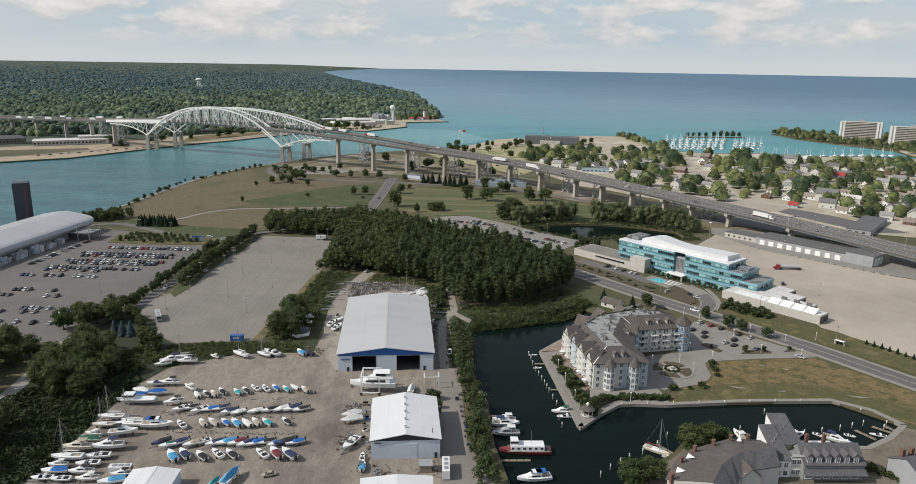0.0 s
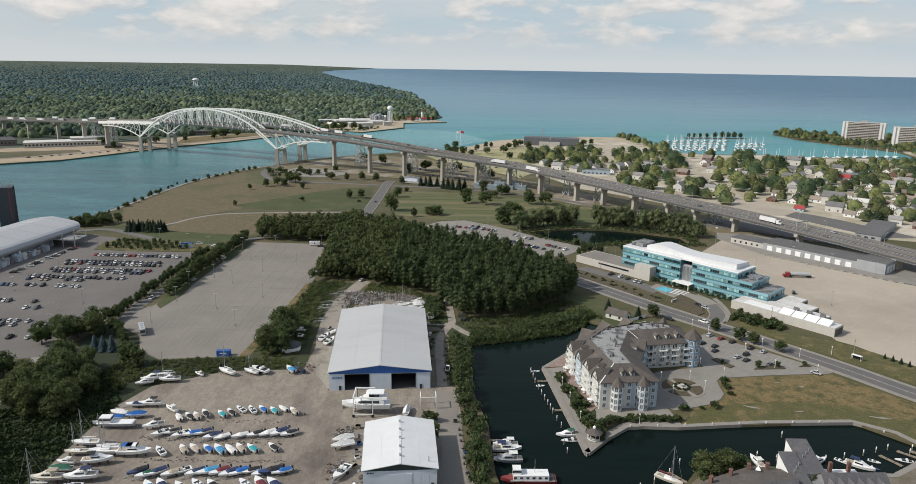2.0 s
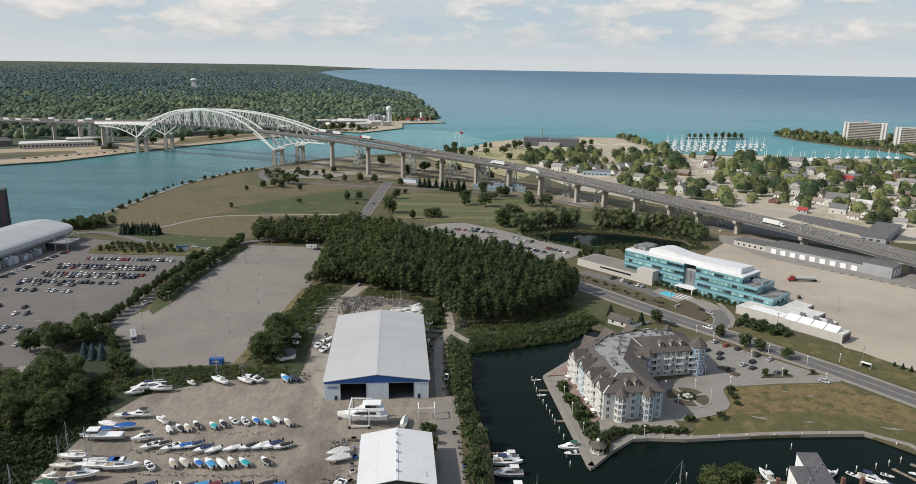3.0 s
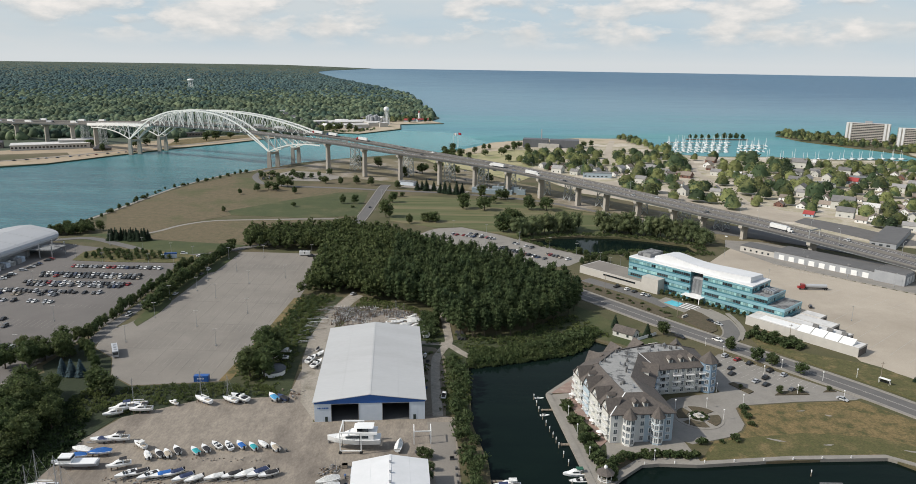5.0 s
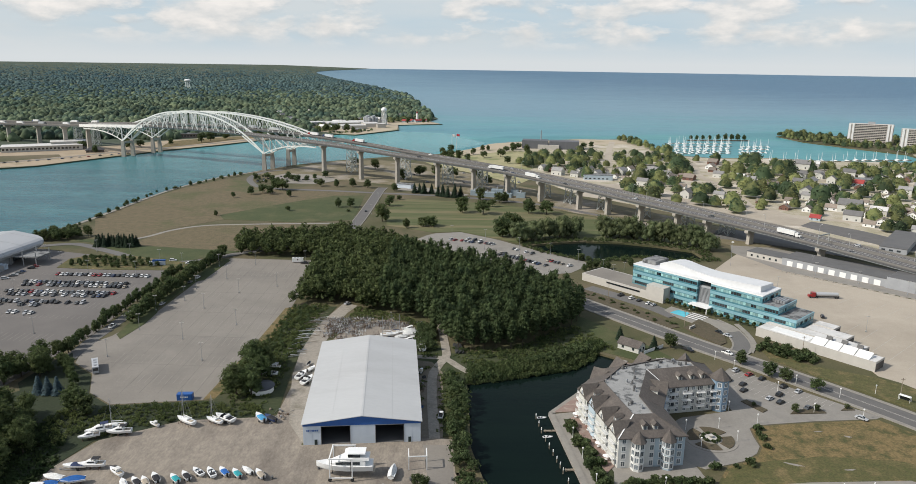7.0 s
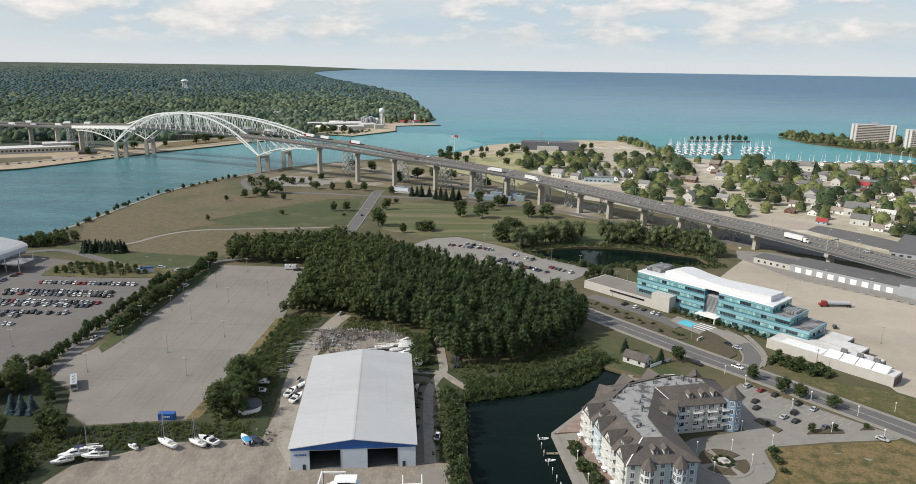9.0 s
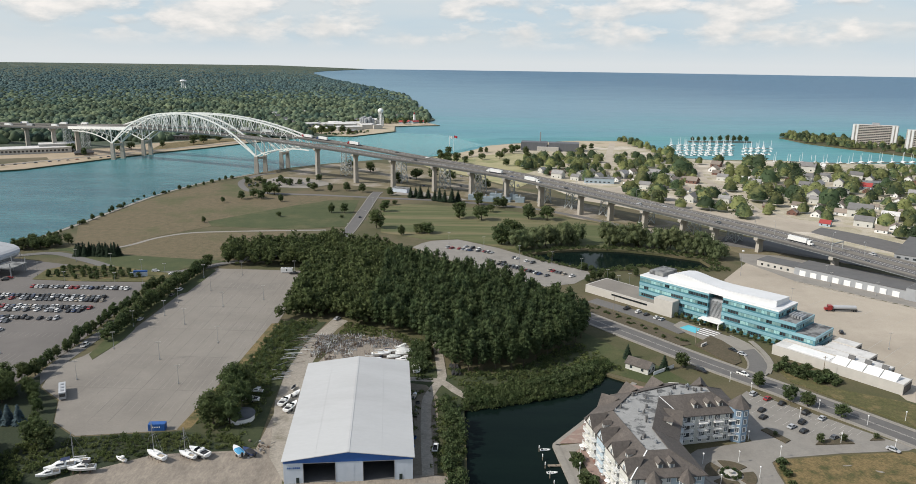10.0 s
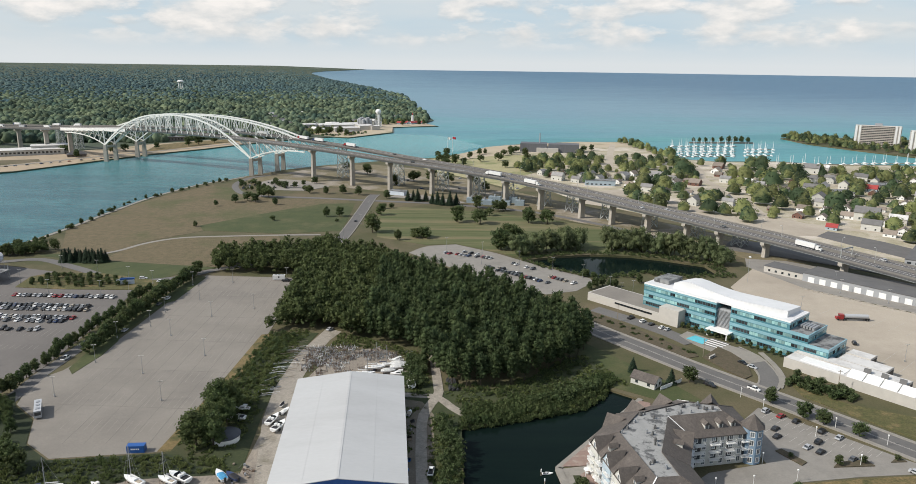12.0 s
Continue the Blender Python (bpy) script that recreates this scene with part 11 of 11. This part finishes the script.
def crate(x, y, w, d, h, turn, tone, label):
    """A slatted crate on two runners."""
    t = thing("crate", label, "crate", "crates round the workshop", pose(x, y, 0.1, 0, 0, turn))
    mb = Mesh()
    for k in (-1, 1):
        mb.box(-w / 2, w / 2, k * d * 0.36 - 0.06, k * d * 0.36 + 0.06, 0, 0.12)
    mb.box(-w / 2, w / 2, -d / 2, d / 2, 0.12, h)
    mb.box(-w / 2 - 0.04, w / 2 + 0.04, -d / 2 - 0.04, d / 2 + 0.04, h - 0.08, h)
    part("body", mb, M[tone], t)
    return t


def drum(x, y, tone, label):
    t = thing("oil_drum", label, "drum", "drums round the workshop", pose(x, y, 0.1))
    mb = Mesh()
    mb.lathe([(0.0, 0.29), (0.29, 0.29), (0.3, 0.31), (0.59, 0.31), (0.6, 0.29), (0.88, 0.29), (0.9, 0.0)], 12)
    part("shell", mb, M[tone], t)


def plank_stack(x, y, n, length, turn, label):
    t = thing("timber_stack", label, "timber", "timber round the workshop", pose(x, y, 0.1, 0, 0, turn))
    g = random.Random(n)
    for k in range(n):
        mb = Mesh()
        a, o = g.uniform(-0.25, 0.25), g.uniform(-0.5, 0.5)
        mb.beam((-length / 2 + o, 0.32 * (k % 5) - 0.7 + a, 0.08 + 0.1 * (k // 5)), (length / 2 + o, 0.32 * (k % 5) - 0.7 - a, 0.08 + 0.1 * (k // 5)), 0.24, 0.09)
        part("plank", mb, M["wood" if k % 3 else "metal"], t)


plank_stack(-41.4, 249, 11, 4.2, 35, "untidy stack of old planks and poles beside the workshop")
plank_stack(-38.6, 251.5, 9, 3.4, -20, "untidy stack of old planks and poles beside the workshop")
plank_stack(-36.5, 228, 8, 3.6, 60, "untidy stack of old planks and poles beside the workshop")
for k, (x, y, w, d, h) in enumerate(((-35.2, 252.4, 1.8, 1.4, 1.3), (-33.5, 236, 1.2, 1.0, 1.0), (-32.8, 232.4, 1.6, 1.1, 0.8), (-33.2, 241, 1.3, 1.3, 1.1), (-32.6, 226.5, 2.0, 1.2, 0.9), (0.6, 258, 1.4, 1.0, 1.0), (3.2, 264.4, 1.1, 1.1, 0.9), (3.6, 238, 1.4, 1.1, 0.8), (-11.2, 301, 1.5, 1.2, 1.0), (-10.8, 312, 1.2, 1.2, 0.9), (-11.4, 326, 1.8, 1.3, 1.2), (-11.0, 339, 1.4, 1.0, 1.0))):
    tone = ("wood", "metal", "white", "bluetrim", "wood", "towerdark")[k % 6]
    crate(x, y, w, d, h, 17 * k % 80, tone, {"wood": "weathered wooden crate on the yard", "metal": "grey metal crate on the yard", "white": "white storage box on the yard", "bluetrim": "blue storage box on the yard", "towerdark": "dark storage box on the yard"}[tone])
for k, (x, y) in enumerate(((-34.2, 247), (-34.0, 246), (-33.9, 230), (3.9, 236), (3.7, 229), (4.1, 223.4), (-10.6, 306), (-10.9, 307), (-11.2, 333))):
    drum(x, y, ("bluetrim", "towerdark", "metal")[k % 3], ("blue steel drum on the yard", "dark steel drum on the yard", "grey steel drum on the yard")[k % 3])
M["blackpipe"] = material("black_plastic_pipe", (0.03, 0.032, 0.034), (0.05, 0.05, 0.05), 0.6, 0.5)
pile = thing("pipe_pile", "pile of long dark pipes at the edge of the wood", "pipes", at=pose(4.6, 366, 0.1, 0, 0, 8))
for k in range(12):
    mb = Mesh()
    mb.cyl((0, 0, 0), (0, 10.5, 0), 0.3, 0.3, 8)
    part("pipe", mb, M["blackpipe"], pile, at=pose(-1.6 + 0.62 * (k % 6) + 0.3 * (k // 6), 0.7 * math.sin(2.1 * k), 0.3 + 0.53 * (k // 6)))
tank = thing("round_tank", "low round white tank with a dark conical cover", "tank", at=pose(-77.2, 325.5, 0.1))
mb = Mesh()
mb.cyl((0, 0, 0), (0, 0, 2.2), 4.9, 4.9, 28)
part("wall", mb, M["white"], tank)
mb = Mesh()
mb.lathe([(2.1, 5.3), (2.3, 5.3), (3.5, 0.4)], 28)
part("cover", mb, M["towerdark"], tank, "dark conical cover")
ct = thing("blue_container", "bright blue steel shipping container", "container", at=pose(-105.5, 317.2, 0.1, 0, 0, 4))
mb = Mesh()
front = [(-3.0 + 0.15 * k, -1.2 - 0.05 * (k % 4 in (1, 2))) for k in range(41)]
mb.prism(front + [(-x, -y) for x, y in front], 0, 2.6)
part("shell", mb, M["bluetrim"], ct)
mb = Mesh()
for k in range(5):
    mb.box(-1.5 + 0.6 * k, -1.1 + 0.6 * k, -1.28, -1.25, 1.2, 1.7)
part("sign_bars", mb, M["white"], ct)
g = random.Random(91)
for cx, cy, rx, ry, n, lab, hi in ((-56, 398, 11, 14, 200, "loose steel frames among the stored cradles", 1.2), (-32, 404, 14, 6, 160, "rusty frames and posts behind the shed", 1.2), (-39, 226, 2.6, 6, 46, "pile of scrap metal and timber", 1.0), (-40, 250, 4, 3, 44, "pile of old engines and timber", 1.2), (-30, 222, 1.6, 14, 40, "clutter along the workshop wall", 0.8), (-64, 303, 5, 5, 30, "scattered branches and timber", 0.8), (-7, 208, 5, 4, 30, "scrap engine parts in the yard", 1.0), (-24, 206, 8, 3, 34, "scrap steel before the workshop", 0.9), (-14, 330, 2, 20, 44, "clutter along the shed wall", 1.0)):
    mb = Mesh()
    for k in range(n):
        x, y = cx + g.gauss(0, rx * 0.5), cy + g.gauss(0, ry * 0.5)
        a, ln = g.uniform(0, math.pi), g.uniform(0.5, 2.6)
        z = g.uniform(0.1, hi)
        mb.use((M["rust"], M["metal"], M["wood"], M["tarroof"])[g.randrange(4)])
        if k % 3:
            mb.beam((x, y, z * 0.4 + 0.1), (x + math.cos(a) * ln, y + math.sin(a) * ln, z + 0.1), g.uniform(0.06, 0.16))
        else:
            mb.box(-0.35, 0.35, -0.3, 0.3, -0.05, g.uniform(0.3, 0.8), pose(x, y, 0.1, 0, 0, math.degrees(a)))
    tagged(new("scrap_heap", mb.data("scrap_heap")), lab, "scrap", "", "stuff")
for x, y in ((-57, 262), (-12, 262), (1.5, 262), (2, 252), (2.2, 248), (2.6, 244), (3.6, 233), (4.8, 224), (-43, 268)):
    t = thing("oil_drum", "dark steel drum standing on the yard", "drum", "yard drums", pose(x, y, 0.15))
    mb = Mesh()
    mb.cyl((0, 0, 0), (0, 0, 0.9), 0.45, 0.45, 12)
    part("drum", mb, M["tarroof"], t)
shk = thing("site_hut", "small weathered timber hut beside the workshop", "hut", at=pose(-9.5, 207.5, 0.1, 0, 0, 4))
mb = Mesh()
mb.box(-2, 2, -1.8, 1.8, 0, 2.6)
part("wall", mb, M["wood"], shk)
mb = Mesh()
mb.box(-2.3, 2.3, -2.1, 2.1, 2.6, 2.85)
part("roof", mb, M["plantgrey"], shk)
bx = thing("grey_locker", "pale metal locker against the workshop", "locker", at=pose(-31, 246, 0.1, 0, 0, 5))
mb = Mesh()
mb.box(-1.2, 1.2, -2.6, 2.6, 0, 2.5)
part("shell", mb, M["clad"], bx)

# substation and works below the bridge
M["cabinetblue"] = material("blue_grey_cabinet", (0.25, 0.31, 0.34), (0.2, 0.25, 0.28), 0.5, 0.7)
ss = thing("substation", "pale blue substation cabinets and transformers", "substation", at=pose(36, 776, 0, 0, 0, -14))
for x, y, w, d, h in ((0, 0, 16, 8, 4.5), (20, 2, 10, 7, 4), (34, 4, 9, 7, 5), (-14, 4, 9, 7, 5), (8, 12, 12, 7, 6), (26, 14, 8, 6, 6)):
    mb = Mesh()
    mb.box(x - w / 2, x + w / 2, y - d / 2, y + d / 2, 0, h)
    part("cabinet", mb, M["cabinetblue"], ss)
    mb = Mesh()
    mb.cyl((x, y, h), (x, y, h + 2.4), 1.0, 0.8, 10)
    part("insulator", mb, M["metal"], ss)
ph = thing("pump_house", "pale blue pump house beside the park road", "building", at=pose(-52, 822, 0, 0, 0, -25))
mb = Mesh()
mb.box(-9, 9, -4, 4, 0, 4.4)
part("wall", mb, M["clad"], ph)
mb = Mesh()
mb.box(-9.4, 9.4, -4.4, 4.4, 4.4, 4.7)
part("roof", mb, M["flatroof"], ph)
sheet("pump_apron", [(-60, 806), (-30, 800), (10, 775), (18, 782), (-20, 815), (-50, 830)], 0.1, M["concrete"], "pale apron by the pump house", "apron")
sheet("bridge_carpark", [(-213, 872), (-214, 890), (-203, 914), (-175, 908), (-152, 894), (-131, 866), (-153, 838), (-197, 842)], 0.12, M["concrete"], "pale car park below the bridge", "parking lot")
M["flag"] = material("red_flag", (0.55, 0.02, 0.03), (0.48, 0.02, 0.03), 1.0, 0.8)
for x, y, col in ((-2.4, 1165, "white"), (4.3, 1172, "flag")):
    t = thing("flagpole", "tall flagpole with a large flag flying", "flagpole", "flagpoles", pose(x, y, 0))
    mb = Mesh()
    mb.cyl((0, 0, 0), (0, 0, 27), 0.35, 0.2, 8)
    part("pole", mb, M["white"], t)
    mb = Mesh()
    rows = [[(0.3 + 5 * k / 8, 0.5 * math.sin(k * 0.9), 26.6 - 0.12 * k), (0.3 + 5 * k / 8, 0.5 * math.sin(k * 0.9) + 0.06, 26.6 - 0.12 * k), (0.3 + 5 * k / 8, 0.5 * math.sin(k * 0.9 + 0.3) + 0.06, 23.4 - 0.15 * k), (0.3 + 5 * k / 8, 0.5 * math.sin(k * 0.9 + 0.3), 23.4 - 0.15 * k)] for k in range(9)]
    part("flag", loft(rows), M[col], t)
sgn = thing("lot_sign", "blue and white sign at the lot entrance", "sign", at=pose(-194, 507, 0.1, 0, 0, 12))
mb = Mesh()
mb.box(-5, 5, -0.5, 0.5, 0, 3.0)
part("board", mb, M["clad"], sgn)
mb = Mesh()
mb.box(-3, 5.2, -0.6, 0.6, 3.0, 4.0)
part("header", mb, M["bluetrim"], sgn)

# tarpaulins hung along the far side spans
mb = Mesh()
i0 = [i for i, c in enumerate(SOUTH_LINE) if -548 < c.x < -425]
ribbon(mb, [SOUTH_LINE[i] for i in i0], 7.1, 7.4, -2.6, 1.5)
part("tarpaulin", mb, M["tarp"], south, "white work tarpaulin along the deck")
mb = Mesh()
ribbon(mb, [SOUTH_LINE[i] for i in i0], -7.4, -7.1, -2.6, 1.5)
part("tarpaulin", mb, M["tarp"], south, "white work tarpaulin along the deck")

# ---- reddish terrace and parasols along the apartment house ----
M["paver"] = material("red_pavers", (0.27, 0.19, 0.155), (0.22, 0.155, 0.13), 0.9, 0.9, c3=(0.33, 0.28, 0.24), scale3=0.3)
sheet("paved_terrace", [(50.5, 308), (54.5, 300), (57, 272), (53, 267), (51, 276), (46.5, 304)], 0.15, M["paver"], "reddish paved terrace along the apartment house", "terrace")
for k, (x, y, tone) in enumerate(((48.8, 304.5, "white"), (50.8, 299.8, "white"), (52.6, 288.5, "paleblue"), (53.2, 283.0, "white"), (54.2, 274.5, "white"), (51.6, 294.5, "brick"))):
    t = thing("parasol", "garden parasol standing on the terrace", "parasol", "terrace parasols", pose(x, y, 0.2))
    mb = Mesh()
    mb.cyl((0, 0, 0), (0, 0, 2.3), 0.04, 0.04, 6)
    part("pole", mb, M["metal"], t)
    mb = Mesh()
    mb.cyl((0, 0, 2.0), (0, 0, 2.6), 1.3, 0.05, 8)
    part("canopy", mb, M[tone], t)
    mb = Mesh()
    mb.cyl((0, 0, 0.65), (0, 0, 0.72), 0.55, 0.55, 10)
    part("table", mb, M["white"], t)

# rows of steel boat cradles behind the big shed
cradle = thing("boat_cradle", "rusty steel boat cradle in a storage row", "cradle", "stored boat cradles", pose(-55, 384, 0.15, 0, 0, 12))
for x in (-0.9, 0.9):
    mb = Mesh()
    mb.beam((x, -1.6, 0.12), (x, 1.6, 0.12), 0.14)
    for y in (-1.2, 1.2):
        mb.beam((x, y, 0.1), (x * 1.5, y, 1.6), 0.1)
    part("side_rail", mb, M["rust"], cradle)
mb = Mesh()
for y in (-1.2, 0.0, 1.2):
    mb.beam((-0.9, y, 0.2), (0.9, y, 0.2), 0.12)
part("cross_rail", mb, M["metal"], cradle)
g = random.Random(17)
for i in range(12):
    for j in range(4):
        x, y = -62 + 2.1 * i + 1.2 * j + g.uniform(-0.4, 0.4), 380 + 3.6 * j + 0.1 * i + g.uniform(-0.5, 0.5)
        if (i or j) and g.random() < 0.3:
            copy_thing(cradle, pose(x, y, 0.15, 0, 0, 100 + g.uniform(-12, 12)))
mb = Mesh()
for i in range(230):
    x, y = -64 + 22 * g.random(), 388 + 24 * g.random()
    if g.random() < 0.3:
        x, y = -42 + 22 * g.random(), 397 + 9 * g.random()
    m = pose(x, y, 0.15, 0, 0, 10 + g.gauss(0, 14))
    mb.use((M["rust"], M["metal"], M["steelgrey"], M["tarroof"], M["white"])[g.choice((0, 0, 1, 2, 3, 4))])
    w, d, h = g.uniform(0.5, 1.0), g.uniform(0.9, 1.6), g.uniform(0.7, 1.5)
    for k in (-1, 1):
        mb.box(k * w - 0.07, k * w + 0.07, -d, d, 0.05, 0.2, m)
        mb.box(k * w - 0.06, k * w + 0.06, -d, -d + 0.12, 0.2, h, m)
        mb.box(k * w - 0.06, k * w + 0.06, d - 0.12, d, 0.2, h * 0.8, m)
    mb.box(-w, w, -0.06, 0.06, 0.2, 0.34, m)
tagged(new("stored_frames", mb.data("stored_frames")), "close rows of stored steel boat cradles", "cradles", "", "stuff")
mb = Mesh()
for i in range(70):
    a = g.random()
    x, y = -72 + 4 * a + g.gauss(0, 2.2), 360 + 58 * a + g.gauss(0, 2.0)
    t, ln = radians(20 + g.gauss(0, 14)), g.uniform(3, 8)
    mb.use((M["metal"], M["white"], M["wood"])[g.randrange(3)])
    mb.beam((x - math.cos(t) * ln / 2, y - math.sin(t) * ln / 2, g.uniform(0.5, 1.3)), (x + math.cos(t) * ln / 2, y + math.sin(t) * ln / 2, g.uniform(0.5, 1.3)), 0.13)
tagged(new("stored_masts", mb.data("stored_masts")), "pale old masts and spars lying in the scrub", "masts", "", "stuff")

sheet("traffic_island", [(-256, 499), (-259, 520), (-250, 530), (-219, 529), (-178, 515), (-168, 506), (-181, 496), (-225, 496)], 0.16, M["greening"], "planted traffic island beside the arena", "lawn")

mb = Mesh()
mb.prism([(45.4, 240.2), (46.4, 236.6), (49.2, 239.6), (47.8, 241.5)], -2.6, 0.29)
structure("quay_corner", mb, M["concrete"], "pale concrete corner of the quay", "quay")
quay("quay_wall", [(81, 360), (39.7, 308.5)], "pale stone quay at the head of the basin")
g = random.Random(23)
for x0, y0, x1, y1, n, lab in ((-112, 243.5, -60, 240.5, 120, "timber blocks and stands left between the boat rows"), (-104, 229, -58, 229.5, 90, "timber blocks and trailer parts between the boat rows"), (-106, 257, -62, 256, 50, "loose stands and timber beside the boats")):
    mb = Mesh()
    for k in range(n):
        a = g.random()
        x, y = x0 + (x1 - x0) * a + g.gauss(0, 0.6), y0 + (y1 - y0) * a + g.gauss(0, 0.7)
        mb.use((M["rust"], M["wood"], M["tarroof"], M["tarroof"])[g.randrange(4)])
        mb.box(-g.uniform(0.08, 0.3), g.uniform(0.08, 0.3), -0.12, 0.12, -0.05, g.uniform(0.08, 0.3), pose(x, y, 0.1, 0, 0, g.uniform(0, 180)))
    tagged(new("yard_clutter", mb.data("yard_clutter")), lab, "clutter", "", "stuff")

# strip of road, grass and parked cars along the far bank
road_strip("riverside_road", [(-1000, 640), (-640, 930), (-570, 990), (-500, 1090), (-440, 1170), (-380, 1250), (-330, 1330)], 8, "grey riverside road on the far bank", "worn")
sheet("far_bank_grass", [(-900, 700), (-640, 925), (-585, 985), (-545, 1040), (-560, 1062), (-660, 1020), (-900, 800)], 0.12, M["grass"], "dry grass strip on the far bank", "lawn")
for k in range(13):
    car_at(-578 + 9 * k + hr.uniform(-2, 2), 968 + 9.5 * k + hr.uniform(-2, 2), 52 + hr.uniform(-6, 6), group="cars along the far bank")
for x, y, k, s in ((-500, 1150, "broad1", 1.1), (-488, 1165, "broad3", 1.0), (-420, 1240, "broad1", 1.2), (-412, 1262, "broad0", 1.3), (-395, 1290, "broad3", 1.0), (-455, 1200, "broad0", 0.8), (-520, 1085, "broad2", 0.9), (-350, 1345, "broad1", 1.2), (-560, 1130, "broad3", 1.1), (-250, 1452, "broad1", 1.2), (-232, 1462, "broad3", 1.3), (-212, 1470, "broad0", 1.2), (-195, 1440, "broad2", 1.0), (-105, 1690, "broad1", 1.0), (-70, 1700, "broad0", 0.9), (-60, 1720, "broad2", 0.9)):
    plant(k, x, y, s * 1.5, 1.0, "trees on the far bank")

quay("quay_wall", [(170, 243), (147, 226), (118, 230)], "pale concrete quay behind the terrace houses")
sheet("lake_park", [(-10, 1040), (12, 1085), (50, 1140), (95, 1180), (160, 1128), (150, 1060), (95, 965), (40, 985)], 0.12, M["drylawn"], "pale dry lawn of the lakeside park", "lawn")
sheet("court_bed", [(118.6, 320), (123.6, 310.6), (126.4, 312.6), (121.4, 321.4)], 0.24, M["mulch"], "planted island in the parking court", "bed")
sheet("court_bed", [(134, 309.6), (148.8, 310.6), (147.8, 314.4), (137.3, 312.9)], 0.24, M["mulch"], "planted island in the parking court", "bed")
sheet("court_bed", [(155.7, 313), (161.6, 313.4), (160.4, 316.6)], 0.24, M["mulch"], "planted island in the parking court", "bed")
for x, y, s in ((122.2, 316, 0.22), (136.6, 311.4, 0.42), (145.6, 312.4, 0.34), (158.8, 314.4, 0.26)):
    plant("broad0", x, y, s, 1.0, "court trees", 0.24)
for x, y, k, s in ((20, 1050, "broad1", 1.2), (45, 1090, "broad3", 1.3), (75, 1030, "broad0", 1.2), (110, 1090, "broad1", 1.4), (135, 1120, "broad3", 1.2), (95, 1195, "broad1", 1.3), (104, 1202, "broad3", 1.4), (190, 1215, "broad1", 1.2), (215, 1225, "broad3", 1.3), (230, 1240, "broad0", 1.2), (55, 1180, "broad2", 1.0), (-5, 1085, "broad3", 1.5), (-14, 1078, "broad1", 1.4)):
    plant(k, x, y, s, 1.0, "lakeside park trees")

# crosswalk of pale and dark paving before the entrance
for x, y, w, d, a in ((118.5, 273.4, 2.9, 0.55, -22), (147.5, 292.6, 1.2, 0.5, -20), (165.5, 266, 3.6, 0.6, -14), (136.2, 270.4, 1.8, 0.4, 5), (138.4, 296.2, 1.6, 0.3, 8)):
    mb = Mesh()
    mb.prism([(w * math.cos(q) * (1 + 0.3 * math.sin(3 * q)), d * math.sin(q) * (1 + 0.3 * math.cos(5 * q))) for q in [math.pi * i / 8 for i in range(16)]], 0.0, 0.1)
    structure("bare_patch", mb, M["concrete"], "pale bare patch in the parched lawn", "ground").matrix_basis = pose(x, y, 0.1, 0, 0, a)
for k in range(9):
    mb = Mesh()
    mb.box(-4.8, 4.8, -0.45, 0.45, 0.0, 0.06)
    structure("paving_band", mb, M["white"] if k % 2 else M["asphalt"], "striped entrance paving", "paving").matrix_basis = pose(129.5 + 1.3 * k * 0.75, 416 + 1.3 * k * 0.66, 0.36, 0, 0, -48.7)
sheet("head_terrace", [(41, 309), (52, 310), (64, 327), (80, 338), (84, 356), (80, 358)], 0.1, M["paver"], "reddish paved strip at the head of the basin", "terrace")
